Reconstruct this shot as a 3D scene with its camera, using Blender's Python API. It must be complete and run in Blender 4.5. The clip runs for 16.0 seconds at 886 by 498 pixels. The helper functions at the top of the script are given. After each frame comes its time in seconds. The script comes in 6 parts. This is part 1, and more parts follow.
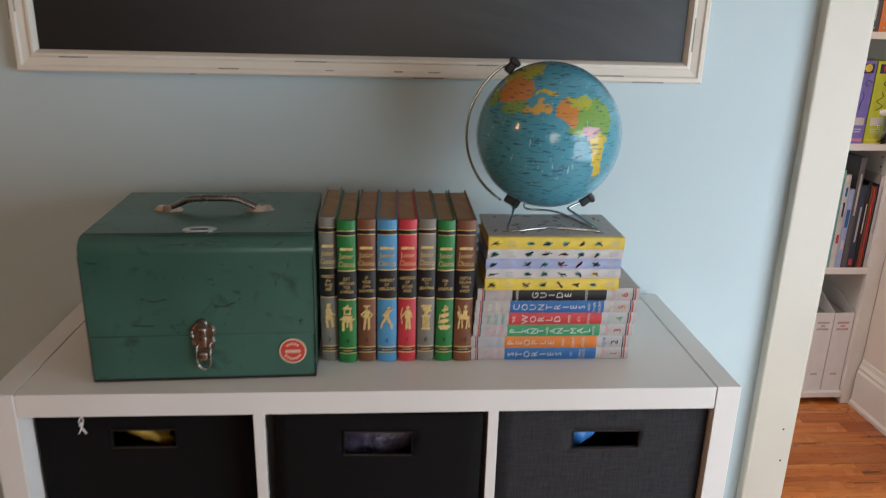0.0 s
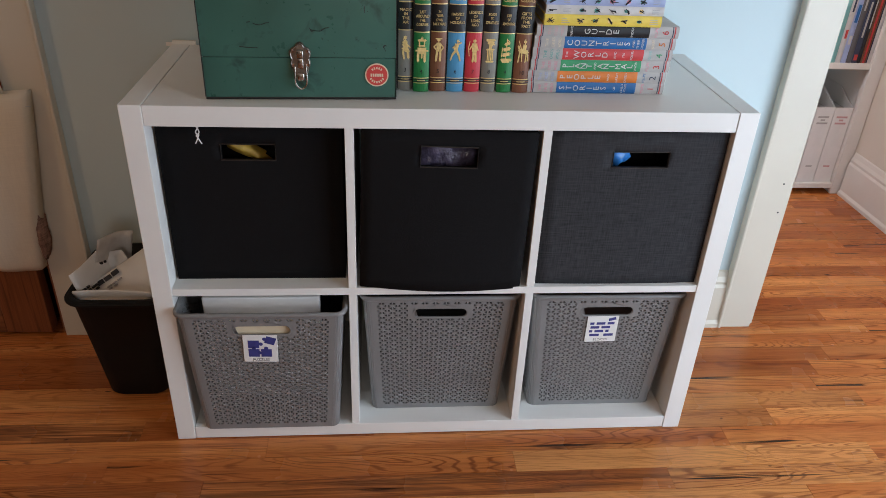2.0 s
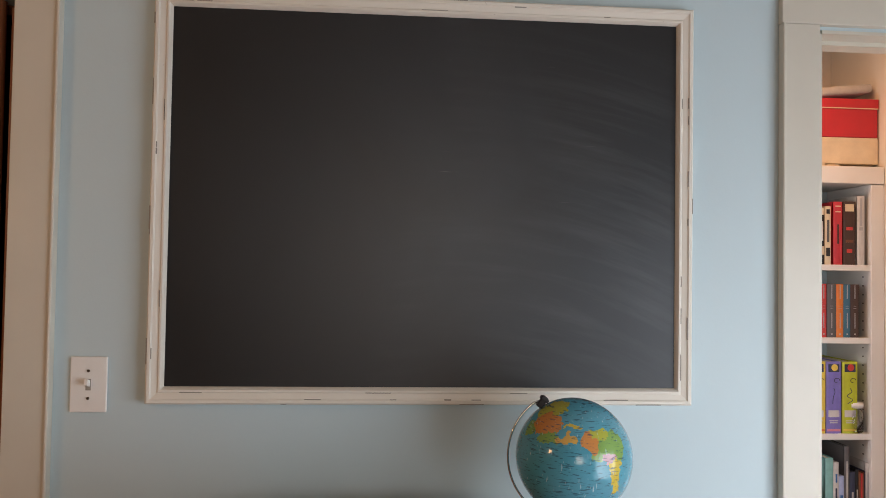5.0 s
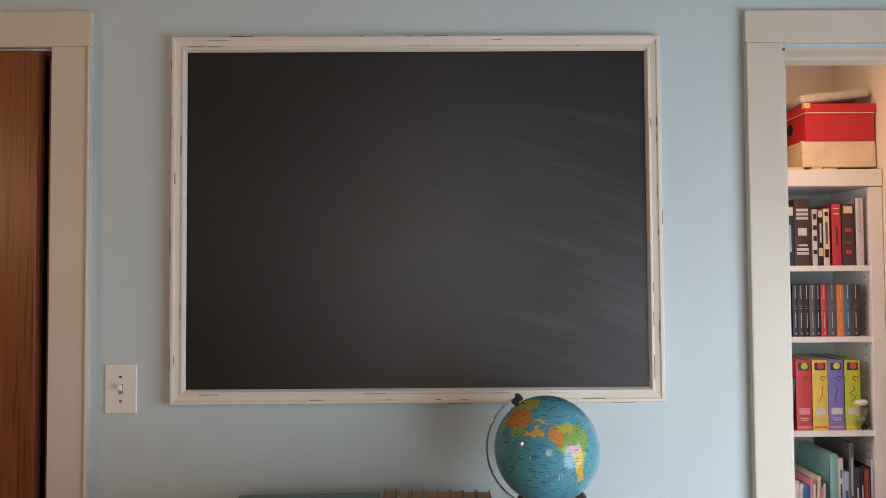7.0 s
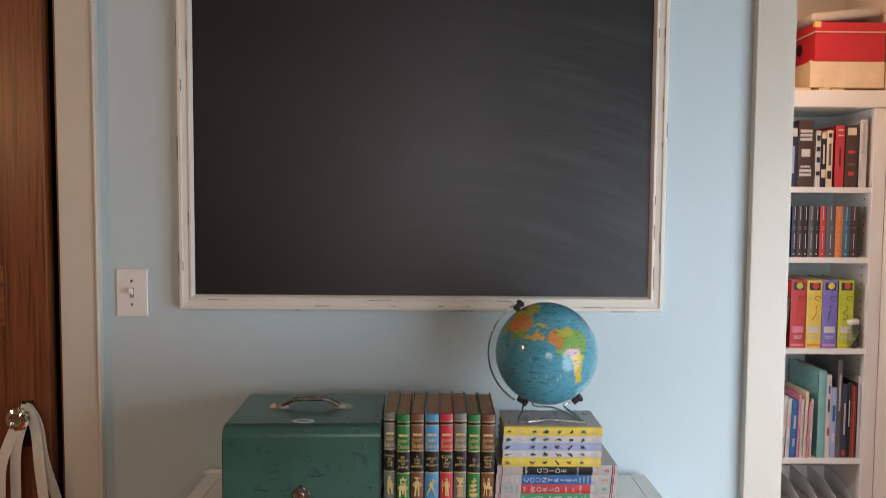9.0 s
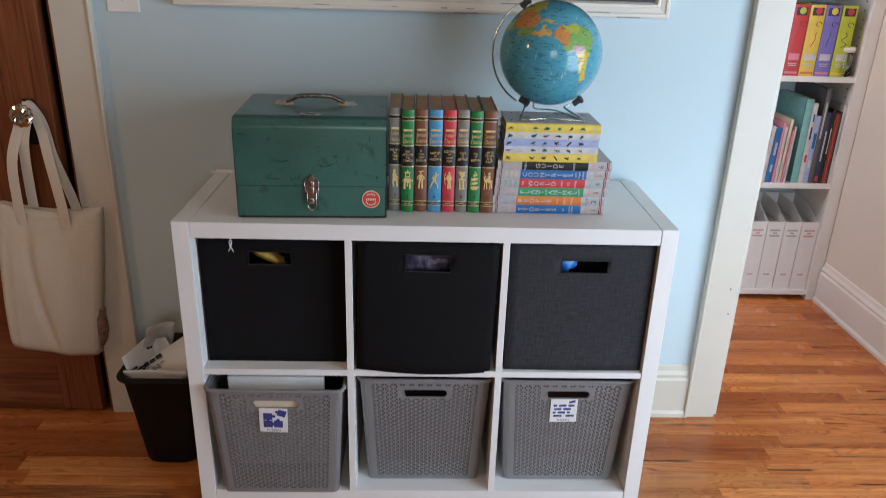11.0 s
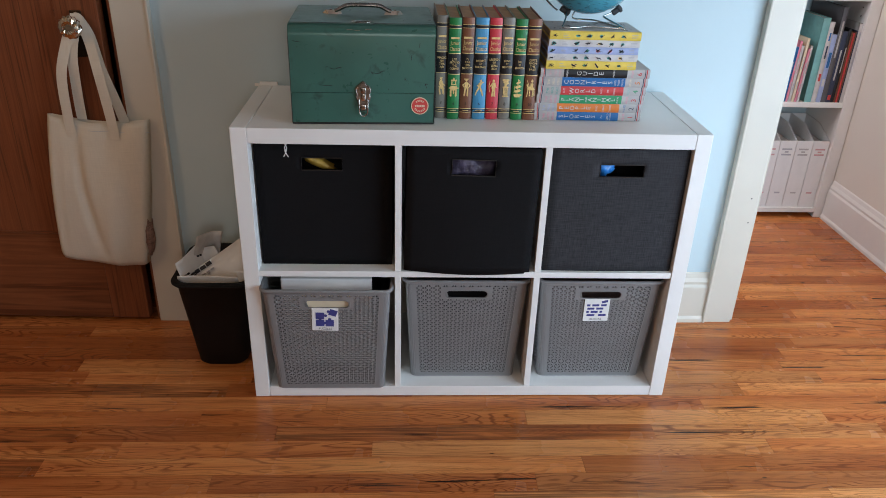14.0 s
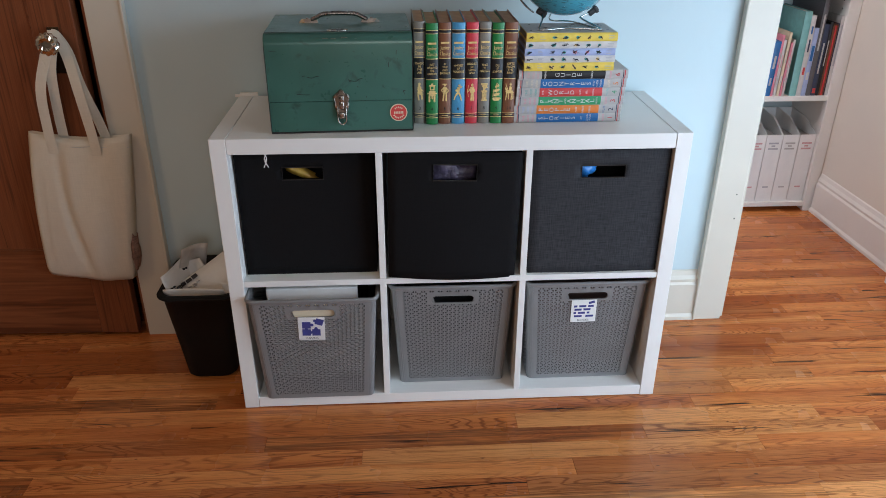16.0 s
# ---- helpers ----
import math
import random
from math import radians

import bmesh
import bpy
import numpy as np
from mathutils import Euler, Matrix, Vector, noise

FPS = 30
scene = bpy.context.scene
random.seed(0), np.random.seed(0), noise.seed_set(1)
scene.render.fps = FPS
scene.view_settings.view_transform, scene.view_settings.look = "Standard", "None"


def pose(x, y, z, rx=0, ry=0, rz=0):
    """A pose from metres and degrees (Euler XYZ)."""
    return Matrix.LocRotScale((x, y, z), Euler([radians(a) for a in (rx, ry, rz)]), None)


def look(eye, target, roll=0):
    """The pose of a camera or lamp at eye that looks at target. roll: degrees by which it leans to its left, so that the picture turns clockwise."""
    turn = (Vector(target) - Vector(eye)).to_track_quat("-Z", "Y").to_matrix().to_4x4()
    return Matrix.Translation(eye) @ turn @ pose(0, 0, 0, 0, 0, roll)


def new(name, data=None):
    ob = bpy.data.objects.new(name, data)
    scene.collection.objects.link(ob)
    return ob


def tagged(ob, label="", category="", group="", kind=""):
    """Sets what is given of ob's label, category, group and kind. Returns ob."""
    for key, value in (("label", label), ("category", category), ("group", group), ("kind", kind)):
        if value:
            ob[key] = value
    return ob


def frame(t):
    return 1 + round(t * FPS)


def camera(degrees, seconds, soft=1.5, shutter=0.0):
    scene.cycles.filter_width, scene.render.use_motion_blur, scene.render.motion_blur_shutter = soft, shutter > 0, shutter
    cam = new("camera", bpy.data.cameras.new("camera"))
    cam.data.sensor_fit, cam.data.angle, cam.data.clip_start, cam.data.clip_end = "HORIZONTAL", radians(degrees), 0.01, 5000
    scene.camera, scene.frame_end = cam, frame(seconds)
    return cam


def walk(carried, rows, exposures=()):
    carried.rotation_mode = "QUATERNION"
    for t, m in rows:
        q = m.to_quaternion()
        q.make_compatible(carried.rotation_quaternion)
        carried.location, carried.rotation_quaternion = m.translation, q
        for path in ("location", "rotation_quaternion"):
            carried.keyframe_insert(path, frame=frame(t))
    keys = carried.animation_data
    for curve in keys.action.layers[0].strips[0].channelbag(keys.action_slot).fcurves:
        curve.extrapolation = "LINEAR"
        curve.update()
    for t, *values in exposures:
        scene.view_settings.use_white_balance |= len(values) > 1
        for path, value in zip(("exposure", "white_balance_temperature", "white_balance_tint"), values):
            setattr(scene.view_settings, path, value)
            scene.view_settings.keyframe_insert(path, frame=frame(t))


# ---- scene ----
cam = camera(61.6, 16.0, soft=0.5, shutter=0.3)
METRES, EYE, TILT, LEAN, TURN = 8.0, 1.5, 0.0, 0.0, -3.7
PATH = [
    (0, (0.585, -0.991, 1.309), (0.731, 0.905, 0.687), 1.5),
    (0.5, (0.495, -1.087, 1.295), (0.623, 0.767, 0.554), 1.7),
    (1, (0.441, -1.193, 1.258), (0.579, 0.616, 0.415), 2.0),
    (1.5, (0.437, -1.228, 1.222), (0.592, 0.528, 0.277), 2.4),
    (2, (0.441, -1.234, 1.194), (0.615, 0.49, 0.196), 2.7),
    (2.5, (0.444, -1.237, 1.206), (0.622, 0.502, 0.236), 2.8),
    (3, (0.449, -1.251, 1.241), (0.632, 0.572, 0.439), 2.3),
    (3.2, (0.459, -1.245, 1.296), (0.632, 0.616, 0.584), 2.5),
    (3.5, (0.455, -1.263, 1.363), (0.625, 0.663, 0.849), 2.7),
    (4, (0.449, -1.274, 1.439), (0.607, 0.711, 1.247), 2.8),
    (4.5, (0.449, -1.285, 1.468), (0.608, 0.709, 1.439), 1.9),
    (5, (0.461, -1.289, 1.485), (0.61, 0.705, 1.542), 0.9),
    (7.5, (0.619, -1.482, 1.5), (0.612, 0.516, 1.571), -0.2),
    (8, (0.613, -1.482, 1.497), (0.601, 0.517, 1.556), 0.0),
    (8.5, (0.603, -1.49, 1.483), (0.595, 0.51, 1.484), 0.2),
    (9, (0.596, -1.489, 1.451), (0.606, 0.507, 1.333), 0.4),
    (9.5, (0.598, -1.484, 1.414), (0.62, 0.496, 1.133), 0.7),
    (10, (0.595, -1.498, 1.376), (0.622, 0.455, 0.942), 0.9),
    (10.2, (0.59, -1.503, 1.367), (0.622, 0.432, 0.862), 1.0),
    (12.3, (0.456, -1.623, 1.279), (0.585, 0.155, 0.372), 3.0),
    (12.5, (0.451, -1.633, 1.281), (0.575, 0.148, 0.38), 2.9),
    (13, (0.433, -1.656, 1.283), (0.555, 0.128, 0.387), 2.6),
    (13.5, (0.423, -1.657, 1.28), (0.541, 0.126, 0.381), 2.3),
    (14, (0.408, -1.651, 1.281), (0.51, 0.135, 0.388), 1.9),
    (14.5, (0.405, -1.648, 1.283), (0.495, 0.145, 0.4), 1.4),
    (15, (0.421, -1.649, 1.286), (0.511, 0.143, 0.403), 0.8),
    (15.5, (0.434, -1.649, 1.283), (0.532, 0.142, 0.397), 0.5),
    (16, (0.444, -1.648, 1.285), (0.55, 0.142, 0.4), 0.2),
]
walk(cam, [(t, look(eye, target, roll)) for t, eye, target, roll in PATH], ((0, -0.14, 7050, 19), (2.5, 0.0, 6450, 17), (4.2, -0.06, 7150, 21), (8.2, -0.06, 7150, 22), (10.0, 0.0, 6550, 19), (12.5, 0.10, 6150, 15), (16.0, 0.10, 6100, 15)))

# ---- world, sun, large lights ----
world = bpy.data.worlds.new("sky")
scene.world = world
world.use_nodes = True
_wn = world.node_tree.nodes
_sky = _wn.new("ShaderNodeTexSky")
_sky.sky_type = "NISHITA"
_sky.sun_disc = False
_sky.sun_elevation, _sky.sun_rotation = radians(35), radians(150)
world.node_tree.links.new(_sky.outputs[0], _wn["Background"].inputs[0])
_wn["Background"].inputs[1].default_value = 0.07

sun = new("sun", bpy.data.lights.new("sun", "SUN"))
sun.data.energy, sun.data.angle, sun.data.color = 1.0, radians(10), (1.0, 0.95, 0.88)
sun.matrix_world = look((-3, 6, 6), (0, 0, 0))


def window_light(name, eye, target, w, h, power, colour):
    lamp = new(name, bpy.data.lights.new(name, "AREA"))
    lamp.data.shape, lamp.data.size, lamp.data.size_y = "RECTANGLE", w, h
    lamp.data.energy, lamp.data.color = power, colour
    lamp.matrix_world = look(eye, target)
    return lamp


# room: x -1.75 to 2.35, y -3.6 to 0.408, ceiling 2.55
window_light("garden_door_daylight", (2.32, -1.10, 0.85), (1.2, 0.10, 0.70), 1.5, 1.5, 33, (0.68, 0.86, 1.0)).data.spread = radians(160)
window_light("window_daylight", (0.66, -3.57, 1.50), (0.70, 0.0, 1.0), 0.85, 1.0, 12, (1.0, 0.93, 0.82))
# added fill that brightens the hall from its hidden west side
window_light("hall_daylight", (0.93, 0.95, 1.40), (2.2, 0.9, 0.3), 0.6, 1.0, 6.8, (0.95, 0.96, 1.0))
window_light("hall_lamp_light", (1.75, 0.95, 2.40), (1.75, 1.0, 0.0), 0.22, 0.22, 5.0, (1.0, 0.56, 0.28))
# added warm fill for the left side, from out of view
window_light("wall_lamp_light", (-1.64, -1.10, 1.88), (0.10, 0.40, 1.35), 0.22, 0.28, 6.0, (1.0, 0.62, 0.30))

# ---- materials ----


class Nodes:
    """A principled material with a few shorthands for its nodes."""

    def __init__(self, name, rough=0.5, metal=0.0):
        self.m = bpy.data.materials.new(name)
        self.m.use_nodes = True
        self.t = self.m.node_tree
        self.b = self.t.nodes["Principled BSDF"]
        self.b.inputs["Roughness"].default_value = rough
        self.b.inputs["Metallic"].default_value = metal
        self.co = self.t.nodes.new("ShaderNodeTexCoord").outputs["Object"]

    def link(self, a, b):
        self.t.links.new(a, b)
        return self

    def mapped(self, scale, source=None, rot=(0, 0, 0)):
        n = self.t.nodes.new("ShaderNodeMapping")
        n.inputs["Scale"].default_value = scale
        n.inputs["Rotation"].default_value = rot
        self.link(source or self.co, n.inputs[0])
        return n.outputs[0]

    def noise(self, scale, detail=4.0, source=None, distort=0.0, rough=0.55):
        n = self.t.nodes.new("ShaderNodeTexNoise")
        n.inputs["Scale"].default_value, n.inputs["Detail"].default_value = scale, detail
        n.inputs["Distortion"].default_value, n.inputs["Roughness"].default_value = distort, rough
        self.link(source or self.co, n.inputs["Vector"])
        return n.outputs["Fac"]

    def ramp(self, fac, *stops):
        n = self.t.nodes.new("ShaderNodeValToRGB")
        e = n.color_ramp.elements
        while len(e) < len(stops):
            e.new(0.5)
        for s, (p, c) in zip(e, stops):
            s.position, s.color = p, (*c, 1.0) if len(c) == 3 else c
        self.link(fac, n.inputs[0])
        return n.outputs[0]

    def mix(self, fac, a, b, kind="MIX"):
        n = self.t.nodes.new("ShaderNodeMix")
        n.data_type, n.blend_type = "RGBA", kind
        for v, s in ((fac, n.inputs[0]), (a, n.inputs[6]), (b, n.inputs[7])):
            if isinstance(v, (int, float)):
                s.default_value = v
            elif isinstance(v, tuple):
                s.default_value = (*v, 1.0)
            else:
                self.link(v, s)
        return n.outputs[2]

    def math(self, op, a, b=0.0):
        n = self.t.nodes.new("ShaderNodeMath")
        n.operation = op
        for v, s in ((a, n.inputs[0]), (b, n.inputs[1])):
            if isinstance(v, (int, float)):
                s.default_value = v
            else:
                self.link(v, s)
        return n.outputs[0]

    def colour(self, v):
        if isinstance(v, tuple):
            self.b.inputs["Base Color"].default_value = (*v, 1.0)
        else:
            self.link(v, self.b.inputs["Base Color"])
        return self

    def rough(self, fac, lo, hi):
        n = self.t.nodes.new("ShaderNodeMapRange")
        n.inputs[3].default_value, n.inputs[4].default_value = lo, hi
        self.link(fac, n.inputs[0])
        self.link(n.outputs[0], self.b.inputs["Roughness"])
        return self

    def bump(self, height, strength=0.3, distance=0.002):
        n = self.t.nodes.new("ShaderNodeBump")
        n.inputs["Strength"].default_value, n.inputs["Distance"].default_value = strength, distance
        self.link(height, n.inputs["Height"])
        self.link(n.outputs[0], self.b.inputs["Normal"])
        return self


def shade(c, f):
    return tuple(min(1.0, v * f) for v in c)


def plain(name, col, rough=0.5, metal=0.0, var=0.12, scale=14, bump=0.1, bscale=250, distance=0.0008):
    """Paint, plastic, card and the like: two scales of colour, uneven gloss, fine relief."""
    n = Nodes(name, rough, metal)
    big, fine = n.noise(scale, 3), n.noise(scale * 9, 4)
    c = n.mix(n.ramp(big, (0.3, (0, 0, 0)), (0.7, (1, 1, 1))), shade(col, 1 - var), shade(col, 1 + var * 0.6))
    n.colour(n.mix(n.math("MULTIPLY", fine, 0.25), c, shade(col, 1 - 2 * var)))
    n.rough(big, max(0.03, rough - 0.08), min(1, rough + 0.1))
    if bump:
        n.bump(n.noise(bscale, 3), bump, distance)
    return n.m


def wood(name, dark, mid, light, grain=(3, 60, 60), world_space=False, rough=0.3, streak=0.55):
    n = Nodes(name, rough)
    src = n.co
    if world_space:
        geo = n.t.nodes.new("ShaderNodeNewGeometry")
        info = n.t.nodes.new("ShaderNodeObjectInfo")
        add = n.t.nodes.new("ShaderNodeVectorMath")
        comb = n.t.nodes.new("ShaderNodeCombineXYZ")
        n.link(n.math("MULTIPLY", info.outputs["Random"], 37.0), comb.inputs[0])
        n.link(n.math("MULTIPLY", info.outputs["Random"], 91.0), comb.inputs[2])
        n.link(geo.outputs["Position"], add.inputs[0])
        n.link(comb.outputs[0], add.inputs[1])
        src = add.outputs[0]
    g = n.noise(1.0, 8, n.mapped(grain, src), distort=1.4, rough=0.62)
    rings = n.noise(1.0, 3, n.mapped(tuple(v * 0.28 for v in grain), src), distort=2.6)
    pores = n.noise(1.0, 5, n.mapped(tuple(v * 5 for v in grain), src), rough=0.7)
    c = n.ramp(g, (0.25, dark), (0.5, mid), (0.78, light))
    c = n.mix(n.ramp(rings, (0.36, (1, 1, 1)), (0.47, (0, 0, 0))), c, shade(dark, 0.8))
    spots = n.noise(1.0, 4, n.mapped((grain[0] * 0.9, grain[1] * 0.34, grain[2] * 0.34), src), distort=0.8)
    c = n.mix(n.ramp(spots, (0.66, (0, 0, 0)), (0.74, (streak, streak, streak))), c, shade(dark, 0.22))
    c = n.mix(n.ramp(pores, (0.55, (0, 0, 0)), (0.75, (0.35, 0.35, 0.35))), c, shade(dark, 0.6))
    if world_space:
        tone = n.ramp(info.outputs["Random"], (0.0, (0.72, 0.66, 0.62)), (0.35, (1.0, 0.95, 0.9)), (0.7, (1.12, 1.06, 0.98)), (1.0, (1.3, 1.32, 1.25)))
        c = n.mix(1.0, c, tone, "MULTIPLY")
    n.colour(c)
    n.rough(g, rough - 0.06, rough + 0.14)
    n.bump(pores, 0.12, 0.0008)
    return n.m


WALL_BLUE = plain("pale_blue_wall_paint", (0.505, 0.622, 0.650), 0.62, var=0.035, scale=1.6, bump=0.18, bscale=140)
HALL_CREAM = plain("cream_wall_paint", (0.74, 0.69, 0.62), 0.6, var=0.04, scale=1.6, bump=0.15, bscale=140)
ROOM_TAN = plain("warm_tan_wall_paint", (0.27, 0.20, 0.135), 0.65, var=0.04, scale=1.6, bump=0.15, bscale=140)
CEIL_WHITE = plain("white_ceiling_paint", (0.78, 0.78, 0.76), 0.8, var=0.03, scale=2)
TRIM = plain("ivory_trim_paint", (0.61, 0.57, 0.48), 0.38, var=0.05, scale=4, bump=0.15, bscale=60)
WHITE_TRIM = plain("white_trim_paint", (0.78, 0.77, 0.74), 0.35, var=0.04, scale=5, bump=0.12, bscale=60)
UNIT_WHITE = plain("white_foil_board", (0.80, 0.785, 0.75), 0.34, var=0.03, scale=6, bump=0.06, bscale=300)
SEAM = plain("dark_seam", (0.30, 0.27, 0.23), 0.8)
PLASTIC_WHITE = plain("white_switch_plastic", (0.80, 0.78, 0.74), 0.3, var=0.02)


def floor_material(name, heart=0.0, pale=0.0):
    """Varnished red oak: a tone for each strip, cathedral rings, open pores, mineral streaks, knots; heart: dark heartwood; pale: sapwood."""
    n = Nodes(name, 0.25)
    geo, info = n.t.nodes.new("ShaderNodeNewGeometry"), n.t.nodes.new("ShaderNodeObjectInfo")
    add, comb = n.t.nodes.new("ShaderNodeVectorMath"), n.t.nodes.new("ShaderNodeCombineXYZ")
    rnd = info.outputs["Random"]
    n.link(n.math("MULTIPLY", rnd, 37.0), comb.inputs[0])
    n.link(n.math("MULTIPLY", rnd, 91.0), comb.inputs[2])
    n.link(geo.outputs["Position"], add.inputs[0])
    n.link(comb.outputs[0], add.inputs[1])
    src = add.outputs[0]
    pores = n.noise(1.0, 4, n.mapped((11, 520, 520), src), rough=0.7)
    fib = n.noise(1.0, 6, n.mapped((3.0, 150, 150), src), distort=0.3, rough=0.7)
    bow = n.noise(1.0, 2, n.mapped((1.5, 11, 11), src), distort=0.5)
    wobble = n.math("ADD", n.math("MULTIPLY", bow, 165.0), n.math("MULTIPLY", fib, 5.0))
    rings = n.math("SINE", wobble)
    where = n.noise(1.0, 2, n.mapped((1.1, 16, 16), src))
    wide = n.noise(1.0, 3, n.mapped((0.9, 15, 15), src), distort=0.5)
    c = n.ramp(wide, (0.30, (0.38, 0.100, 0.022)), (0.50, (0.50, 0.160, 0.040)), (0.72, (0.62, 0.250, 0.074)))
    if pale:
        c = n.mix(pale, c, (0.80, 0.42, 0.150))
    ringmask = n.math("MULTIPLY", n.ramp(rings, (0.35, (0, 0, 0)), (0.97, (0.70, 0.70, 0.70))), n.ramp(where, (0.40, (0.10, 0.10, 0.10)), (0.62, (1, 1, 1))))
    c = n.mix(ringmask, c, (0.14, 0.030, 0.008))
    c = n.mix(n.ramp(pores, (0.53, (0, 0, 0)), (0.66, (0.50, 0.50, 0.50))), c, (0.11, 0.025, 0.007))
    c = n.mix(n.ramp(fib, (0.52, (0, 0, 0)), (0.70, (0.62, 0.62, 0.62))), c, (0.13, 0.030, 0.008))
    if heart:
        dark = n.noise(1.0, 3, n.mapped((1.8, 60, 60), src), distort=1.6)
        c = n.mix(n.ramp(dark, (0.40, (0, 0, 0)), (0.60, (heart, heart, heart))), c, (0.050, 0.018, 0.009))
    spot = n.noise(1.0, 2, n.mapped((2.2, 48, 48), src), distort=0.4)
    streak = n.math("MULTIPLY", n.ramp(spot, (0.665, (0, 0, 0)), (0.70, (1, 1, 1))), n.ramp(fib, (0.40, (0.1, 0.1, 0.1)), (0.50, (1, 1, 1))))
    c = n.mix(streak, c, (0.026, 0.009, 0.005))
    knots = n.noise(1.0, 2, n.mapped((15, 52, 52), src))
    c = n.mix(n.ramp(knots, (0.735, (0, 0, 0)), (0.765, (0.9, 0.9, 0.9))), c, (0.040, 0.010, 0.006))
    tone = n.ramp(rnd, (0.0, (0.76, 0.66, 0.60)), (0.3, (0.98, 0.92, 0.88)), (0.65, (1.16, 1.16, 1.12)), (1.0, (1.36, 1.50, 1.60)))
    n.colour(n.mix(1.0, c, tone, "MULTIPLY"))
    n.rough(n.noise(3, 4), 0.20, 0.34)
    n.b.inputs["Specular IOR Level"].default_value = 0.42
    n.bump(pores, 0.14, 0.0006)
    return n.m


FLOORWOOD, FLOORHEART, FLOORPALE = floor_material("red_oak_strip"), floor_material("red_oak_heart_strip", 0.6), floor_material("red_oak_pale_strip", 0.0, 0.28)
DOORWOOD = wood("dark_stained_fir", (0.14, 0.042, 0.016), (0.20, 0.062, 0.023), (0.26, 0.088, 0.032), (150, 150, 3.4), rough=0.33, streak=0.12)
DOORRAIL = wood("dark_stained_fir_rail", (0.13, 0.038, 0.014), (0.20, 0.064, 0.023), (0.28, 0.102, 0.038), (2.0, 46, 46), rough=0.33, streak=0.25)
BLACKMETAL = plain("aged_dark_brass", (0.05, 0.035, 0.022), 0.42, 0.8)
CHROME = plain("worn_chrome", (0.72, 0.70, 0.66), 0.16, 1.0, var=0.15, scale=60, bump=0.05)
DULLCHROME = plain("tarnished_chrome", (0.30, 0.25, 0.21), 0.34, 1.0, var=0.3, scale=90, bump=0.15)
WORNCHROME = plain("dulled_chrome", (0.50, 0.46, 0.42), 0.24, 1.0, var=0.3, scale=90, bump=0.1)
STEEL = plain("worn_dark_steel", (0.30, 0.27, 0.25), 0.25, 1.0, var=0.3, scale=60, bump=0.1)
BLACKRUBBER = plain("black_rubber", (0.012, 0.012, 0.013), 0.45)
BLACKPLASTIC = plain("black_can_plastic", (0.004, 0.004, 0.0045), 0.62, bump=0.2, bscale=700)
BLACKPLASTIC.node_tree.nodes["Principled BSDF"].inputs["Specular IOR Level"].default_value = 0.25
PAPER = plain("white_paper", (0.78, 0.77, 0.75), 0.7, var=0.05, scale=20)
INK = plain("dark_print", (0.02, 0.02, 0.025), 0.6)
GREYPRINT = plain("grey_print", (0.42, 0.42, 0.44), 0.6)
PINKPRINT = plain("faded_pink_print", (0.62, 0.36, 0.36), 0.6)
BLUEPRINT = plain("blue_violet_print", (0.045, 0.05, 0.24), 0.6, var=0.2, scale=60)
GOLD = plain("gold_foil", (0.84, 0.60, 0.24), 0.42, 0.25, var=0.2, scale=200, bump=0.2)
PAGES_TAN = plain("aged_page_edges", (0.44, 0.28, 0.165), 0.75, var=0.2, scale=30)
PAGES = plain("page_edges", (0.72, 0.68, 0.60), 0.8, var=0.1, scale=30)
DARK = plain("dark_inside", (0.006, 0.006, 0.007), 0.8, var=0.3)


def bookcloth(name, c):
    return plain(name, c, 0.42, var=0.14, scale=40, bump=0.35, bscale=1400, distance=0.0005)


B_GREY = bookcloth("grey_bookcloth", (0.20, 0.185, 0.155))
B_GREEN = bookcloth("green_bookcloth", (0.006, 0.175, 0.038))
B_BROWN = bookcloth("brown_bookcloth", (0.19, 0.068, 0.030))
B_BLUE = bookcloth("blue_bookcloth", (0.06, 0.27, 0.47))
B_RED = bookcloth("red_bookcloth", (0.56, 0.035, 0.05))
B_BLACK = bookcloth("black_bookcloth", (0.006, 0.0055, 0.006))
B_ORANGE = bookcloth("orange_print_cloth", (0.72, 0.20, 0.03))
B_DBLUE = bookcloth("deep_blue_print_cloth", (0.012, 0.13, 0.36))
B_CRIMSON = bookcloth("red_print_cloth", (0.58, 0.045, 0.045))
B_KELLY = bookcloth("kelly_green_print_cloth", (0.03, 0.30, 0.12))
B_SILVER = bookcloth("pale_grey_bookcloth", (0.46, 0.44, 0.42))
B_YELLOW = bookcloth("yellow_picture_cover", (0.78, 0.58, 0.085))
B_OFFWHITE = bookcloth("off_white_picture_cover", (0.60, 0.58, 0.56))
B_LAVENDER = bookcloth("lavender_picture_cover", (0.36, 0.43, 0.66))
B_TEAL = bookcloth("pale_teal_cover", (0.20, 0.46, 0.44))
B_NAVY = bookcloth("navy_cover", (0.025, 0.035, 0.075))
B_PURPLE = bookcloth("purple_cover", (0.20, 0.17, 0.52))
B_LIME = bookcloth("lime_cover", (0.50, 0.56, 0.03))
B_DARKBROWN = bookcloth("dark_brown_cover", (0.06, 0.03, 0.022))
B_SLATE = bookcloth("slate_cover", (0.10, 0.095, 0.10))
B_TEALDARK = bookcloth("dark_teal_cover", (0.03, 0.14, 0.22))
CREAMCARD = plain("cream_card", (0.72, 0.60, 0.42), 0.6)
PINK = plain("pink_print", (0.72, 0.25, 0.32), 0.6)
TEALPRINT = plain("teal_print", (0.08, 0.36, 0.31), 0.6)
REDPRINT = plain("red_print", (0.60, 0.05, 0.04), 0.5)
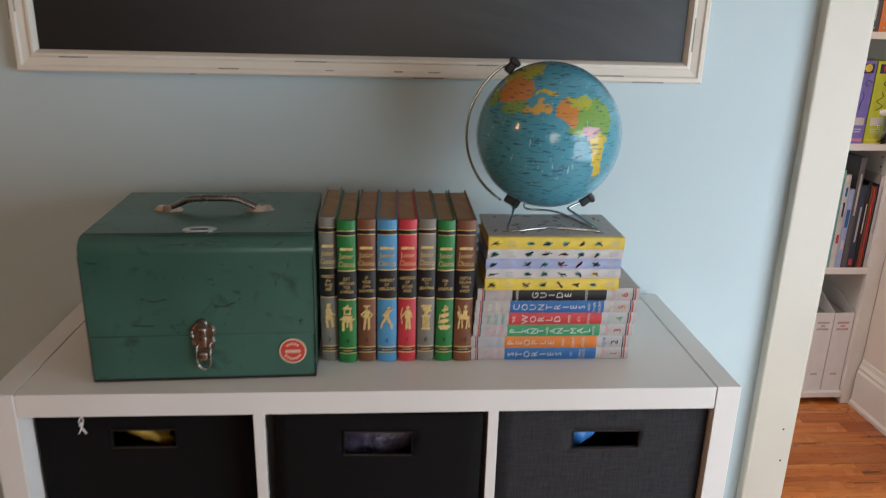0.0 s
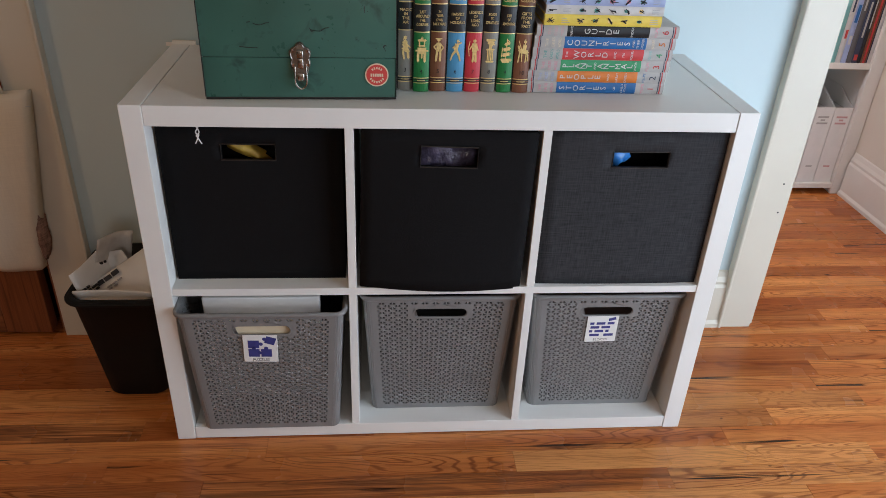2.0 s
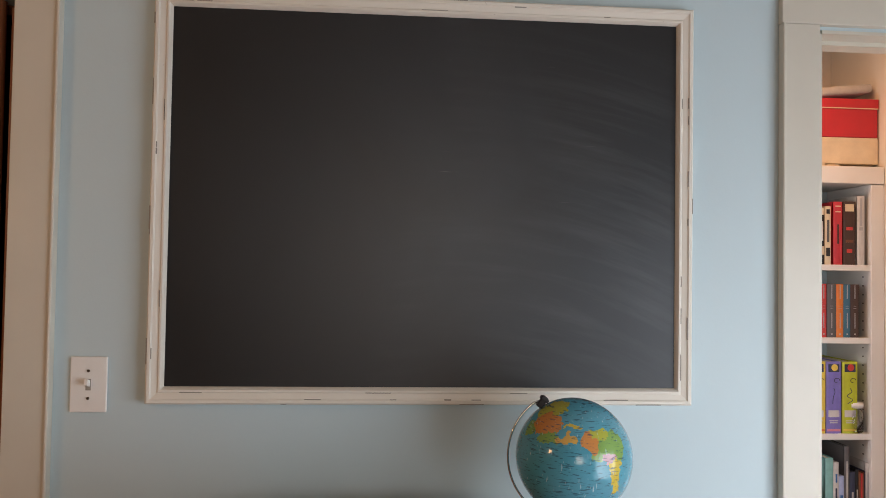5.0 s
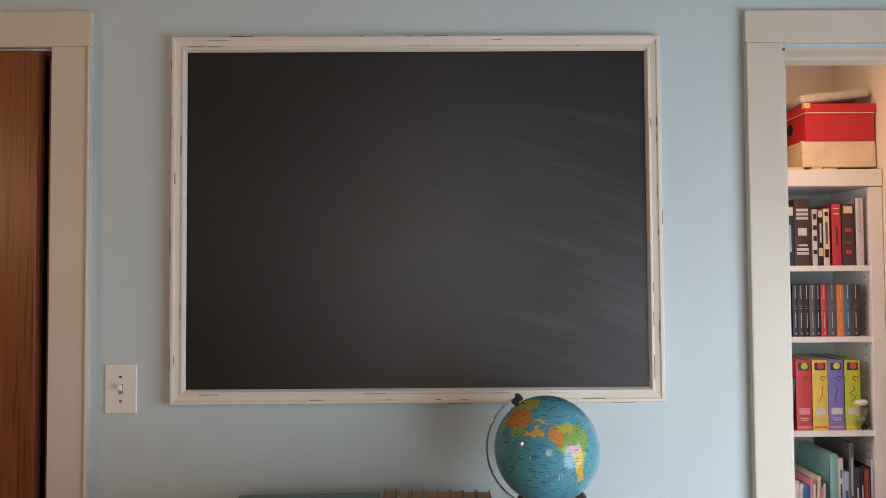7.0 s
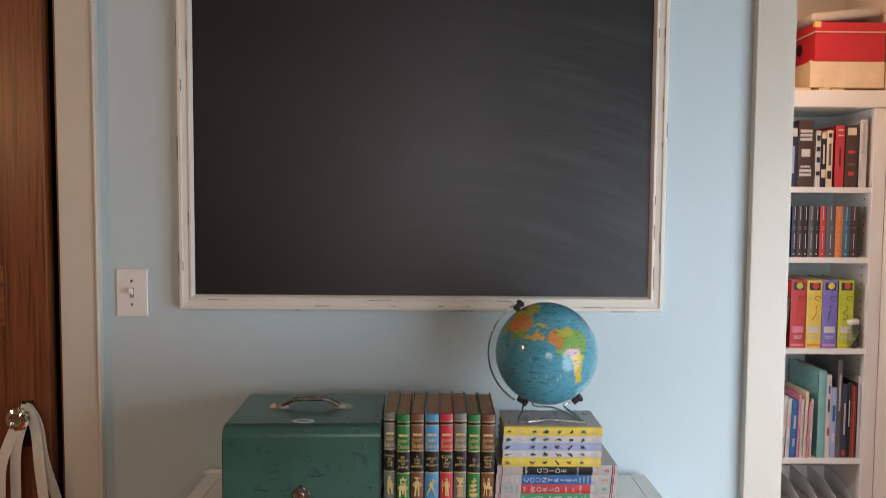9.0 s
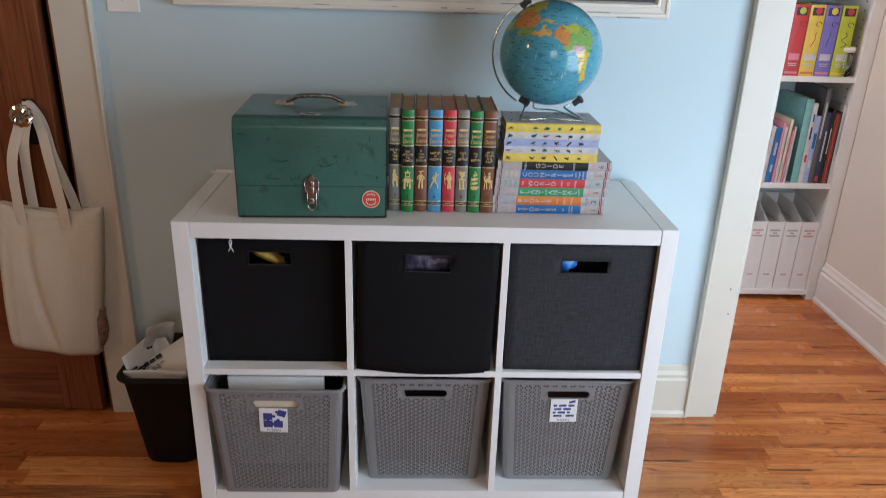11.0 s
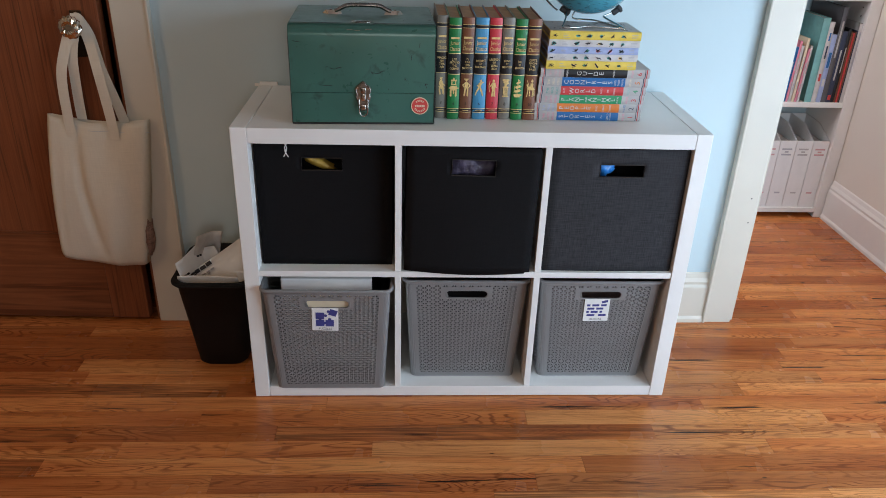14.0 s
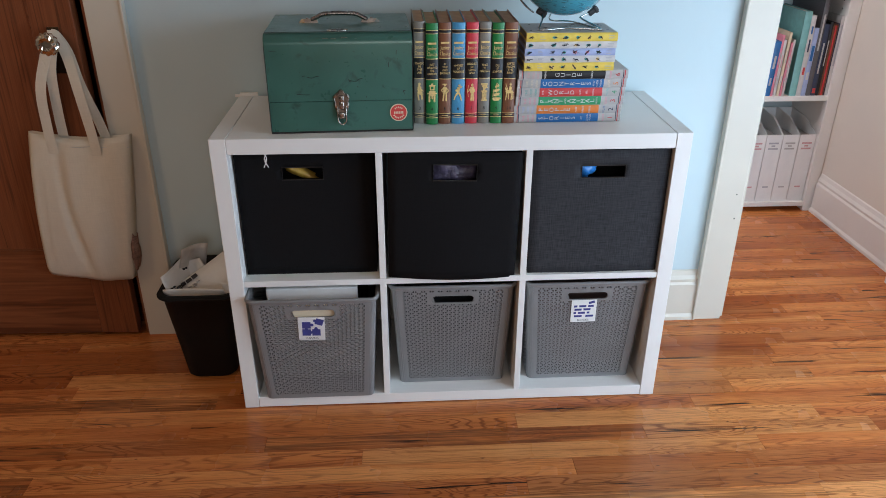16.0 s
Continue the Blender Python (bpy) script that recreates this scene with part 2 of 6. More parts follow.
YELLOWPLASTIC = plain("yellow_wrapping", (0.62, 0.38, 0.06), 0.35, var=0.5, scale=40)
BLUEPLASTIC = plain("bright_blue_plastic", (0.03, 0.22, 0.62), 0.3, var=0.5, scale=40)
CLEARISH = plain("crumpled_plastic_bag", (0.12, 0.10, 0.16), 0.12, var=0.5, scale=60, bump=0.9, bscale=60, distance=0.006)


def fabric(name, c, rough=0.9, weave=900, strength=0.7, var=0.12):
    n = Nodes(name, rough)
    a = n.t.nodes.new("ShaderNodeTexWave")
    b = n.t.nodes.new("ShaderNodeTexWave")
    a.bands_direction, b.bands_direction = "X", "Z"
    for w in (a, b):
        w.inputs["Scale"].default_value, w.inputs["Distortion"].default_value = weave / 6.0, 3.0
        w.inputs["Detail"].default_value = 2.0
        n.link(n.co, w.inputs["Vector"])
    h = n.math("ADD", a.outputs["Fac"], b.outputs["Fac"])
    slub = n.noise(1.0, 3, n.mapped((30, 30, 420)))
    slub2 = n.noise(1.0, 3, n.mapped((420, 30, 30)))
    f = n.math("MULTIPLY", n.math("ADD", slub, slub2), 0.5)
    c1 = n.mix(n.ramp(f, (0.35, (0, 0, 0)), (0.65, (1, 1, 1))), shade(c, 1 - var * 2), shade(c, 1 + var * 2))
    n.colour(n.mix(n.noise(3, 3), c1, shade(c, 1 - var)))
    n.b.inputs["Specular IOR Level"].default_value = 0.10
    n.bump(n.math("ADD", h, n.math("MULTIPLY", f, 2.0)), strength, 0.0007)
    return n.m


FAB_BLACK = fabric("black_bin_fabric", (0.009, 0.0085, 0.009), 0.82, 4200, 0.3)
FAB_CHARCOAL = fabric("charcoal_bin_fabric", (0.047, 0.047, 0.051), 0.88, 4200, 0.3, var=0.3)
CANVAS = fabric("natural_canvas", (0.72, 0.655, 0.54), 0.95, 5200, 0.35, 0.035)
STRIPED = fabric("patterned_cloth", (0.34, 0.20, 0.15), 0.9, 300, 0.6, 0.4)
BASKETGREY = plain("grey_basket_plastic", (0.215, 0.210, 0.207), 0.40, var=0.06, bump=0.12, bscale=900)


def chalkboard_material():
    """Slate paint with a painted window sheen, broad curved eraser sweeps and a few thin dry strokes."""
    n = Nodes("used_chalkboard_slate", 0.42)
    soft = n.noise(1.7, 4, distort=0.8)
    # eraser sweeps bow round a point under the board's right half
    shift = n.t.nodes.new("ShaderNodeMapping")
    shift.inputs["Location"].default_value = (-0.05, 0.0, 1.25)
    n.link(n.co, shift.inputs[0])
    ln = n.t.nodes.new("ShaderNodeVectorMath")
    ln.operation = "LENGTH"
    n.link(shift.outputs[0], ln.inputs[0])
    sep = n.t.nodes.new("ShaderNodeSeparateXYZ")
    n.link(shift.outputs[0], sep.inputs[0])
    turn = n.math("ARCTAN2", sep.outputs["X"], sep.outputs["Z"])
    comb = n.t.nodes.new("ShaderNodeCombineXYZ")
    n.link(n.math("MULTIPLY", ln.outputs["Value"], 26.0), comb.inputs[0])
    n.link(n.math("MULTIPLY", turn, 2.6), comb.inputs[1])
    sweep = n.noise(1.0, 7, comb.outputs[0], distort=0.25, rough=0.62)
    patch = n.noise(2.6, 2, distort=0.5)
    arcs = n.math("MULTIPLY", n.ramp(sweep, (0.46, (0, 0, 0)), (0.72, (1, 1, 1))), n.ramp(n.math("ADD", n.math("MULTIPLY", patch, 0.6), n.math("MULTIPLY", sep.outputs["X"], 0.5)), (0.28, (0, 0, 0)), (0.52, (1, 1, 1))))
    base = n.mix(soft, (0.0085, 0.0092, 0.0100), (0.0135, 0.0148, 0.0162))
    # pale blob: the window's soft reflection, put into the base colour
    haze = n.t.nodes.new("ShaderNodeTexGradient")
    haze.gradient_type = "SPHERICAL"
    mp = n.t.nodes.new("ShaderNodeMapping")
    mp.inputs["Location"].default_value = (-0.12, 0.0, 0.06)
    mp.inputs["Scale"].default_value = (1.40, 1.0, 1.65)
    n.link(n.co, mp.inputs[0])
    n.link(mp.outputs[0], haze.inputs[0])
    sheen = n.math("MULTIPLY", n.math("MULTIPLY", haze.outputs["Fac"], 0.125), n.ramp(soft, (0.30, (0.55, 0.55, 0.55)), (0.70, (1, 1, 1))))
    c = n.mix(sheen, base, (0.29, 0.36, 0.40))
    c = n.mix(n.math("MULTIPLY", n.math("MULTIPLY", arcs, 0.06), n.ramp(haze.outputs["Fac"], (0.0, (0.15, 0.15, 0.15)), (0.35, (1, 1, 1)))), c, (0.46, 0.48, 0.48))
    dry = n.ramp(n.noise(1.0, 3, n.mapped((5, 1, 190), rot=(0, 0.10, 0))), (0.735, (0, 0, 0)), (0.76, (0.10, 0.10, 0.10)))
    n.colour(n.mix(dry, c, (0.5, 0.5, 0.48)))
    n.rough(soft, 0.34, 0.48)
    n.bump(n.noise(500, 3), 0.12, 0.0004)
    return n.m


def distressed_material():
    n = Nodes("distressed_white_paint", 0.5)
    big = n.noise(5, 4)
    chips = n.noise(1.0, 5, n.mapped((14, 60, 14)), distort=1.2, rough=0.7)
    c = n.mix(big, (0.66, 0.61, 0.52), (0.77, 0.73, 0.65))
    chipmask = n.ramp(chips, (0.69, (0, 0, 0)), (0.72, (1, 1, 1)))
    n.colour(n.mix(chipmask, c, (0.20, 0.13, 0.08)))
    n.rough(big, 0.4, 0.6)
    n.bump(n.noise(120, 3), 0.25, 0.0008)
    return n.m


def toolbox_material():
    n = Nodes("hammered_green_enamel", 0.26, 0.12)
    big, mid = n.noise(7, 4), n.noise(26, 5, distort=0.6)
    c = n.mix(big, (0.034, 0.112, 0.086), (0.052, 0.160, 0.126))
    c = n.mix(n.ramp(n.noise(3.2, 3), (0.38, (0.65, 0.65, 0.65)), (0.62, (0, 0, 0))), c, (0.024, 0.080, 0.058))
    stain = n.ramp(mid, (0.60, (0, 0, 0)), (0.74, (0.85, 0.85, 0.85)))
    c = n.mix(stain, c, (0.010, 0.035, 0.026))
    chips = n.ramp(n.noise(48, 6, distort=1.5, rough=0.7), (0.67, (0, 0, 0)), (0.69, (1, 1, 1)))
    n.colour(n.mix(chips, c, (0.012, 0.012, 0.010)))
    n.b.inputs["Coat Weight"].default_value = 0.25
    n.b.inputs["Coat Roughness"].default_value = 0.2
    n.rough(mid, 0.20, 0.42)
    n.bump(n.noise(38, 4), 0.10, 0.002)
    return n.m


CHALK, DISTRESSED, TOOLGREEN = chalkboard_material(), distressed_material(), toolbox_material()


def globe_material():
    """Sea with soft-edged lands, each a noisy patch about a direction on the ball, and jigsaw seams."""
    n = Nodes("puzzle_globe_print", 0.13)
    warp = n.t.nodes.new("ShaderNodeTexNoise")
    warp.inputs["Scale"].default_value, warp.inputs["Detail"].default_value = 40.0, 8.0
    warp.inputs["Roughness"].default_value = 0.62
    n.link(n.co, warp.inputs["Vector"])
    sub = n.t.nodes.new("ShaderNodeVectorMath")
    sub.operation = "SUBTRACT"
    n.link(warp.outputs["Color"], sub.inputs[0])
    sub.inputs[1].default_value = (0.5, 0.5, 0.5)
    scl = n.t.nodes.new("ShaderNodeVectorMath")
    scl.operation = "SCALE"
    n.link(sub.outputs[0], scl.inputs[0])
    scl.inputs["Scale"].default_value = 0.052
    add = n.t.nodes.new("ShaderNodeVectorMath")
    n.link(n.co, add.inputs[0])
    n.link(scl.outputs[0], add.inputs[1])
    sea = n.mix(n.noise(9, 3), (0.050, 0.29, 0.39), (0.075, 0.35, 0.45))
    c = sea
    R = 0.1165

    def land(c, u, v, r, col, stretch=(1, 1)):
        # u right, v up over the face that the ball turns to the room
        w = math.sqrt(max(0.0, 1 - u * u - v * v))
        vm = n.t.nodes.new("ShaderNodeVectorMath")
        vm.operation = "SUBTRACT"
        n.link(add.outputs[0], vm.inputs[0])
        vm.inputs[1].default_value = (u * R, -w * R, v * R)
        ml = n.t.nodes.new("ShaderNodeVectorMath")
        ml.operation = "MULTIPLY"
        n.link(vm.outputs[0], ml.inputs[0])
        ml.inputs[1].default_value = (1 / stretch[0], 1, 1 / stretch[1])
        ln = n.t.nodes.new("ShaderNodeVectorMath")
        ln.operation = "LENGTH"
        n.link(ml.outputs[0], ln.inputs[0])
        mask = n.math("LESS_THAN", ln.outputs["Value"], r * R)
        return n.mix(mask, c, col)

    GREEN, YEL, ORA, ROSE = (0.20, 0.38, 0.09), (0.62, 0.46, 0.05), (0.60, 0.24, 0.06), (0.58, 0.33, 0.36)
    c = land(c, -0.46, 0.86, 0.27, (0.42, 0.42, 0.06), (1.2, 0.8))
    c = land(c, -0.79, 0.56, 0.14, GREEN, (0.8, 1.2))
    c = land(c, -0.58, 0.67, 0.28, ORA, (1.1, 0.75))
    c = land(c, -0.60, 0.46, 0.19, GREEN, (1.2, 0.55))
    c = land(c, -0.32, 0.47, 0.13, (0.62, 0.38, 0.09), (1.2, 0.5))
    c = land(c, -0.20, 0.65, 0.10, YEL, (1.5, 0.35))
    c = land(c, 0.46, 0.39, 0.26, GREEN, (1.0, 0.85))
    c = land(c, 0.24, 0.34, 0.20, GREEN, (0.9, 1.0))
    c = land(c, 0.03, 0.45, 0.15, ORA, (0.9, 1.0))
    c = land(c, 0.22, 0.55, 0.14, (0.43, 0.45, 0.06), (1.4, 0.6))
    c = land(c, 0.36, 0.19, 0.14, ROSE, (1.1, 0.8))
    c = land(c, 0.47, 0.02, 0.16, YEL, (0.85, 1.1))
    c = land(c, 0.47, -0.24, 0.17, YEL, (0.42, 1.2))
    # lettering and jigsaw cuts as thin dark and pale dashes
    dash = n.noise(1.0, 2, n.mapped((60, 60, 430), rot=(0, 0.45, 0)))
    c = n.mix(n.ramp(dash, (0.585, (0, 0, 0)), (0.64, (0.75, 0.75, 0.75))), c, (0.025, 0.075, 0.10))
    pale = n.noise(1.0, 2, n.mapped((300, 60, 50), rot=(0, 0.3, 0)))
    c = n.mix(n.ramp(pale, (0.68, (0, 0, 0)), (0.72, (0.6, 0.6, 0.6))), c, (0.45, 0.68, 0.72))
    n.b.inputs["Coat Weight"].default_value, n.b.inputs["Coat Roughness"].default_value = 0.5, 0.09
    n.colour(c)
    vor = n.t.nodes.new("ShaderNodeTexVoronoi")
    vor.feature = "DISTANCE_TO_EDGE"
    vor.inputs["Scale"].default_value = 62.0
    n.link(add.outputs[0], vor.inputs["Vector"])
    n.bump(n.ramp(vor.outputs["Distance"], (0.0, (0, 0, 0)), (0.06, (1, 1, 1))), 0.35, 0.0008)
    return n.m


GLOBE = globe_material()


def glass_material(name, col=(1, 1, 1), rough=0.02):
    n = Nodes(name, rough)
    n.b.inputs["Transmission Weight"].default_value = 1.0
    n.b.inputs["IOR"].default_value = 1.5
    return n.colour(col).m


SILVERED = plain("silvered_cut_glass", (0.80, 0.77, 0.68), 0.06, 1.0, var=0.25, scale=120, bump=0.0)
GLASS = glass_material("cut_glass", (0.95, 0.94, 0.88))

# ---- building blocks ----


def bm_box(x0, x1, y0, y1, z0, z1, bev=0.0, seg=2):
    bm = bmesh.new()
    bmesh.ops.create_cube(bm, size=1.0)
    for v in bm.verts:
        v.co = Vector(((x0 + x1) / 2 + v.co.x * (x1 - x0), (y0 + y1) / 2 + v.co.y * (y1 - y0), (z0 + z1) / 2 + v.co.z * (z1 - z0)))
    if bev:
        bmesh.ops.bevel(bm, geom=bm.edges[:], offset=bev, segments=seg, affect="EDGES", profile=0.5)
    return bm


def bm_disc(r, depth, n=32, bev=0.0):
    bm = bmesh.new()
    bmesh.ops.create_cone(bm, cap_ends=True, segments=n, radius1=r, radius2=r, depth=depth)
    if bev:
        bmesh.ops.bevel(bm, geom=[e for e in bm.edges if abs(e.verts[0].co.z - e.verts[1].co.z) < 1e-6], offset=bev, segments=2, affect="EDGES")
    return bm


def moved(bm, m):
    bmesh.ops.transform(bm, matrix=m, verts=bm.verts[:])
    return bm


def merged(*bms):
    out = bms[0]
    for b in bms[1:]:
        me = bpy.data.meshes.new("tmp")
        b.to_mesh(me)
        out.from_mesh(me)
        bpy.data.meshes.remove(me)
        b.free()
    return out


def mesh_of(name, bm, material, smooth=False):
    me = bpy.data.meshes.new(name)
    bm.normal_update()
    bm.to_mesh(me)
    bm.free()
    if material:
        me.materials.append(material)
    if smooth:
        for p in me.polygons:
            p.use_smooth = True
    return me


def part(name, bm, material, parent, label="", smooth=False):
    ob = new(name, mesh_of(name, bm, material, smooth))
    ob.parent = parent
    return tagged(ob, label)


def root(name, m, label, category, group="", kind=""):
    ob = new(name)
    ob.empty_display_size = 0.05
    ob.matrix_world = m
    return tagged(ob, label, category, group, kind)


def solid(name, bm, material, label="", category="", kind="structure", smooth=False):
    return tagged(new(name, mesh_of(name, bm, material, smooth)), label, category, "", kind)


def bm_tube(points, r, sides=10, closed=False, flat=None):
    """A round wire, or with flat=(w, t) a flat strap, along the points."""
    pts = [Vector(p) for p in points]
    bm = bmesh.new()
    rings, n = [], len(pts)
    for i, p in enumerate(pts):
        a = pts[(i - 1) % n] if closed or i else p
        b = pts[(i + 1) % n] if closed or i < n - 1 else p
        d = (b - a).normalized()
        up = Vector((0, 1, 0)) if abs(d.y) < 0.9 else Vector((1, 0, 0))
        s = d.cross(up).normalized()
        u = s.cross(d).normalized()
        ring = []
        for k in range(sides):
            ang = 2 * math.pi * (k + 0.5) / sides
            w, t = flat if flat else (r, r)
            ring.append(bm.verts.new(p + s * (math.cos(ang) * w) + u * (math.sin(ang) * t)))
        rings.append(ring)
    for i in range(n if closed else n - 1):
        A, B = rings[i], rings[(i + 1) % n]
        for k in range(sides):
            bm.faces.new((A[k], A[(k + 1) % sides], B[(k + 1) % sides], B[k]))
    if not closed:
        bm.faces.new(rings[0][::-1])
        bm.faces.new(rings[-1])
    return bm


def curve_points(points, steps=8):
    """Catmull-Rom through the points."""
    P = [Vector(p) for p in points]
    P = [2 * P[0] - P[1]] + P + [2 * P[-1] - P[-2]]
    out = []
    for i in range(1, len(P) - 2):
        a, b, c, d = P[i - 1:i + 3]
        for k in range(steps):
            t = k / steps
            out.append(0.5 * ((2 * b) + (c - a) * t + (2 * a - 5 * b + 4 * c - d) * t * t + (3 * b - a - 3 * c + d) * t ** 3))
    out.append(P[-2])
    return out


def lettering(name, words, size, m, material, parent, spacing=1.0, squeeze=1.0, label="", fit_width=None):
    """Raised print in the built-in font; local x runs along the line, z out of the surface."""
    cu = bpy.data.curves.new(name, "FONT")
    cu.body, cu.size, cu.align_x, cu.align_y = words, size, "CENTER", "CENTER"
    cu.space_character, cu.resolution_u, cu.extrude = spacing, 2, 0.0001
    tmp = bpy.data.objects.new(name, cu)
    scene.collection.objects.link(tmp)
    dg = bpy.context.evaluated_depsgraph_get()
    me = bpy.data.meshes.new_from_object(tmp.evaluated_get(dg))
    bpy.data.objects.remove(tmp)
    me.materials.clear()
    me.materials.append(material)
    xs = [v.co.x for v in me.vertices] or [0]
    if fit_width and max(xs) - min(xs) > fit_width:
        squeeze = fit_width / (max(xs) - min(xs))
    me.transform(m @ Matrix.Diagonal((squeeze, 1, 1, 1)))
    ob = new(name, me)
    ob.parent = parent
    return tagged(ob, label)


FRONT = Euler((radians(90), 0, 0)).to_matrix().to_4x4()   # print that faces -y, upright


def on_front(x, y, z, turn=0.0):
    return Matrix.Translation((x, y, z)) @ FRONT @ Matrix.Rotation(radians(turn), 4, "Z")


# ---- the large structure ----
WY = 0.408          # face of the blue wall
CEIL = 2.55
DOOR_L, DOOR_R = -1.16, -0.357     # closet door opening
HALL_L, HALL_R = 1.473, 2.17       # doorway to the hall
HEAD = 2.075

solid("wall_north", bm_box(DOOR_R, HALL_L, WY, WY + 0.13, 0, CEIL), WALL_BLUE, "pale blue painted plaster wall behind the shelf unit", "wall")
solid("wall_north_left", bm_box(-1.85, DOOR_L, WY, WY + 0.13, 0, CEIL), WALL_BLUE, "pale blue painted plaster wall beside the closet door", "wall")
solid("wall_north_right", bm_box(HALL_R, 2.45, WY, WY + 0.13, 0, CEIL), WALL_BLUE, "pale blue painted plaster wall beside the doorway", "wall")
solid("wall_over_closet_door", bm_box(DOOR_L, DOOR_R, WY, WY + 0.13, HEAD, CEIL), WALL_BLUE, "pale blue wall above the wooden door", "wall")
solid("wall_over_doorway", bm_box(HALL_L, HALL_R, WY, WY + 0.13, HEAD, CEIL), WALL_BLUE, "pale blue wall above the open doorway", "wall")
solid("wall_west", bm_box(-1.85, -1.75, -3.7, WY, 0, CEIL), ROOM_TAN, "warm tan painted side wall", "wall")
# east wall with its window opening
solid("wall_east", merged(bm_box(2.35, 2.45, -3.7, -1.78, 0, CEIL), bm_box(2.35, 2.45, -0.12, WY, 0, CEIL), bm_box(2.35, 2.45, -1.78, -0.12, 0, 0.10), bm_box(2.35, 2.45, -1.78, -0.12, 1.75, CEIL)), WALL_BLUE, "pale blue wall with a wide window", "wall")
solid("wall_south", merged(bm_box(-1.75, 0.10, -3.7, -3.6, 0, CEIL), bm_box(1.50, 2.35, -3.7, -3.6, 0, CEIL), bm_box(0.10, 1.50, -3.7, -3.6, 0, 0.15), bm_box(0.10, 1.50, -3.7, -3.6, 2.05, CEIL)), ROOM_TAN, "warm tan wall with a tall window", "wall")
solid("ceiling", bm_box(-1.85, 2.45, -3.7, WY + 0.13, CEIL, CEIL + 0.1), CEIL_WHITE, "plain white painted ceiling", "ceiling")
# closet behind the wooden door
CLOSET_DARK = plain("dim_closet_paint", (0.10, 0.09, 0.08), 0.8)
solid("wall_closet", merged(bm_box(-1.5, -0.1, 1.2, 1.3, 0, CEIL), bm_box(-1.6, -1.5, WY + 0.13, 1.3, 0, CEIL), bm_box(-0.1, 0.0, WY + 0.13, 1.3, 0, CEIL)), CLOSET_DARK, "dim closet wall behind the wooden door", "wall")
solid("ceiling_closet", bm_box(-1.6, 0.0, WY + 0.13, 1.3, CEIL, CEIL + 0.1), CLOSET_DARK, "dim closet ceiling", "ceiling")
# hall behind the doorway
solid("wall_hall_north", bm_box(0.9, 2.45, 1.57, 1.69, 0, CEIL), HALL_CREAM, "cream painted hall wall behind the bookcase", "wall")
solid("wall_hall_west", merged(bm_box(0.8, 0.9, WY + 0.13, 0.64, 0, CEIL), bm_box(0.8, 0.9, 1.26, 1.69, 0, CEIL), bm_box(0.8, 0.9, 0.64, 1.26, 0, 0.88), bm_box(0.8, 0.9, 0.64, 1.26, 2.02, CEIL)), HALL_CREAM, "cream painted unseen hall wall with an added window", "wall")
solid("ceiling_hall", bm_box(0.8, 2.45, WY + 0.13, 1.69, CEIL, CEIL + 0.1), CEIL_WHITE, "plain white hall ceiling", "ceiling")
solid("wall_hall_east", bm_box(2.238, 2.45, WY + 0.13, 1.57, 0, CEIL), HALL_CREAM, "off-white hall wall beside the bookcase", "wall")


def bm_baseboard(length):
    """Tall board, sloped cap, shoe moulding; runs along +x, its face towards -y."""
    prof = [(0, 0), (-0.022, 0), (-0.022, 0.012), (-0.016, 0.022), (-0.016, 0.128), (-0.011, 0.136), (-0.013, 0.146), (-0.007, 0.158), (-0.004, 0.172), (0, 0.176)]
    bm = bmesh.new()
    A = [bm.verts.new((0, y, z)) for y, z in prof]
    B = [bm.verts.new((length, y, z)) for y, z in prof]
    for i in range(len(prof) - 1):
        bm.faces.new((A[i], A[i + 1], B[i + 1], B[i]))
    bm.faces.new(A[::-1])
    bm.faces.new(B)
    bm.faces.new((A[-1], A[0], B[0], B[-1]))
    bmesh.ops.recalc_face_normals(bm, faces=bm.faces[:])
    return bm


base = solid("baseboard", moved(bm_baseboard(1.383 + 0.264), Matrix.Translation((-0.264, WY, 0))), TRIM, "ivory painted baseboard under the blue wall", "baseboard")
base2 = solid("baseboard_hall", bm_baseboard(0.64), WHITE_TRIM, "tall moulded white hall baseboard", "baseboard")
base2.matrix_world = Matrix.Translation((2.238, 1.243, 0)) @ Matrix.Rotation(radians(-90), 4, "Z")


def casing(name, x0, x1, z0, z1, label, back=None):
    th = root(name, Matrix.Identity(4), label, "trim", "", "structure")
    part("board", bm_box(x0, x1, WY - 0.020, WY, z0, z1, 0.002), TRIM, th)
    if back:
        part("back_band", bm_box(back[0], back[1], WY - 0.026, WY, z0, z1 + 0.0, 0.003), TRIM, th)
    return th


casing("trim_closet_side", DOOR_R - 0.006, -0.272, 0, 2.0795, "ivory painted flat door casing", (-0.272, -0.264))
casing("trim_closet_head", -1.26, -0.264, 2.080, 2.170, "ivory painted door head casing")
casing("trim_closet_side_far", -1.26, DOOR_L + 0.006, 0, 2.0795, "ivory painted flat door casing")
casing("trim_doorway_side", 1.391, HALL_L + 0.004, 0, 2.0825, "ivory painted flat doorway casing with nail holes", (1.383, 1.391))
casing("trim_doorway_head", 1.383, 2.27, 2.083, 2.165, "ivory painted doorway head casing")
casing("trim_doorway_side_far", HALL_R - 0.006, 2.27, 0, 2.0825, "ivory painted flat doorway casing")
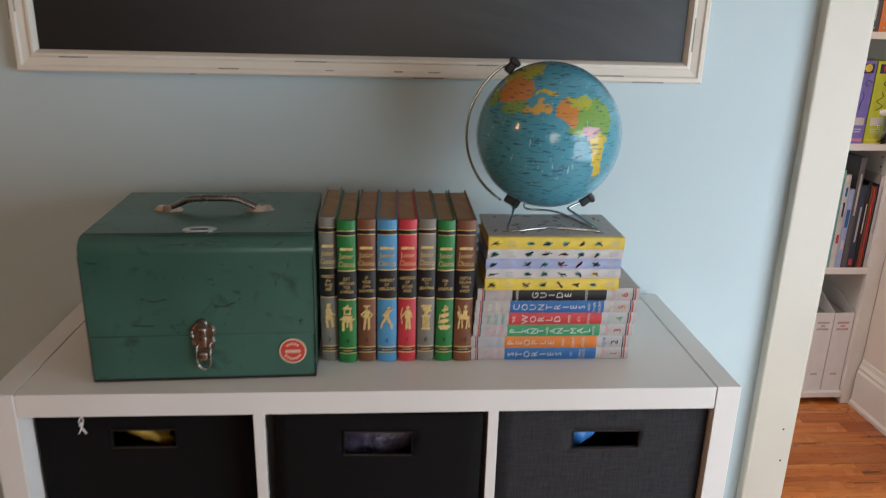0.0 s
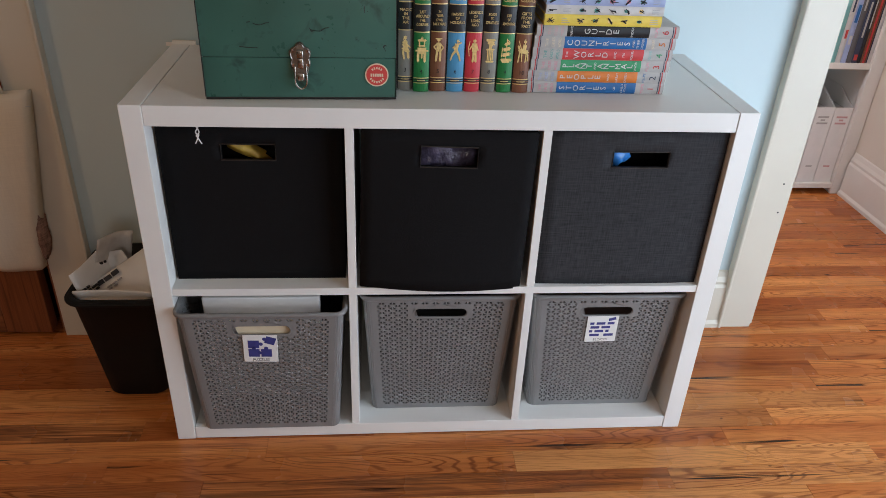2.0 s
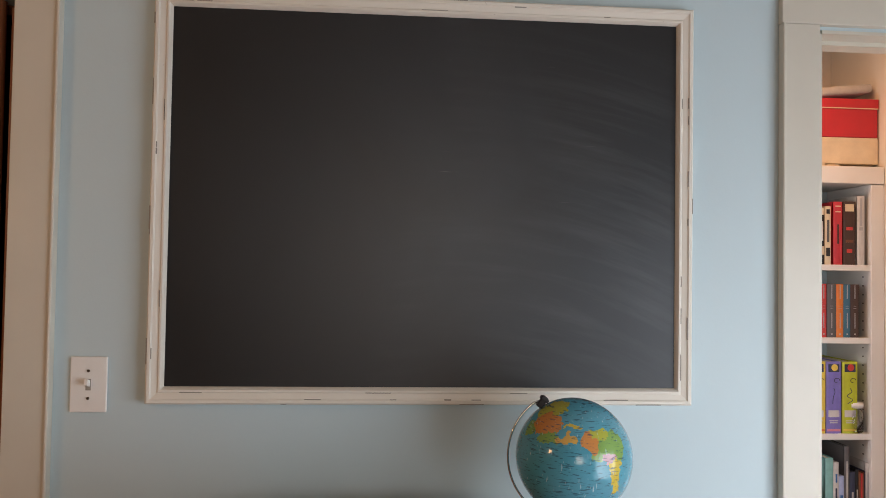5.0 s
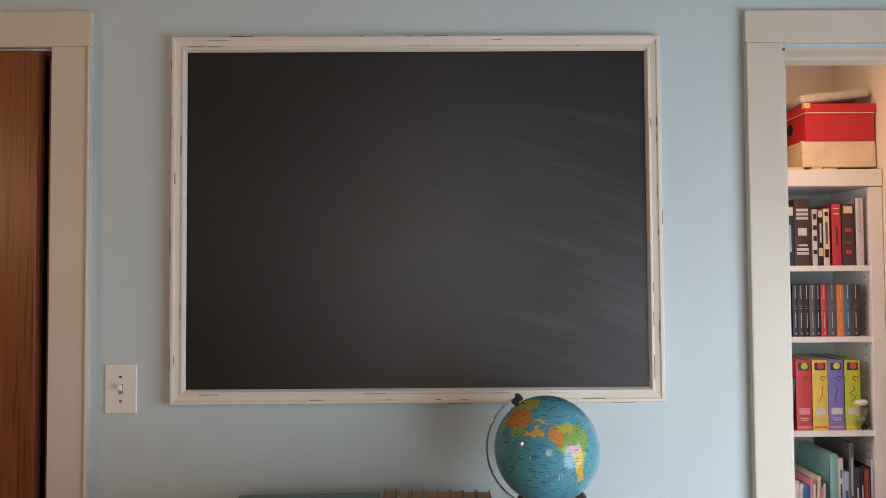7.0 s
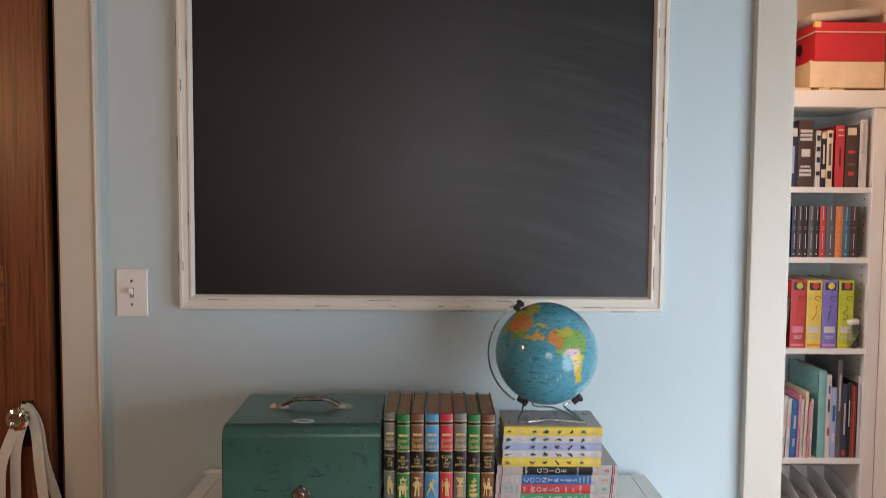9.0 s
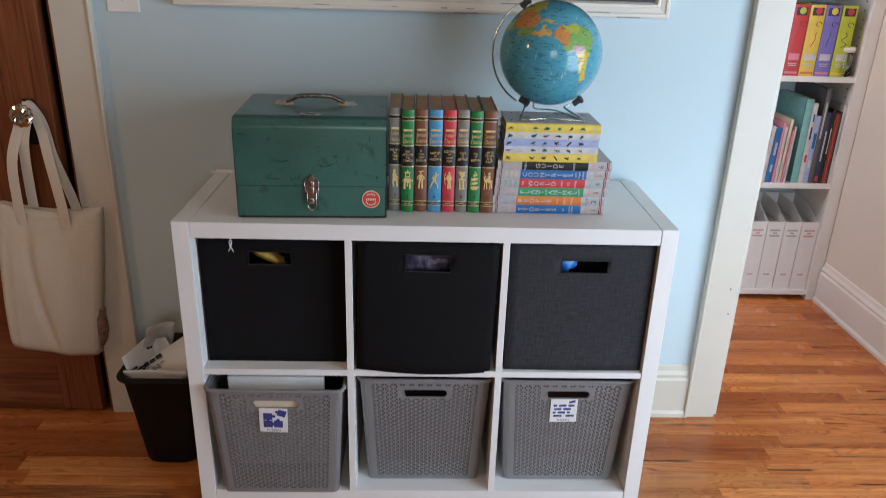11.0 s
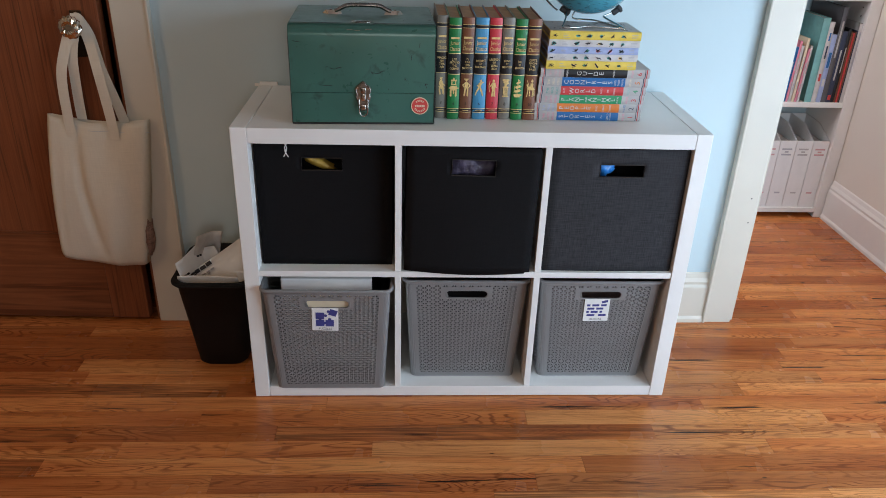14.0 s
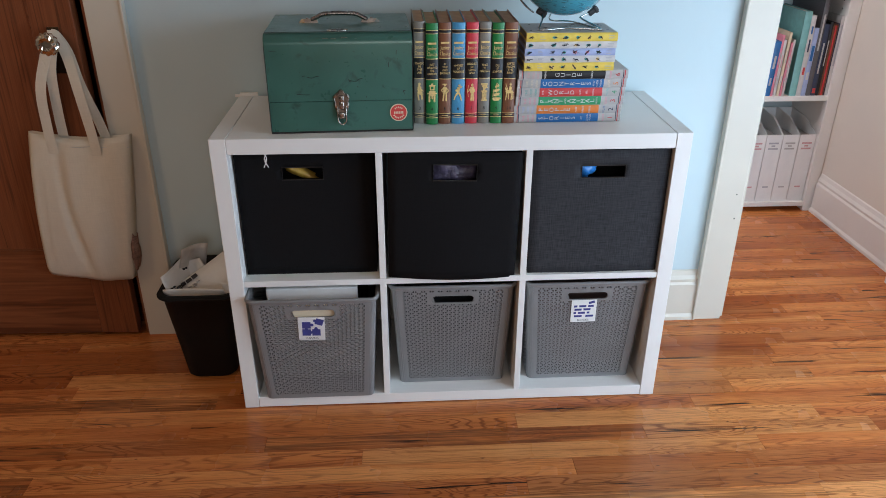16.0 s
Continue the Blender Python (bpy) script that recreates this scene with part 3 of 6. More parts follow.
solid("trim_doorway_jamb", merged(bm_box(HALL_L - 0.001, HALL_L + 0.018, WY - 0.003, WY + 0.133, 0, 2.066), bm_box(HALL_L + 0.018, HALL_R - 0.018, WY - 0.003, WY + 0.133, 2.066, 2.0745), bm_box(HALL_R - 0.018, HALL_R + 0.001, WY - 0.003, WY + 0.133, 0, 2.066), bm_box(HALL_L + 0.018, HALL_R - 0.018, WY + 0.05, WY + 0.085, 2.056, 2.066)), TRIM, "ivory painted doorway jamb", "trim")
solid("trim_closet_jamb", merged(bm_box(DOOR_R - 0.018, DOOR_R + 0.001, WY - 0.003, WY + 0.133, 0, 2.05), bm_box(DOOR_L + 0.018, DOOR_R - 0.018, WY + 0.05, WY + 0.133, 2.05, 2.072)), DOORWOOD, "dark stained closet jamb", "trim")
solid("trim_hall_casing", bm_box(2.165, 2.236, WY + 0.131, 0.60, 0, 2.1, 0.003), WHITE_TRIM, "white casing at the hall side of the doorway", "trim")


def window(name, m, w, h):
    """A double sash with sill; local x along the wall, y outwards."""
    th = root(name, m, "white painted sash window letting in daylight", "window", "", "structure")
    fr = merged(bm_box(-w / 2, -w / 2 + 0.05, -0.02, 0.06, 0, h), bm_box(w / 2 - 0.05, w / 2, -0.02, 0.06, 0, h), bm_box(-w / 2 + 0.05, w / 2 - 0.05, -0.02, 0.06, 0, 0.06), bm_box(-w / 2 + 0.05, w / 2 - 0.05, -0.02, 0.06, h - 0.05, h))
    part("window_frame", fr, WHITE_TRIM, th)
    part("meeting_rail", bm_box(-w / 2 + 0.05, w / 2 - 0.05, 0.0, 0.05, h / 2 - 0.02, h / 2 + 0.02), WHITE_TRIM, th)
    part("window_sill", bm_box(-w / 2 - 0.06, w / 2 + 0.06, -0.07, 0.0, -0.03, 0.0, 0.004), WHITE_TRIM, th)
    for z0, z1 in ((0.06, h / 2 - 0.02), (h / 2 + 0.02, h - 0.05)):
        p = part("pane", bm_box(-w / 2 + 0.05, w / 2 - 0.05, 0.022, 0.026, z0, z1), GLASS, th)
        p.visible_shadow = False


window("window_1", Matrix.Translation((2.39, -0.95, 0.10)) @ Matrix.Rotation(radians(-90), 4, "Z"), 1.66, 1.65)
window("window_2", Matrix.Translation((0.80, -3.64, 0.15)) @ Matrix.Rotation(radians(180), 4, "Z"), 1.40, 1.90)

# unseen window made up as the source of the hall's fill
window("added_hall_window", Matrix.Translation((0.85, 0.95, 0.88)) @ Matrix.Rotation(radians(90), 4, "Z"), 0.62, 1.14)

# ---- chalkboard ----


def chalkboard():
    x0, x1, z0, z1 = -0.062, 1.166, 1.182, 2.103
    cx, cz = (x0 + x1) / 2, (z0 + z1) / 2
    th = root("chalkboard", Matrix.Translation((cx, WY, cz)), "black chalkboard with chalk wipes and a painted window sheen in a distressed white wooden frame", "chalkboard")
    w, h = (x1 - x0) / 2, (z1 - z0) / 2
    part("board", bm_box(-w + 0.03, w - 0.03, -0.012, -0.004, -h + 0.03, h - 0.03), CHALK, th, "black slate surface with faint chalk wipes and a painted pale sheen")
    prof = [(0.0, -0.001), (0.0, -0.022), (0.004, -0.027), (0.010, -0.027), (0.013, -0.024), (0.025, -0.021), (0.028, -0.024), (0.032, -0.024), (0.036, -0.018), (0.038, -0.013), (0.038, -0.001)]
    for name, L, rot, off in (("frame_bottom", w, 0, h), ("frame_right", h, -90, w), ("frame_top", w, 180, h), ("frame_left", h, 90, w)):
        bm = bmesh.new()
        A, B = [], []
        for d, y in prof:
            A.append(bm.verts.new((-(L - d), y, -(off - d))))
            B.append(bm.verts.new((L - d, y, -(off - d))))
        for i in range(len(prof)):
            j = (i + 1) % len(prof)
            bm.faces.new((A[i], B[i], B[j], A[j]))
        bm.faces.new(A)
        bm.faces.new(B[::-1])
        bmesh.ops.recalc_face_normals(bm, faces=bm.faces[:])
        moved(bm, Matrix.Rotation(radians(rot), 4, "Y"))
        part(name, bm, DISTRESSED, th)
    rng = random.Random(5)
    for i in range(46):
        # worn spots where the paint is rubbed through along the mouldings
        side = i % 4
        L = rng.uniform(0.008, 0.06)
        d = rng.choice((0.0015, 0.0118, 0.0265))
        thick = rng.uniform(0.0007, 0.0016)
        half = w if side % 2 == 0 else h
        off = h if side % 2 == 0 else w
        p = rng.uniform(-half + 0.06, half - 0.06)
        yy = {0.0015: -0.0252, 0.0118: -0.0258, 0.0265: -0.0232}[d]
        bm = moved(bm_box(p - L / 2, p + L / 2, yy - 0.0006, yy + 0.003, -(off - d) - thick, -(off - d) + thick, 0.0004, 1), Matrix.Rotation(radians((0, -90, 180, 90)[side]), 4, "Y"))
        part("paint_chip", bm, SEAM, th)


chalkboard()


def light_switch():
    th = root("light_switch", Matrix.Translation((-0.188, WY, 1.222)), "white plastic toggle light switch plate on the blue wall", "light switch")
    part("plate", bm_box(-0.0395, 0.0395, -0.006, 0, -0.061, 0.061, 0.0025, 3), PLASTIC_WHITE, th)
    part("toggle_slot", bm_box(-0.0055, 0.0055, -0.0068, -0.0055, -0.0125, 0.0125), SEAM, th)
    part("toggle", moved(bm_box(-0.004, 0.004, -0.016, 0, -0.007, 0.007, 0.0012), Matrix.Translation((0, -0.005, 0.002)) @ Matrix.Rotation(radians(-18), 4, "X")), PLASTIC_WHITE, th)
    for z in (-0.030, 0.030):
        part("screw", moved(bm_disc(0.0032, 0.002, 16), Matrix.Translation((0, -0.0066, z)) @ FRONT), DULLCHROME, th)


light_switch()

# ---- shelf unit ----
UX, UY = 0.005, 0.003
UW, UH, UD, UT, UI = 1.127, 0.759, 0.39, 0.038, 0.016
unit = root("cube_shelf_unit", Matrix.Translation((UX, UY, 0)), "white six-cube shelf unit on the wood floor against the wall", "shelf")
SEAMGAP = 0.0008
part("side_panel", bm_box(0, UT, 0, UD, 0, UH, 0.0012), UNIT_WHITE, unit)
part("side_panel", bm_box(UW - UT, UW, 0, UD, 0, UH, 0.0012), UNIT_WHITE, unit)
part("top_panel", bm_box(UT + SEAMGAP, UW - UT - SEAMGAP, 0.001, UD, UH - UT, UH - 0.001, 0.001), UNIT_WHITE, unit)
part("bottom_panel", bm_box(UT + SEAMGAP, UW - UT - SEAMGAP, 0.001, UD, 0.001, UT - 0.006, 0.001), UNIT_WHITE, unit)
SHZ = 0.380
part("middle_shelf", bm_box(UT, UW - UT, 0.002, UD, SHZ - UI / 2, SHZ + UI / 2, 0.0008), UNIT_WHITE, unit)
CW = (UW - 2 * UT - 2 * UI) / 3
COLS = [(UT + i * (CW + UI), UT + i * (CW + UI) + CW) for i in range(3)]
for i in (1, 2):
    xa, xb = COLS[i][0] - UI, COLS[i][0]
    part("divider", bm_box(xa, xb, 0.003, UD, UT - 0.006, SHZ - UI / 2, 0.0006), UNIT_WHITE, unit)
    part("divider", bm_box(xa, xb, 0.003, UD, SHZ + UI / 2, UH - UT, 0.0006), UNIT_WHITE, unit)
# a torn sliver of backing paper at the rear corner
part("backing_paper", merged(bm_box(0.002, 0.05, UD - 0.003, UD + 0.004, UH - 0.012, UH + 0.008), bm_box(-0.012, 0.012, UD - 0.001, UD + 0.002, UH - 0.004, UH + 0.003)), PAPER, unit, "curled edge of the white backing")

# ---- fabric bins ----


def slotted_front(x0, x1, z0, z1, slot, f, nx=14, nz=14, t=0.006):
    """A cloth front with a true hand hole; f(x, z) gives how far it bulges out."""
    sx0, sx1, sz0, sz1 = slot
    xs = sorted(set([round(x0 + (x1 - x0) * i / nx, 5) for i in range(nx + 1)] + [sx0, sx1]))
    zs = sorted(set([round(z0 + (z1 - z0) * i / nz, 5) for i in range(nz + 1)] + [sz0, sz1]))
    bm = bmesh.new()
    V = {}
    for layer, dy in ((0, 0.0), (1, t)):
        for i, x in enumerate(xs):
            for j, z in enumerate(zs):
                V[layer, i, j] = bm.verts.new((x, -f(x, z) + dy, z))
    keep = lambda i, j: 0 <= i < len(xs) - 1 and 0 <= j < len(zs) - 1 and not (sx0 - 1e-6 <= xs[i] and xs[i + 1] <= sx1 + 1e-6 and sz0 - 1e-6 <= zs[j] and zs[j + 1] <= sz1 + 1e-6)
    for i in range(len(xs) - 1):
        for j in range(len(zs) - 1):
            if not keep(i, j):
                continue
            for L in (0, 1):
                q = (V[L, i, j], V[L, i + 1, j], V[L, i + 1, j + 1], V[L, i, j + 1])
                bm.faces.new(q if L == 0 else q[::-1])
            for (a, b), (di, dj) in ((((i, j), (i + 1, j)), (0, -1)), (((i + 1, j), (i + 1, j + 1)), (1, 0)), (((i + 1, j + 1), (i, j + 1)), (0, 1)), (((i, j + 1), (i, j)), (-1, 0))):
                if not keep(i + di, j + dj):
                    bm.faces.new((V[0, a[0], a[1]], V[1, a[0], a[1]], V[1, b[0], b[1]], V[0, b[0], b[1]]))
    bmesh.ops.recalc_face_normals(bm, faces=bm.faces[:])
    return bm


def fabric_bin(m, w, h, d, slot, f, mat, label, frame_mat):
    th = root("fabric_bin", m, label, "storage bin", "fabric bins in the shelf unit")
    part("front", slotted_front(-w / 2, w / 2, 0, h, slot, f), mat, th, smooth=True)
    part("side", bm_box(-w / 2, -w / 2 + 0.005, 0.008, d, 0.0, h - 0.002, 0.001), mat, th)
    part("side", bm_box(w / 2 - 0.005, w / 2, 0.008, d, 0.0, h - 0.002, 0.001), mat, th)
    part("back", bm_box(-w / 2 + 0.005, w / 2 - 0.005, d - 0.005, d, 0.0, h - 0.002), mat, th)
    part("base", bm_box(-w / 2 + 0.005, w / 2 - 0.005, 0.008, d - 0.005, 0.0, 0.006), mat, th)
    sx0, sx1, sz0, sz1 = slot
    y = -f((sx0 + sx1) / 2, (sz0 + sz1) / 2)
    e = 0.0010
    loop = [(sx0 - e, y, sz0 - e), (sx1 + e, y, sz0 - e), (sx1 + e, y, sz1 + e), (sx0 - e, y, sz1 + e)]
    part("handle_rim", bm_tube(loop, 0.0013, 8, True), frame_mat, th, "thin rim round the hand hole")
    return th


def crumple(w, d, h, seed, mat, m, name, label, category):
    """A loose crumpled lump, for what fills the bins."""
    rng = random.Random(seed)
    bm = bmesh.new()
    bmesh.ops.create_icosphere(bm, subdivisions=3, radius=0.5)
    for v in bm.verts:
        k = 1 + 0.45 * noise.noise(v.co * 5 + Vector((seed, 0, 0))) + rng.uniform(-0.05, 0.05)
        v.co = Vector((v.co.x * w * k, v.co.y * d * k, v.co.z * h * k))
    ob = solid(name, bm, mat, label, category, "", True)
    ob["kind"] = "thing"
    ob.matrix_world = m
    return ob


BZ = SHZ + UI / 2
RIM_DARK = plain("dark_metal_rim", (0.07, 0.065, 0.06), 0.3, 0.7)
c0 = [(a + b) / 2 + UX for a, b in COLS]
fabric_bin(Matrix.Translation((c0[0] - 0.001, 0.044, BZ)), 0.328, 0.325, 0.340, (-0.052, 0.043, 0.257, 0.286),
           lambda x, z: 0.004 * math.cos(x * 9) * math.sin(z * 9), FAB_BLACK, "black fabric storage bin with yellow wrapping in its hand hole", RIM_DARK)
fabric_bin(Matrix.Translation((c0[1] - 0.004, 0.012, BZ)) @ Matrix.Rotation(radians(1.3), 4, "Y"), 0.320, 0.330, 0.345, (-0.052, 0.050, 0.262, 0.300),
           lambda x, z: 0.022 * max(0, math.cos(x * 8.5)) * (0.35 + 0.65 * (1 - z / 0.33)), FAB_BLACK, "black fabric storage bin bulging and sagging over the shelf edge", RIM_DARK)
fabric_bin(Matrix.Translation((c0[2] + 0.001, 0.018, BZ)), 0.333, 0.327, 0.350, (-0.048, 0.058, 0.258, 0.288),
           lambda x, z: 0.003 * math.cos(x * 9), FAB_CHARCOAL, "charcoal woven fabric bin with blue things in its hand hole", RIM_DARK)
crumple(0.105, 0.04, 0.026, 3, YELLOWPLASTIC, Matrix.Translation((c0[0] - 0.022, 0.085, BZ + 0.266)) @ Matrix.Rotation(radians(32), 4, "Y"), "yellow_wrapper", "crinkled yellow wrapper inside the black bin", "wrapper")
crumple(0.16, 0.06, 0.10, 7, CLEARISH, Matrix.Translation((c0[1], 0.062, BZ + 0.262)), "plastic_bag", "crumpled dark clear plastic bag inside the bin", "plastic bag")
crumple(0.06, 0.05, 0.06, 9, BLUEPLASTIC, Matrix.Translation((c0[2] - 0.038, 0.055, BZ + 0.272)), "blue_package", "bright blue package inside the charcoal bin", "package")
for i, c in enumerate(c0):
    # near-black blocks added as the dark depth behind the hand holes
    ob = solid("bin_filling", moved(bm_box(-0.14, 0.14, 0, 0.2, 0, 0.235, 0.03, 3), Matrix.Translation((c, 0.12, BZ + 0.008))), DARK, "near-black block standing in for the bin's dark inside", "cloth", "")
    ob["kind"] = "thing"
# white string knotted on the first bin
string = root("string", Matrix.Translation((c0[0] - 0.085, 0.018, BZ + 0.325)), "short knotted white string hanging over the black bin", "string")
for dx in (-0.006, 0.006):
    part("string_end", bm_tube(curve_points([(-dx * 0.7, 0.004, 0.006), (dx * 0.5, -0.001, -0.006), (-dx * 0.2, -0.002, -0.013), (dx * 0.9, -0.001, -0.028)], 5), 0.0011, 6), PAPER, string)
part("string_knot", moved(bm_disc(0.0028, 0.004, 10), Matrix.Translation((0, -0.002, -0.012)) @ FRONT), PAPER, string)

# ---- plastic baskets ----


def rounded_loop(w, d, r, n=6):
    """Corners of a rounded rectangle, anticlockwise from the front's left end; centre at 0."""
    pts = []
    for cx, cy, a0 in ((w / 2 - r, -d / 2 + r, -90), (w / 2 - r, d / 2 - r, 0), (-w / 2 + r, d / 2 - r, 90), (-w / 2 + r, -d / 2 + r, 180)):
        for k in range(n + 1):
            a = radians(a0 + 90 * k / n)
            pts.append((cx + r * math.cos(a), cy + r * math.sin(a)))
    return pts


def basket_walls(w0, w1, d0, d1, h, slot_z, slot_w, slot_h, pitch=0.0124, hole=0.55):
    """Tapered walls pierced in a lattice of small three-cornered holes, six round each star, with a rounded hand hole in front and back."""
    verts, faces = [], []
    r = 0.014

    def at(side, u, v):
        w, d = w0 + (w1 - w0) * v, d0 + (d1 - d0) * v
        if side == 0:
            return ((u - 0.5) * (w - 2 * r), -d / 2, v * h)
        if side == 1:
            return (w / 2, (u - 0.5) * (d - 2 * r), v * h)
        if side == 2:
            return ((0.5 - u) * (w - 2 * r), d / 2, v * h)
        return (-w / 2, (0.5 - u) * (d - 2 * r), v * h)

    def poly(side, ps):
        b = len(verts)
        verts.extend(at(side, u, v) for u, v in ps)
        faces.append(tuple(range(b, b + len(ps))))

    wm = (w0 + w1) / 2 - 2 * r
    cols = 2 * round(wm / (pitch * 0.866) / 2)
    v0, v1 = 0.030, 0.972
    rows = round((v1 - v0) * h / pitch)
    dv = (v1 - v0) / rows
    vc = slot_z / h
    c_in = round((slot_w / 2 + 0.006) / (wm / cols))
    ca, cb = cols // 2 - c_in, cols // 2 + c_in
    ja = int((vc - (slot_h / 2 + 0.004) / h - v0) / dv)
    jb = ja + 3

    def node(c, j):
        # alternate columns of the lattice stand half a step higher
        return (c / cols, min(v1, max(v0, v0 + (j + 0.5 * (c % 2)) * dv)))

    for side in range(4):
        for c in range(cols):
            for j in range(-1, rows + 1):
                if c % 2 == 0:
                    pair = ((node(c, j), node(c + 1, j), node(c, j + 1)), (node(c, j + 1), node(c + 1, j), node(c + 1, j + 1)))
                else:
                    pair = ((node(c, j), node(c + 1, j), node(c + 1, j + 1)), (node(c, j), node(c + 1, j + 1), node(c, j + 1)))
                if side in (0, 2) and ca <= c < cb and ja <= j < jb:
                    continue
                for tri in pair:
                    area = (tri[1][0] - tri[0][0]) * (tri[2][1] - tri[0][1]) - (tri[2][0] - tri[0][0]) * (tri[1][1] - tri[0][1])
                    if abs(area) < 1e-7:
                        continue
                    if abs(area) < 0.9 * dv / cols or c in (0, cols - 1):
                        poly(side, tri)
                        continue
                    mu, mv = sum(p[0] for p in tri) / 3, sum(p[1] for p in tri) / 3
                    inn = [(mu + (a - mu) * hole, mv + (b - mv) * hole) for a, b in tri]
                    for k in range(3):
                        q = (k + 1) % 3
                        poly(side, (tri[k], tri[q], inn[q], inn[k]))
        for va, vb in ((0.0, v0), (v1, 1.0)):
            poly(side, ((0, va), (1, va), (1, vb), (0, vb)))
        if side in (0, 2):
            # web between the lattice and the rounded hand hole
            outer = [node(c, ja) for c in range(ca, cb + 1)] + [node(cb, j) for j in range(ja + 1, jb)] + [node(c, jb) for c in range(cb, ca - 1, -1)] + [node(ca, j) for j in range(jb - 1, ja, -1)]
            half, rr = slot_w / 2 - slot_h / 2, slot_h / 2
            inner = []
            for cx, a0 in ((half, -90), (-half, 90)):
                for k in range(9):
                    a = radians(a0 + 22.5 * k)
                    inner.append((0.5 + (cx + rr * math.cos(a)) / wm, vc + rr * math.sin(a) / h))
            flat = lambda p: Vector(((p[0] - 0.5) * wm, (p[1] - vc) * h))
            n_o, n_i = len(outer), len(inner)
            o = min(range(n_o), key=lambda q: (flat(outer[q]) - flat(inner[0])).length)
            i = done_o = done_i = 0
            while done_o < n_o or done_i < n_i:
                o2, i2 = (o + 1) % n_o, (i + 1) % n_i
                step_o = (flat(outer[o2]) - flat(inner[i])).length if done_o < n_o else 9
                step_i = (flat(outer[o]) - flat(inner[i2])).length if done_i < n_i else 9
                if step_o <= step_i:
                    poly(side, (outer[o], outer[o2], inner[i]))
                    o, done_o = o2, done_o + 1
                else:
                    poly(side, (outer[o], inner[i2], inner[i]))
                    i, done_i = i2, done_i + 1
    # rounded corners
    n = 5
    for sx, sy, a0 in ((1, -1, -90), (1, 1, 0), (-1, 1, 90), (-1, -1, 180)):
        for k in range(n):
            col = []
            for kk in (k, k + 1):
                a = radians(a0 + 90 * kk / n)
                for v in (0.0, 1.0):
                    w, d = w0 + (w1 - w0) * v, d0 + (d1 - d0) * v
                    col.append((sx * (w / 2 - r) + r * math.cos(a), sy * (d / 2 - r) + r * math.sin(a), v * h))
            b = len(verts)
            verts.extend((col[0], col[2], col[3], col[1]))
            faces.append((b, b + 1, b + 2, b + 3))
    me = bpy.data.meshes.new("wall")
    me.from_pydata(verts, [], faces)
    me.update()
    return me


BASKET_W0, BASKET_W1, BASKET_D0, BASKET_D1, BASKET_H = 0.286, 0.320, 0.29, 0.325, 0.312
SLOT_Z, SLOT_W, SLOT_H = 0.272, 0.112, 0.0225
_walls = basket_walls(BASKET_W0, BASKET_W1, BASKET_D0, BASKET_D1, BASKET_H, SLOT_Z, SLOT_W, SLOT_H)
_walls.materials.append(BASKETGREY)


def stadium(w, h, y, z, n=8):
    pts = []
    for cx, a0 in ((w / 2 - h / 2, -90), (-w / 2 + h / 2, 90)):
        for k in range(n + 1):
            a = radians(a0 + 180 * k / n)
            pts.append((cx + h / 2 * math.cos(a), y, z + h / 2 * math.sin(a)))
    return pts


def basket(m, label, grip=None):
    th = root("plastic_basket", m, label, "basket", "grey plastic baskets in the shelf unit")
    wall = new("wall", _walls)
    wall.parent = th
    mod = wall.modifiers.new("thickness", "SOLIDIFY")
    mod.thickness, mod.offset = 0.0028, 0.0
    bm = bmesh.new()
    bm.faces.new([bm.verts.new((x, y, 0.004)) for x, y in rounded_loop(BASKET_W0, BASKET_D0, 0.014)])
    ext = bmesh.ops.extrude_face_region(bm, geom=bm.faces[:])
    for v in ext["geom"]:
        if isinstance(v, bmesh.types.BMVert):
            v.co.z -= 0.004
    bmesh.ops.recalc_face_normals(bm, faces=bm.faces[:])
    part("base", bm, BASKETGREY, th)
    part("rim", bm_tube([(x, y, BASKET_H) for x, y in rounded_loop(BASKET_W1 + 0.008, BASKET_D1 + 0.008, 0.018)], 0.0052, 8, True), BASKETGREY, th, smooth=True)
    yf = -(BASKET_D0 + (BASKET_D1 - BASKET_D0) * SLOT_Z / BASKET_H) / 2
    lip = bm_tube(stadium(SLOT_W + 0.002, SLOT_H + 0.002, yf + 0.0005, SLOT_Z), 0.0026, 8, True)
    part("handle_lip", lip, BASKETGREY, th, smooth=True)
    if grip:
        part("handle_insert", moved(bm_box(-SLOT_W / 2 - 0.01, SLOT_W / 2 + 0.01, yf + 0.006, yf + 0.03, SLOT_Z - 0.016, SLOT_Z + 0.016, 0.002), Matrix.Identity(4)), grip, th, "cream card showing in the hand hole")
    return th


def tag_card(m, words, pieces, label):
    th = root("label_card", m, label, "label", "picture labels on the baskets")
    part("card", bm_box(-0.034, 0.034, -0.0012, 0.0, -0.035, 0.035, 0.0004, 1), PAPER, th)
    for bm in pieces:
        part("print", bm, BLUEPRINT, th)
    lettering("print", words, 0.0085, on_front(0, -0.0014, -0.029), INK, th)


FLZ = UT - 0.006
basket(Matrix.Translation((c0[0] - 0.002, BASKET_D1 / 2 - 0.018, FLZ)), "grey pierced plastic basket pulled forward, full of boxes and papers", CREAMCARD)
basket(Matrix.Translation((c0[1] + 0.002, BASKET_D1 / 2 + 0.036, FLZ)), "grey pierced plastic basket pushed back into the shelf unit")
basket(Matrix.Translation((c0[2] + 0.003, BASKET_D1 / 2 + 0.036, FLZ)), "grey pierced plastic basket with a picture label, pushed back")
tilt = math.degrees(math.atan((BASKET_D1 - BASKET_D0) / 2 / BASKET_H))


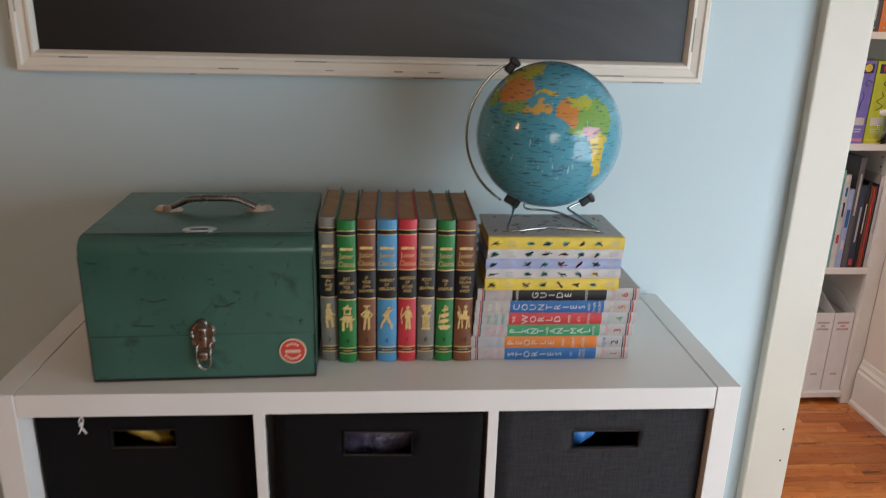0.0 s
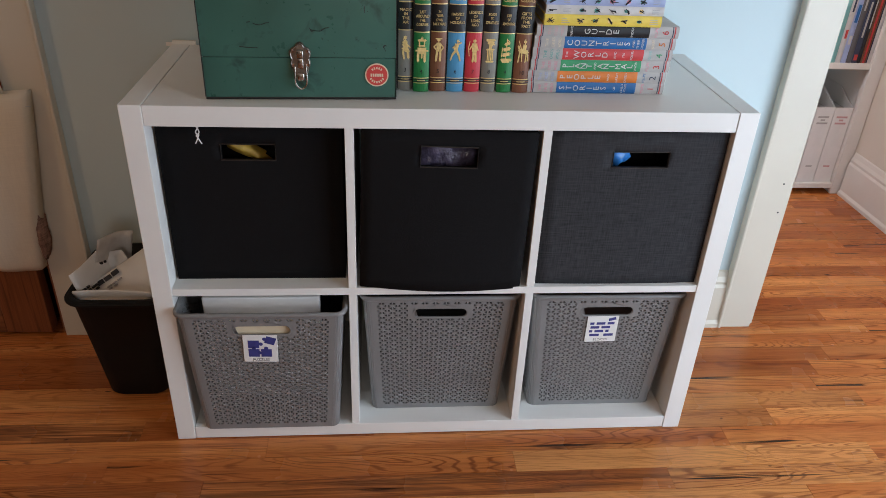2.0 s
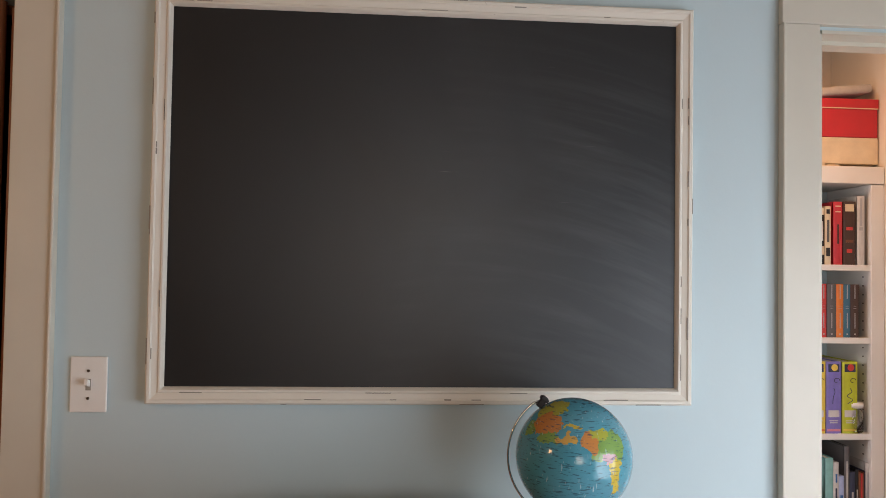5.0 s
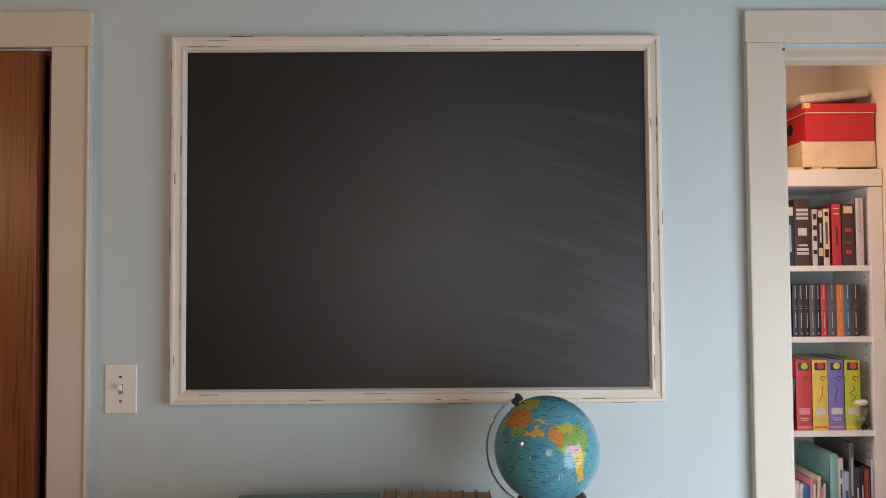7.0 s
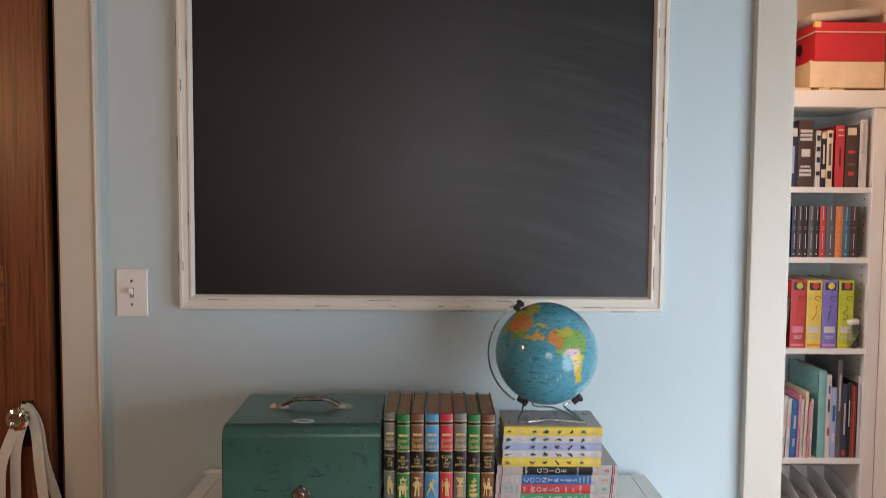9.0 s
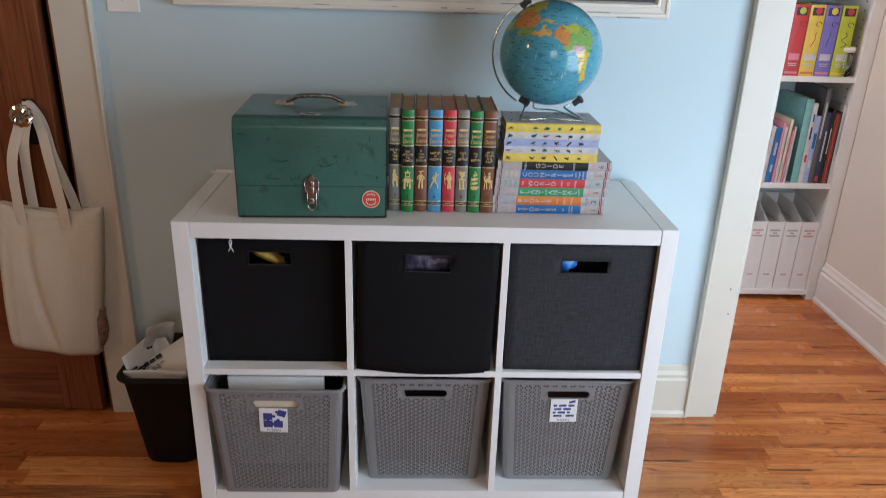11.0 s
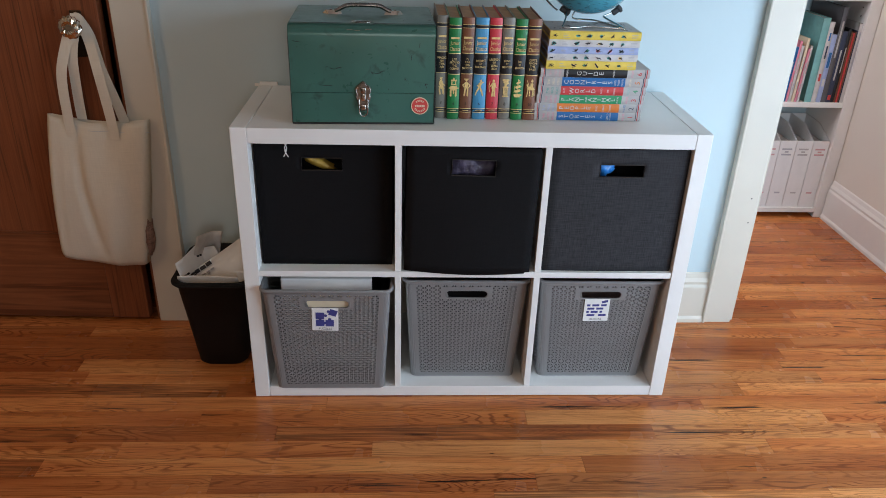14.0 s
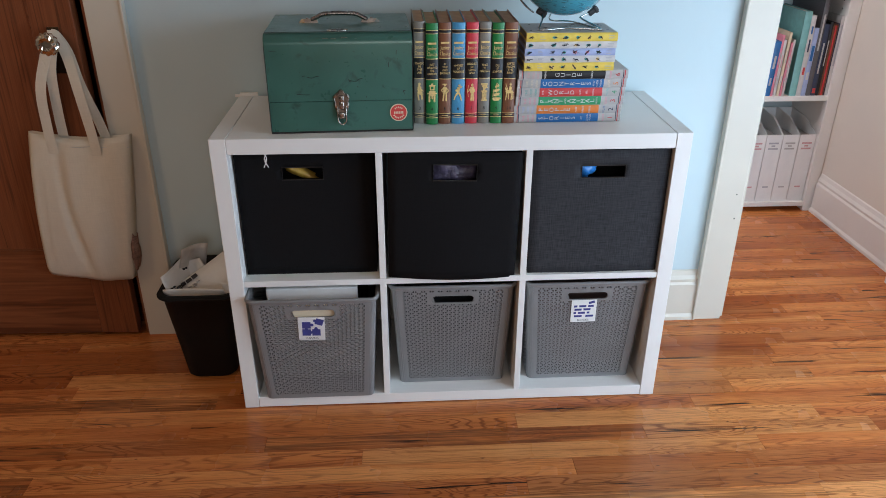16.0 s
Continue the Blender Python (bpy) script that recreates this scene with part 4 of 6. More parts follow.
def puzzle_pieces():
    """Three interlocked pieces and a loose tilted one, as flat blue shapes."""
    disc = lambda x, z, r: moved(bm_disc(r, 0.0006, 16), Matrix.Translation((x, -0.0013, z)) @ FRONT)
    out = [merged(bm_box(-0.024, -0.0022, -0.0016, -0.001, 0.0012, 0.021), disc(0.0010, 0.012, 0.0042)),
           merged(bm_box(-0.024, -0.0022, -0.0016, -0.001, -0.021, -0.0012), disc(-0.013, 0.0012, 0.0040)),
           merged(bm_box(0.0008, 0.022, -0.0016, -0.001, -0.021, -0.0012), disc(-0.0024, -0.011, 0.0042), disc(0.011, 0.0012, 0.0042))]
    loose = merged(bm_box(-0.010, 0.010, -0.0016, -0.001, -0.009, 0.009), disc(-0.0120, 0.0, 0.0042))
    out.append(moved(loose, Matrix.Translation((0.020, 0, 0.021)) @ Matrix.Rotation(radians(18), 4, "Y")))
    return out


def block_pieces():
    out = []
    for r, xs in enumerate(((-0.025, -0.004, 0.006, 0.027), (-0.027, -0.020, -0.015, 0.004, 0.009, 0.016), (-0.025, -0.006, -0.001, 0.018), (-0.027, -0.018, -0.013, 0.006, 0.011, 0.026))):
        z = -0.019 + r * 0.0105
        for a, b in zip(xs[::2], xs[1::2]):
            out.append(bm_box(a, b, -0.0016, -0.001, z, z + 0.0062))
    out.append(moved(bm_box(-0.008, 0.008, -0.0016, -0.001, -0.0035, 0.0035), Matrix.Translation((0.020, 0, 0.027)) @ Matrix.Rotation(radians(-15), 4, "Y")))
    return out


def tag_pose(x, z, yfront):
    d = BASKET_D0 + (BASKET_D1 - BASKET_D0) * (z - FLZ) / BASKET_H
    return Matrix.Translation((x, yfront + BASKET_D1 / 2 - d / 2 - 0.0035, z)) @ Matrix.Rotation(radians(tilt), 4, "X")


tag_card(tag_pose(0.205, 0.260, -0.018) @ Matrix.Rotation(radians(1.5), 4, "Y"), "PUZZLES", puzzle_pieces(), "white paper label with a blue jigsaw picture")
tag_card(tag_pose(0.921, 0.258, 0.036) @ Matrix.Rotation(radians(-1.0), 4, "Y"), "BLOCKS", block_pieces(), "white paper label with a blue brick picture")
# board-game box and papers standing in the first basket
ob = solid("flat_box", moved(bm_box(-0.116, 0.116, -0.012, 0.012, -0.14, 0.14, 0.003), Matrix.Translation((c0[0] - 0.006, 0.05, FLZ + 0.185)) @ Matrix.Rotation(radians(6), 4, "X")), PAPER, "worn white flat box standing in the basket", "box", "")
ob["kind"] = "thing"
# dark filler blocks added so the pierced holes read as shaded depth
for c, y, mat, label in ((c0[0], 0.175, DARK, "near-black filler block that darkens the basket's holes"), (c0[1], 0.215, DARK, "near-black filler block that darkens the basket's holes"), (c0[2], 0.215, B_DARKBROWN, "dark red-brown filler block that darkens the basket's holes")):
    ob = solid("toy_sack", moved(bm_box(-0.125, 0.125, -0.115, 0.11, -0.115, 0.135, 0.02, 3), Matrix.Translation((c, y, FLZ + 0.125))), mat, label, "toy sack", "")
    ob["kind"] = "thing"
# ---- green tool box ----


def bm_lid(w, d, z0, z1, r, seg=8):
    """A lid shell whose front edge is rolled into the top and whose back edge is tighter."""
    prof = [(-d / 2, z0)] + [(-d / 2 + r - r * math.cos(radians(90 * k / seg)), z1 - r + r * math.sin(radians(90 * k / seg))) for k in range(seg + 1)]
    prof += [(d / 2 - 0.006, z1), (d / 2, z1 - 0.006), (d / 2, z0)]
    bm = bmesh.new()
    A = [bm.verts.new((-w / 2, y, z)) for y, z in prof]
    B = [bm.verts.new((w / 2, y, z)) for y, z in prof]
    for i in range(len(prof)):
        j = (i + 1) % len(prof)
        bm.faces.new((A[i], A[j], B[j], B[i]))
    caps = [bm.faces.new(A[::-1]), bm.faces.new(B)]
    bmesh.ops.recalc_face_normals(bm, faces=bm.faces[:])
    bmesh.ops.bevel(bm, geom=[e for f in caps for e in f.edges], offset=0.0016, segments=2, affect="EDGES")
    return bm


def crisp(ob, degrees=32):
    """Smooth the rolled parts, keep the folds sharp."""
    for p in ob.data.polygons:
        p.use_smooth = True
    ob.data.set_sharp_from_angle(angle=radians(degrees))
    return ob


def tool_box():
    w, d, h, seam = 0.330, 0.279, 0.2255, 0.0745
    m = Matrix.Translation((0.1445, 0.039, UH)) @ Matrix.Rotation(radians(2.2), 4, "Z") @ Matrix.Translation((w / 2, d / 2, 0))
    th = root("tool_box", m, "scuffed green metal tool box with a chrome handle and latch", "tool box")
    part("body", bm_box(-w / 2 + 0.001, w / 2 - 0.001, -d / 2 + 0.001, d / 2 - 0.001, 0, seam - 0.0012, 0.0015), TOOLGREEN, th)
    crisp(part("lid", bm_lid(w, d, seam, h, 0.024), TOOLGREEN, th))
    part("seam", bm_box(-w / 2 + 0.003, w / 2 - 0.003, -d / 2 + 0.003, d / 2 - 0.003, seam - 0.003, seam + 0.002), DARK, th)
    part("foot_bead", bm_box(-w / 2 + 0.0005, w / 2 - 0.0005, -d / 2 - 0.0004, d / 2, 0.0, 0.004, 0.0012), B_BLACK, th, "dark worn bottom edge")
    for s in (-1, 1):
        part("worn_edge", bm_box(s * (w / 2 - 0.0006) - 0.0008, s * (w / 2 - 0.0006) + 0.0008, -d / 2 - 0.0006, -d / 2 + 0.0012, 0.004, h - 0.026, 0.0004, 1), B_BLACK, th, "dark worn edge")
    part("top_crease", bm_box(-w / 2 + 0.002, w / 2 - 0.002, -d / 2 + 0.0235, -d / 2 + 0.0250, h - 0.001, h + 0.0005), B_BLACK, th, "dark worn crease")
    # metal bits modelled as the highlight along the roll, and scratches in the paint
    rng = random.Random(17)
    a0 = radians(32)
    for i in range(5):
        x, L = rng.uniform(-0.08, 0.10), rng.uniform(0.004, 0.016)
        part("rubbed_spot", moved(bm_box(-L / 2, L / 2, -0.0006, 0.0006, -0.0007, 0.0007, 0.0004, 1), Matrix.Translation((x, -d / 2 + 0.024 - 0.0241 * math.cos(a0), h - 0.024 + 0.0241 * math.sin(a0) + rng.uniform(-0.0015, 0.0015)))), DULLCHROME, th, "short metal bit standing in for the roll's highlight")
    for x0, z0, dx, dz in ((-0.075, 0.131, 0.012, -0.003), (-0.062, 0.128, 0.014, 0.004), (-0.085, 0.132, 0.006, 0.001), (0.020, 0.121, 0.016, -0.002), (0.036, 0.119, 0.014, 0.006), (0.018, 0.124, 0.005, -0.006), (-0.100, 0.092, 0.030, -0.002), (0.110, 0.150, 0.001, 0.012), (0.128, 0.178, 0.001, 0.010), (-0.155, 0.190, 0.016, -0.002)):
        part("scratch", bm_tube(curve_points([(x0, -d / 2 - 0.0002, z0), (x0 + dx * 0.5, -d / 2 - 0.0002, z0 + dz * 0.8), (x0 + dx, -d / 2 - 0.0002, z0 + dz)], 4), 0.0007, 6), B_BLACK, th, "dark scratch")
    # handle on the lid
    hz, hy = h, 0.012
    for s in (-1, 1):
        bm = bmesh.new()
        ring = [bm.verts.new((s * x, hy + y, hz)) for x, y in ((0.050, -0.006), (0.066, -0.010), (0.082, -0.008), (0.096, 0.0), (0.082, 0.008), (0.066, 0.010), (0.050, 0.006))]
        bm.faces.new(ring)
        ext = bmesh.ops.extrude_face_region(bm, geom=bm.faces[:])
        for v in ext["geom"]:
            if isinstance(v, bmesh.types.BMVert):
                v.co.z += 0.0085
                v.co.x = s * 0.070 + (v.co.x - s * 0.070) * 0.72
                v.co.y = hy + (v.co.y - hy) * 0.62
        bmesh.ops.recalc_face_normals(bm, faces=bm.faces[:])
        mount = part("handle_mount", bm, CHROME, th, "chrome handle mount")
        part("rivet", moved(bm_disc(0.0036, 0.003, 14, 0.001), Matrix.Translation((s * 0.076, hy, hz + 0.0095))), DULLCHROME, mount)
    grip = [(-0.066, 0.006), (-0.054, 0.012), (-0.040, 0.0185), (-0.020, 0.0205), (0, 0.0208), (0.020, 0.0205), (0.040, 0.0185), (0.054, 0.012), (0.066, 0.006)]
    part("handle", bm_tube(curve_points([(x, hy, hz + z) for x, z in grip], 6), 0.0, 12, flat=(0.0052, 0.0090)), STEEL, th, "worn dark steel handle", True)
    bm = moved(bm_disc(0.025, 0.0012, 28, 0.0004), Matrix.Translation((-0.002, -0.098, hz + 0.0006)) @ Matrix.Diagonal((1, 0.62, 1, 1)))
    part("name_plate", bm, CHROME, th, "small oval chrome plate")
    part("name_plate_mark", bm_box(-0.015, 0.010, -0.101, -0.096, hz + 0.001, hz + 0.0016), DARK, th)
    # latch
    yf = -d / 2
    prof = [(0.0, 0.1015), (0.005, 0.0995), (0.008, 0.0945), (0.015, 0.0905), (0.0190, 0.0840), (0.0180, 0.0770), (0.0160, 0.0730), (0.0178, 0.0640), (0.0150, 0.0540), (0.0110, 0.0440), (0.0075, 0.0350), (0.0050, 0.0320)]
    bm = bmesh.new()
    ring = [bm.verts.new((x, yf - 0.0005, z)) for x, z in prof] + [bm.verts.new((-x, yf - 0.0005, z)) for x, z in prof[:0:-1]]
    bm.faces.new(ring)
    ext = bmesh.ops.extrude_face_region(bm, geom=bm.faces[:])
    for v in ext["geom"]:
        if isinstance(v, bmesh.types.BMVert):
            v.co.y -= 0.0030
            v.co.x *= 0.90
            v.co.z = 0.068 + (v.co.z - 0.068) * 0.95
    bmesh.ops.recalc_face_normals(bm, faces=bm.faces[:])
    latch = part("latch", bm, DULLCHROME, th, "tarnished shield-shaped chrome latch")
    part("latch_rim", bm_tube([(x * 0.86, yf - 0.0036, 0.068 + (z - 0.068) * 0.90) for x, z in prof] + [(-x * 0.86, yf - 0.0036, 0.068 + (z - 0.068) * 0.90) for x, z in prof[:0:-1]], 0.0009, 6, True), STEEL, latch)
    part("latch_tongue", merged(bm_box(-0.0062, 0.0062, yf - 0.0110, yf - 0.003, 0.0740, 0.0890, 0.0030, 3), bm_box(-0.0055, 0.0055, yf - 0.0085, yf - 0.003, 0.0560, 0.0745, 0.0022, 3), bm_box(-0.0062, 0.0062, yf - 0.0130, yf - 0.003, 0.0370, 0.0500, 0.0026, 3)), WORNCHROME, latch, "", True)
    part("latch_loop", bm_tube(curve_points([(-0.0095, yf - 0.006, 0.062), (-0.0098, yf - 0.008, 0.042), (-0.0085, yf - 0.007, 0.028), (0, yf - 0.006, 0.0205), (0.0085, yf - 0.007, 0.028), (0.0098, yf - 0.008, 0.042), (0.0095, yf - 0.006, 0.062)], 5), 0.0017, 8), WORNCHROME, latch, "", True)
    for sx, sz in ((-0.0125, 0.0860), (0.0125, 0.0860), (-0.0120, 0.0620), (0.0120, 0.0620)):
        part("rivet", moved(bm_disc(0.0024, 0.0018, 12), Matrix.Translation((sx, yf - 0.0042, sz)) @ FRONT), CHROME, latch)
    # round red sticker
    cx, cz = 0.1305, 0.0445
    at = lambda y: Matrix.Translation((cx, yf - y, cz)) @ FRONT
    st = part("sticker", moved(bm_disc(0.0205, 0.0008, 40), at(0.0006)), CREAMCARD, th, "round red and cream sticker")
    part("sticker_field", moved(bm_disc(0.0183, 0.0008, 40), at(0.0011)), REDPRINT, st)
    for k in range(6):
        x = -0.0115 + (k + 0.5) * 0.023 / 6
        part("sticker_mark", bm_box(cx + x - 0.0014, cx + x + 0.0014, yf - 0.0019, yf - 0.0012, cz - 0.0026, cz + 0.0026), CREAMCARD, st)
    for side, count in ((1, 5), (-1, 7)):
        for k in range(count):
            a = radians(90 * side + (k - (count - 1) / 2) * 19)
            part("sticker_mark", moved(bm_box(-0.0012, 0.0012, -0.0019, -0.0012, -0.0019, 0.0019), Matrix.Translation((cx + 0.0125 * math.cos(a), yf, cz + 0.0125 * math.sin(a))) @ Matrix.Rotation(radians(90) - a, 4, "Y")), CREAMCARD, st)


tool_box()

# ---- upright volumes ----
BOOKS = [
    (B_GREY, "grey", "MAGIC\nIN\nTHE\nAIR", "3"),
    (B_GREEN, "green", "JUST\nAROUND\nTHE\nCORNER", "4"),
    (B_BROWN, "brown", "IN\nYOUR\nOWN\nBACKYARD", "5"),
    (B_BLUE, "blue", "HARVEST\nOF\nHOLIDAYS", "6"),
    (B_RED, "red", "LEGENDS\nOF\nLONG\nAGO", "7"),
    (B_GREY, "grey", "ROADS\nTO\nGREATNESS", "8"),
    (B_GREEN, "green", "CALL\nOF\nADVENTURE", "9"),
    (B_BROWN, "brown", "GIFTS\nFROM\nTHE\nPAST", "10"),
]


def bm_spine(w, z0, z1, y0, bulge, n=7, depth=0.006):
    """A gently rounded spine strip."""
    bm = bmesh.new()
    rows = []
    for z in (z0, z1):
        front = [bm.verts.new((-w / 2 + w * i / n, y0 - bulge * (1 - (2 * i / n - 1) ** 2), z)) for i in range(n + 1)]
        back = [bm.verts.new((w / 2 - w * i / n, y0 + depth, z)) for i in range(n + 1)]
        rows.append(front + back)
    A, B = rows
    k = len(A)
    for i in range(k):
        j = (i + 1) % k
        bm.faces.new((A[i], A[j], B[j], B[i]))
    bm.faces.new(A[::-1])
    bm.faces.new(B)
    bmesh.ops.recalc_face_normals(bm, faces=bm.faces[:])
    return bm


# strokes (x0, z0, x1, z1, width) of the stamped shapes, in millimetres
STROKES = (
    ((-2, 12, 2, 8, 5), (-3, 8, 3, 1, 7), (-4, 0, 5, -3, 6), (4, -4, 5, -14, 4), (-4, -4, -2, -15, 3), (-2, 15, 1, 17, 5), (3, 6, 8, 2, 2)),
    ((-7, 0, 7, 0, 9), (-6, -4, -6, -16, 4), (5, -4, 5, -16, 4), (0, -4, 0, -11, 3), (-5, 7, 5, 7, 2), (-4, 8, -4, 14, 2), (4, 8, 4, 14, 2), (-6, 15, 6, 15, 3), (0, 16, 0, 19, 4)),
    ((0, 14, 0, 16, 5), (-5, 17, 5, 17, 1.6), (0, 11, 0, 1, 7), (-3, 9, -8, 5, 2), (-8, 5, -4, 1, 2), (3, 9, 8, 4, 2), (8, 4, 4, 0, 2), (-2, 0, -4, -16, 3.4), (3, 0, 3, -16, 3.4)),
    ((2, 13, 3, 15, 5), (1, 10, -1, 1, 6.5), (2, 9, 8, 12, 2), (0, 8, -6, 4, 2), (-1, 0, -6, -6, 3.6), (-6, -6, -9, -14, 2.6), (1, 0, 5, -7, 3.6), (5, -7, 7, -15, 2.6)),
    ((1, 13, 1, 16, 5), (1, 11, 1, -1, 8), (-2, 9, -7, 2, 2), (4, 9, 7, 1, 2), (0, -1, -1, -16, 3.4), (3, -1, 4, -16, 3.4), (-7, 14, -9, 4, 1.2), (-9, 4, -7, -8, 1.2)),
    ((-7, 16, 7, 16, 3), (-4, 14, 5, 10, 7), (0, 9, 0, 3, 5), (-6, 2, 6, 2, 2.6), (-4, 0, -4, -14, 1.8), (-1.4, 0, -1.4, -14, 1.8), (1.4, 0, 1.4, -14, 1.8), (4, 0, 4, -14, 1.8), (-6, -16, 6, -16, 2.6)),
    ((-8, -12, 8, -12, 4), (-6, -15, 5, -15, 3), (-1, -10, 0, 19, 1.4), (-6, -5, 5, -3, 5), (-5, 3, 5, 5, 5), (-3, 11, 4, 13, 4), (-8, -8, -7, 6, 1.2), (4, 15, 0, 18, 1.4)),
    ((2, 14, 2, 17, 5), (2, 11, 1, 4, 6), (-7, 2, 7, 0, 6), (-6, 0, -8, -15, 2), (-3, 0, -2, -14, 2), (5, -1, 4, -15, 2), (7, -2, 8, -13, 2), (-7, 4, -9, 9, 3), (-9, 17, -3, 3, 1.2)),
)


def emblem(k, y, z, th):
    """Plain gilt shapes on the spines, one for each volume, stroke by stroke."""
    for x0, z0, x1, z1, w in STROKES[k]:
        L = math.hypot(x1 - x0, z1 - z0) / 1000
        a = math.atan2(x1 - x0, z1 - z0)
        bm = bm_box(-w / 2000, w / 2000, -0.0003, 0.0003, -L / 2 - w / 2600, L / 2 + w / 2600)
        bmesh.ops.bevel(bm, geom=[e for e in bm.edges if abs(e.verts[0].co.y - e.verts[1].co.y) > 1e-5], offset=w / 2700, segments=2, affect="EDGES")
        part("gilt_stroke", moved(bm, Matrix.Translation((0, y, z)) @ Matrix.Diagonal((1.1, 1, 1.22, 1)) @ Matrix.Translation(((x0 + x1) / 2000, 0, (z0 + z1) / 2000)) @ Matrix.Rotation(a, 4, "Y")), GOLD, th)


def upright_book(k, x, w, h, y, turn=0.0):
    cloth, colour, words, number = BOOKS[k]
    d = 0.196
    th = root("book", Matrix.Translation((x, y, UH)) @ Matrix.Rotation(radians(turn), 4, "Z"), f"{colour} cloth hardback with gilt print and a black title band", "book", "row of upright hardback volumes")
    part("cover_board", bm_box(-w / 2, -w / 2 + 0.0024, 0.006, d, 0, h, 0.0007, 1), cloth, th)
    part("cover_board", bm_box(w / 2 - 0.0024, w / 2, 0.006, d, 0, h, 0.0007, 1), cloth, th)
    part("page_block", bm_box(-w / 2 + 0.0026, w / 2 - 0.0026, 0.004, d - 0.005, 0.003, h - 0.004), PAGES_TAN, th, "aged brown page block")
    part("spine", bm_spine(w * 0.93, 0, h, 0.0, 0.0035), cloth, th)
    # black strips put the shade of the gaps between books into the hinges
    part("hinge", merged(bm_box(-w / 2, -w * 0.46, 0.0025, 0.006, 0.001, h - 0.001), bm_box(w * 0.46, w / 2, 0.0025, 0.006, 0.001, h - 0.001)), B_BLACK, th, "hinge groove blackened as the shade between spines")
    part("title_band", bm_spine(w * 0.935, h * 0.462, h * 0.657, -0.0005, 0.0035), B_BLACK, th, "black title band")
    part("dark_band", bm_spine(w * 0.935, h * 0.905, h * 0.93, -0.0004, 0.0035), B_BLACK, th)
    for a, b in ((0.90, 0.904), (0.931, 0.935), (0.455, 0.461), (0.658, 0.664), (0.105, 0.110), (0.066, 0.071)):
        part("gilt_line", bm_spine(w * 0.935, h * a, h * b, -0.0006, 0.0035), GOLD, th)
    for a, b in ((0.076, 0.083), (0.092, 0.099)):
        part("dark_line", bm_spine(w * 0.935, h * a, h * b, -0.0006, 0.0035), B_BLACK, th)
    part("gilt_line", bm_spine(w * 0.7, h * 0.085, h * 0.090, -0.0007, 0.0035), GOLD, th)
    yl = -0.0040
    part("gilt_bar", bm_box(-w * 0.33, w * 0.33, yl - 0.0004, yl, h * 0.802, h * 0.820), GOLD, th)
    lettering("gilt_print", "Junior", 0.0125, on_front(0, yl, h * 0.762), GOLD, th, fit_width=w * 0.72)
    lettering("gilt_print", "Classics", 0.0125, on_front(0, yl, h * 0.706), GOLD, th, fit_width=w * 0.80)
    lettering("gilt_print", words, 0.0072, on_front(0, yl - 0.0005, h * 0.560), GOLD, th, fit_width=w * 0.78)
    emblem(k, yl, h * 0.320, th)
    lettering("number", number, 0.0105, on_front(0, yl, h * 0.158), B_BLACK, th)


_x = 0.4775
_rng = random.Random(2)
for k, (w, h, y) in enumerate(((0.0272, 0.231, 0.098), (0.0298, 0.228, 0.090), (0.0298, 0.229, 0.094), (0.0325, 0.229, 0.093), (0.0300, 0.229, 0.094), (0.0290, 0.230, 0.095), (0.0290, 0.228, 0.093), (0.0315, 0.229, 0.092))):
    upright_book(k, _x + w / 2, w, h + 0.009, y + 0.011, _rng.uniform(-0.6, 0.6))
    _x += w + 0.0007

# ---- stack of picture encyclopaedias ----


def lying_book(name, m, L, d, t, cloth, label, group, board=0.0022):
    """A closed hardback lying flat, its spine towards -y; origin at the middle of the spine's foot."""
    th = root(name, m, label, "book", group)
    part("cover_board", bm_box(-L / 2, L / 2, 0.003, d, 0, board, 0.0006, 1), cloth, th)
    part("cover_board", bm_box(-L / 2, L / 2, 0.003, d, t - board, t, 0.0006, 1), cloth, th)
    part("page_block", bm_box(-L / 2 + 0.003, L / 2 - 0.003, 0.004, d - 0.004, board, t - board), PAGES, th)
    bm = bm_spine(t, -L / 2, L / 2, 0.0, 0.0026)
    part("spine", moved(bm, Matrix.Translation((0, 0, t / 2)) @ Matrix.Rotation(radians(90), 4, "Y")), cloth, th)
    return th


def spine_band(th, x0, x1, t, mat, name="band", lift=0.0005, narrow=0.97):
    bm = bm_spine(t * narrow, x0, x1, -lift, 0.0026)
    part(name, moved(bm, Matrix.Translation((0, 0, t / 2)) @ Matrix.Rotation(radians(90), 4, "Y")), mat, th)


# title words from the left; upper size marks the large letters
SET = [
    (B_DBLUE, "blue", (("STORIES", 1), ("OF", 0), ("CHILD\nHOOD", 0)), "1"),
    (B_ORANGE, "orange", (("PEOPLE", 1), ("AND", 0), ("GREAT", 0), ("DEEDS", 0)), "2"),
    (B_KELLY, "green", (("PLANT", 1), ("AND", 0), ("ANIMAL", 1), ("WAYS", 0)), "3"),
    (B_CRIMSON, "red", (("THE", 0), ("WORLD", 1), ("AND", 0), ("ITS", 0), ("WONDERS", 0)), "4"),
    (B_DBLUE, "blue", (("COUNTRIES", 1), ("AND", 0), ("THEIR", 0), ("CHILDREN", 0)), "5"),
    (B_BLACK, "black", (("PARENTS", 0), ("GUIDE", 1), ("INDEX", 0)), "6"),
]
ST, SL = 0.0214, 0.262
z = UH
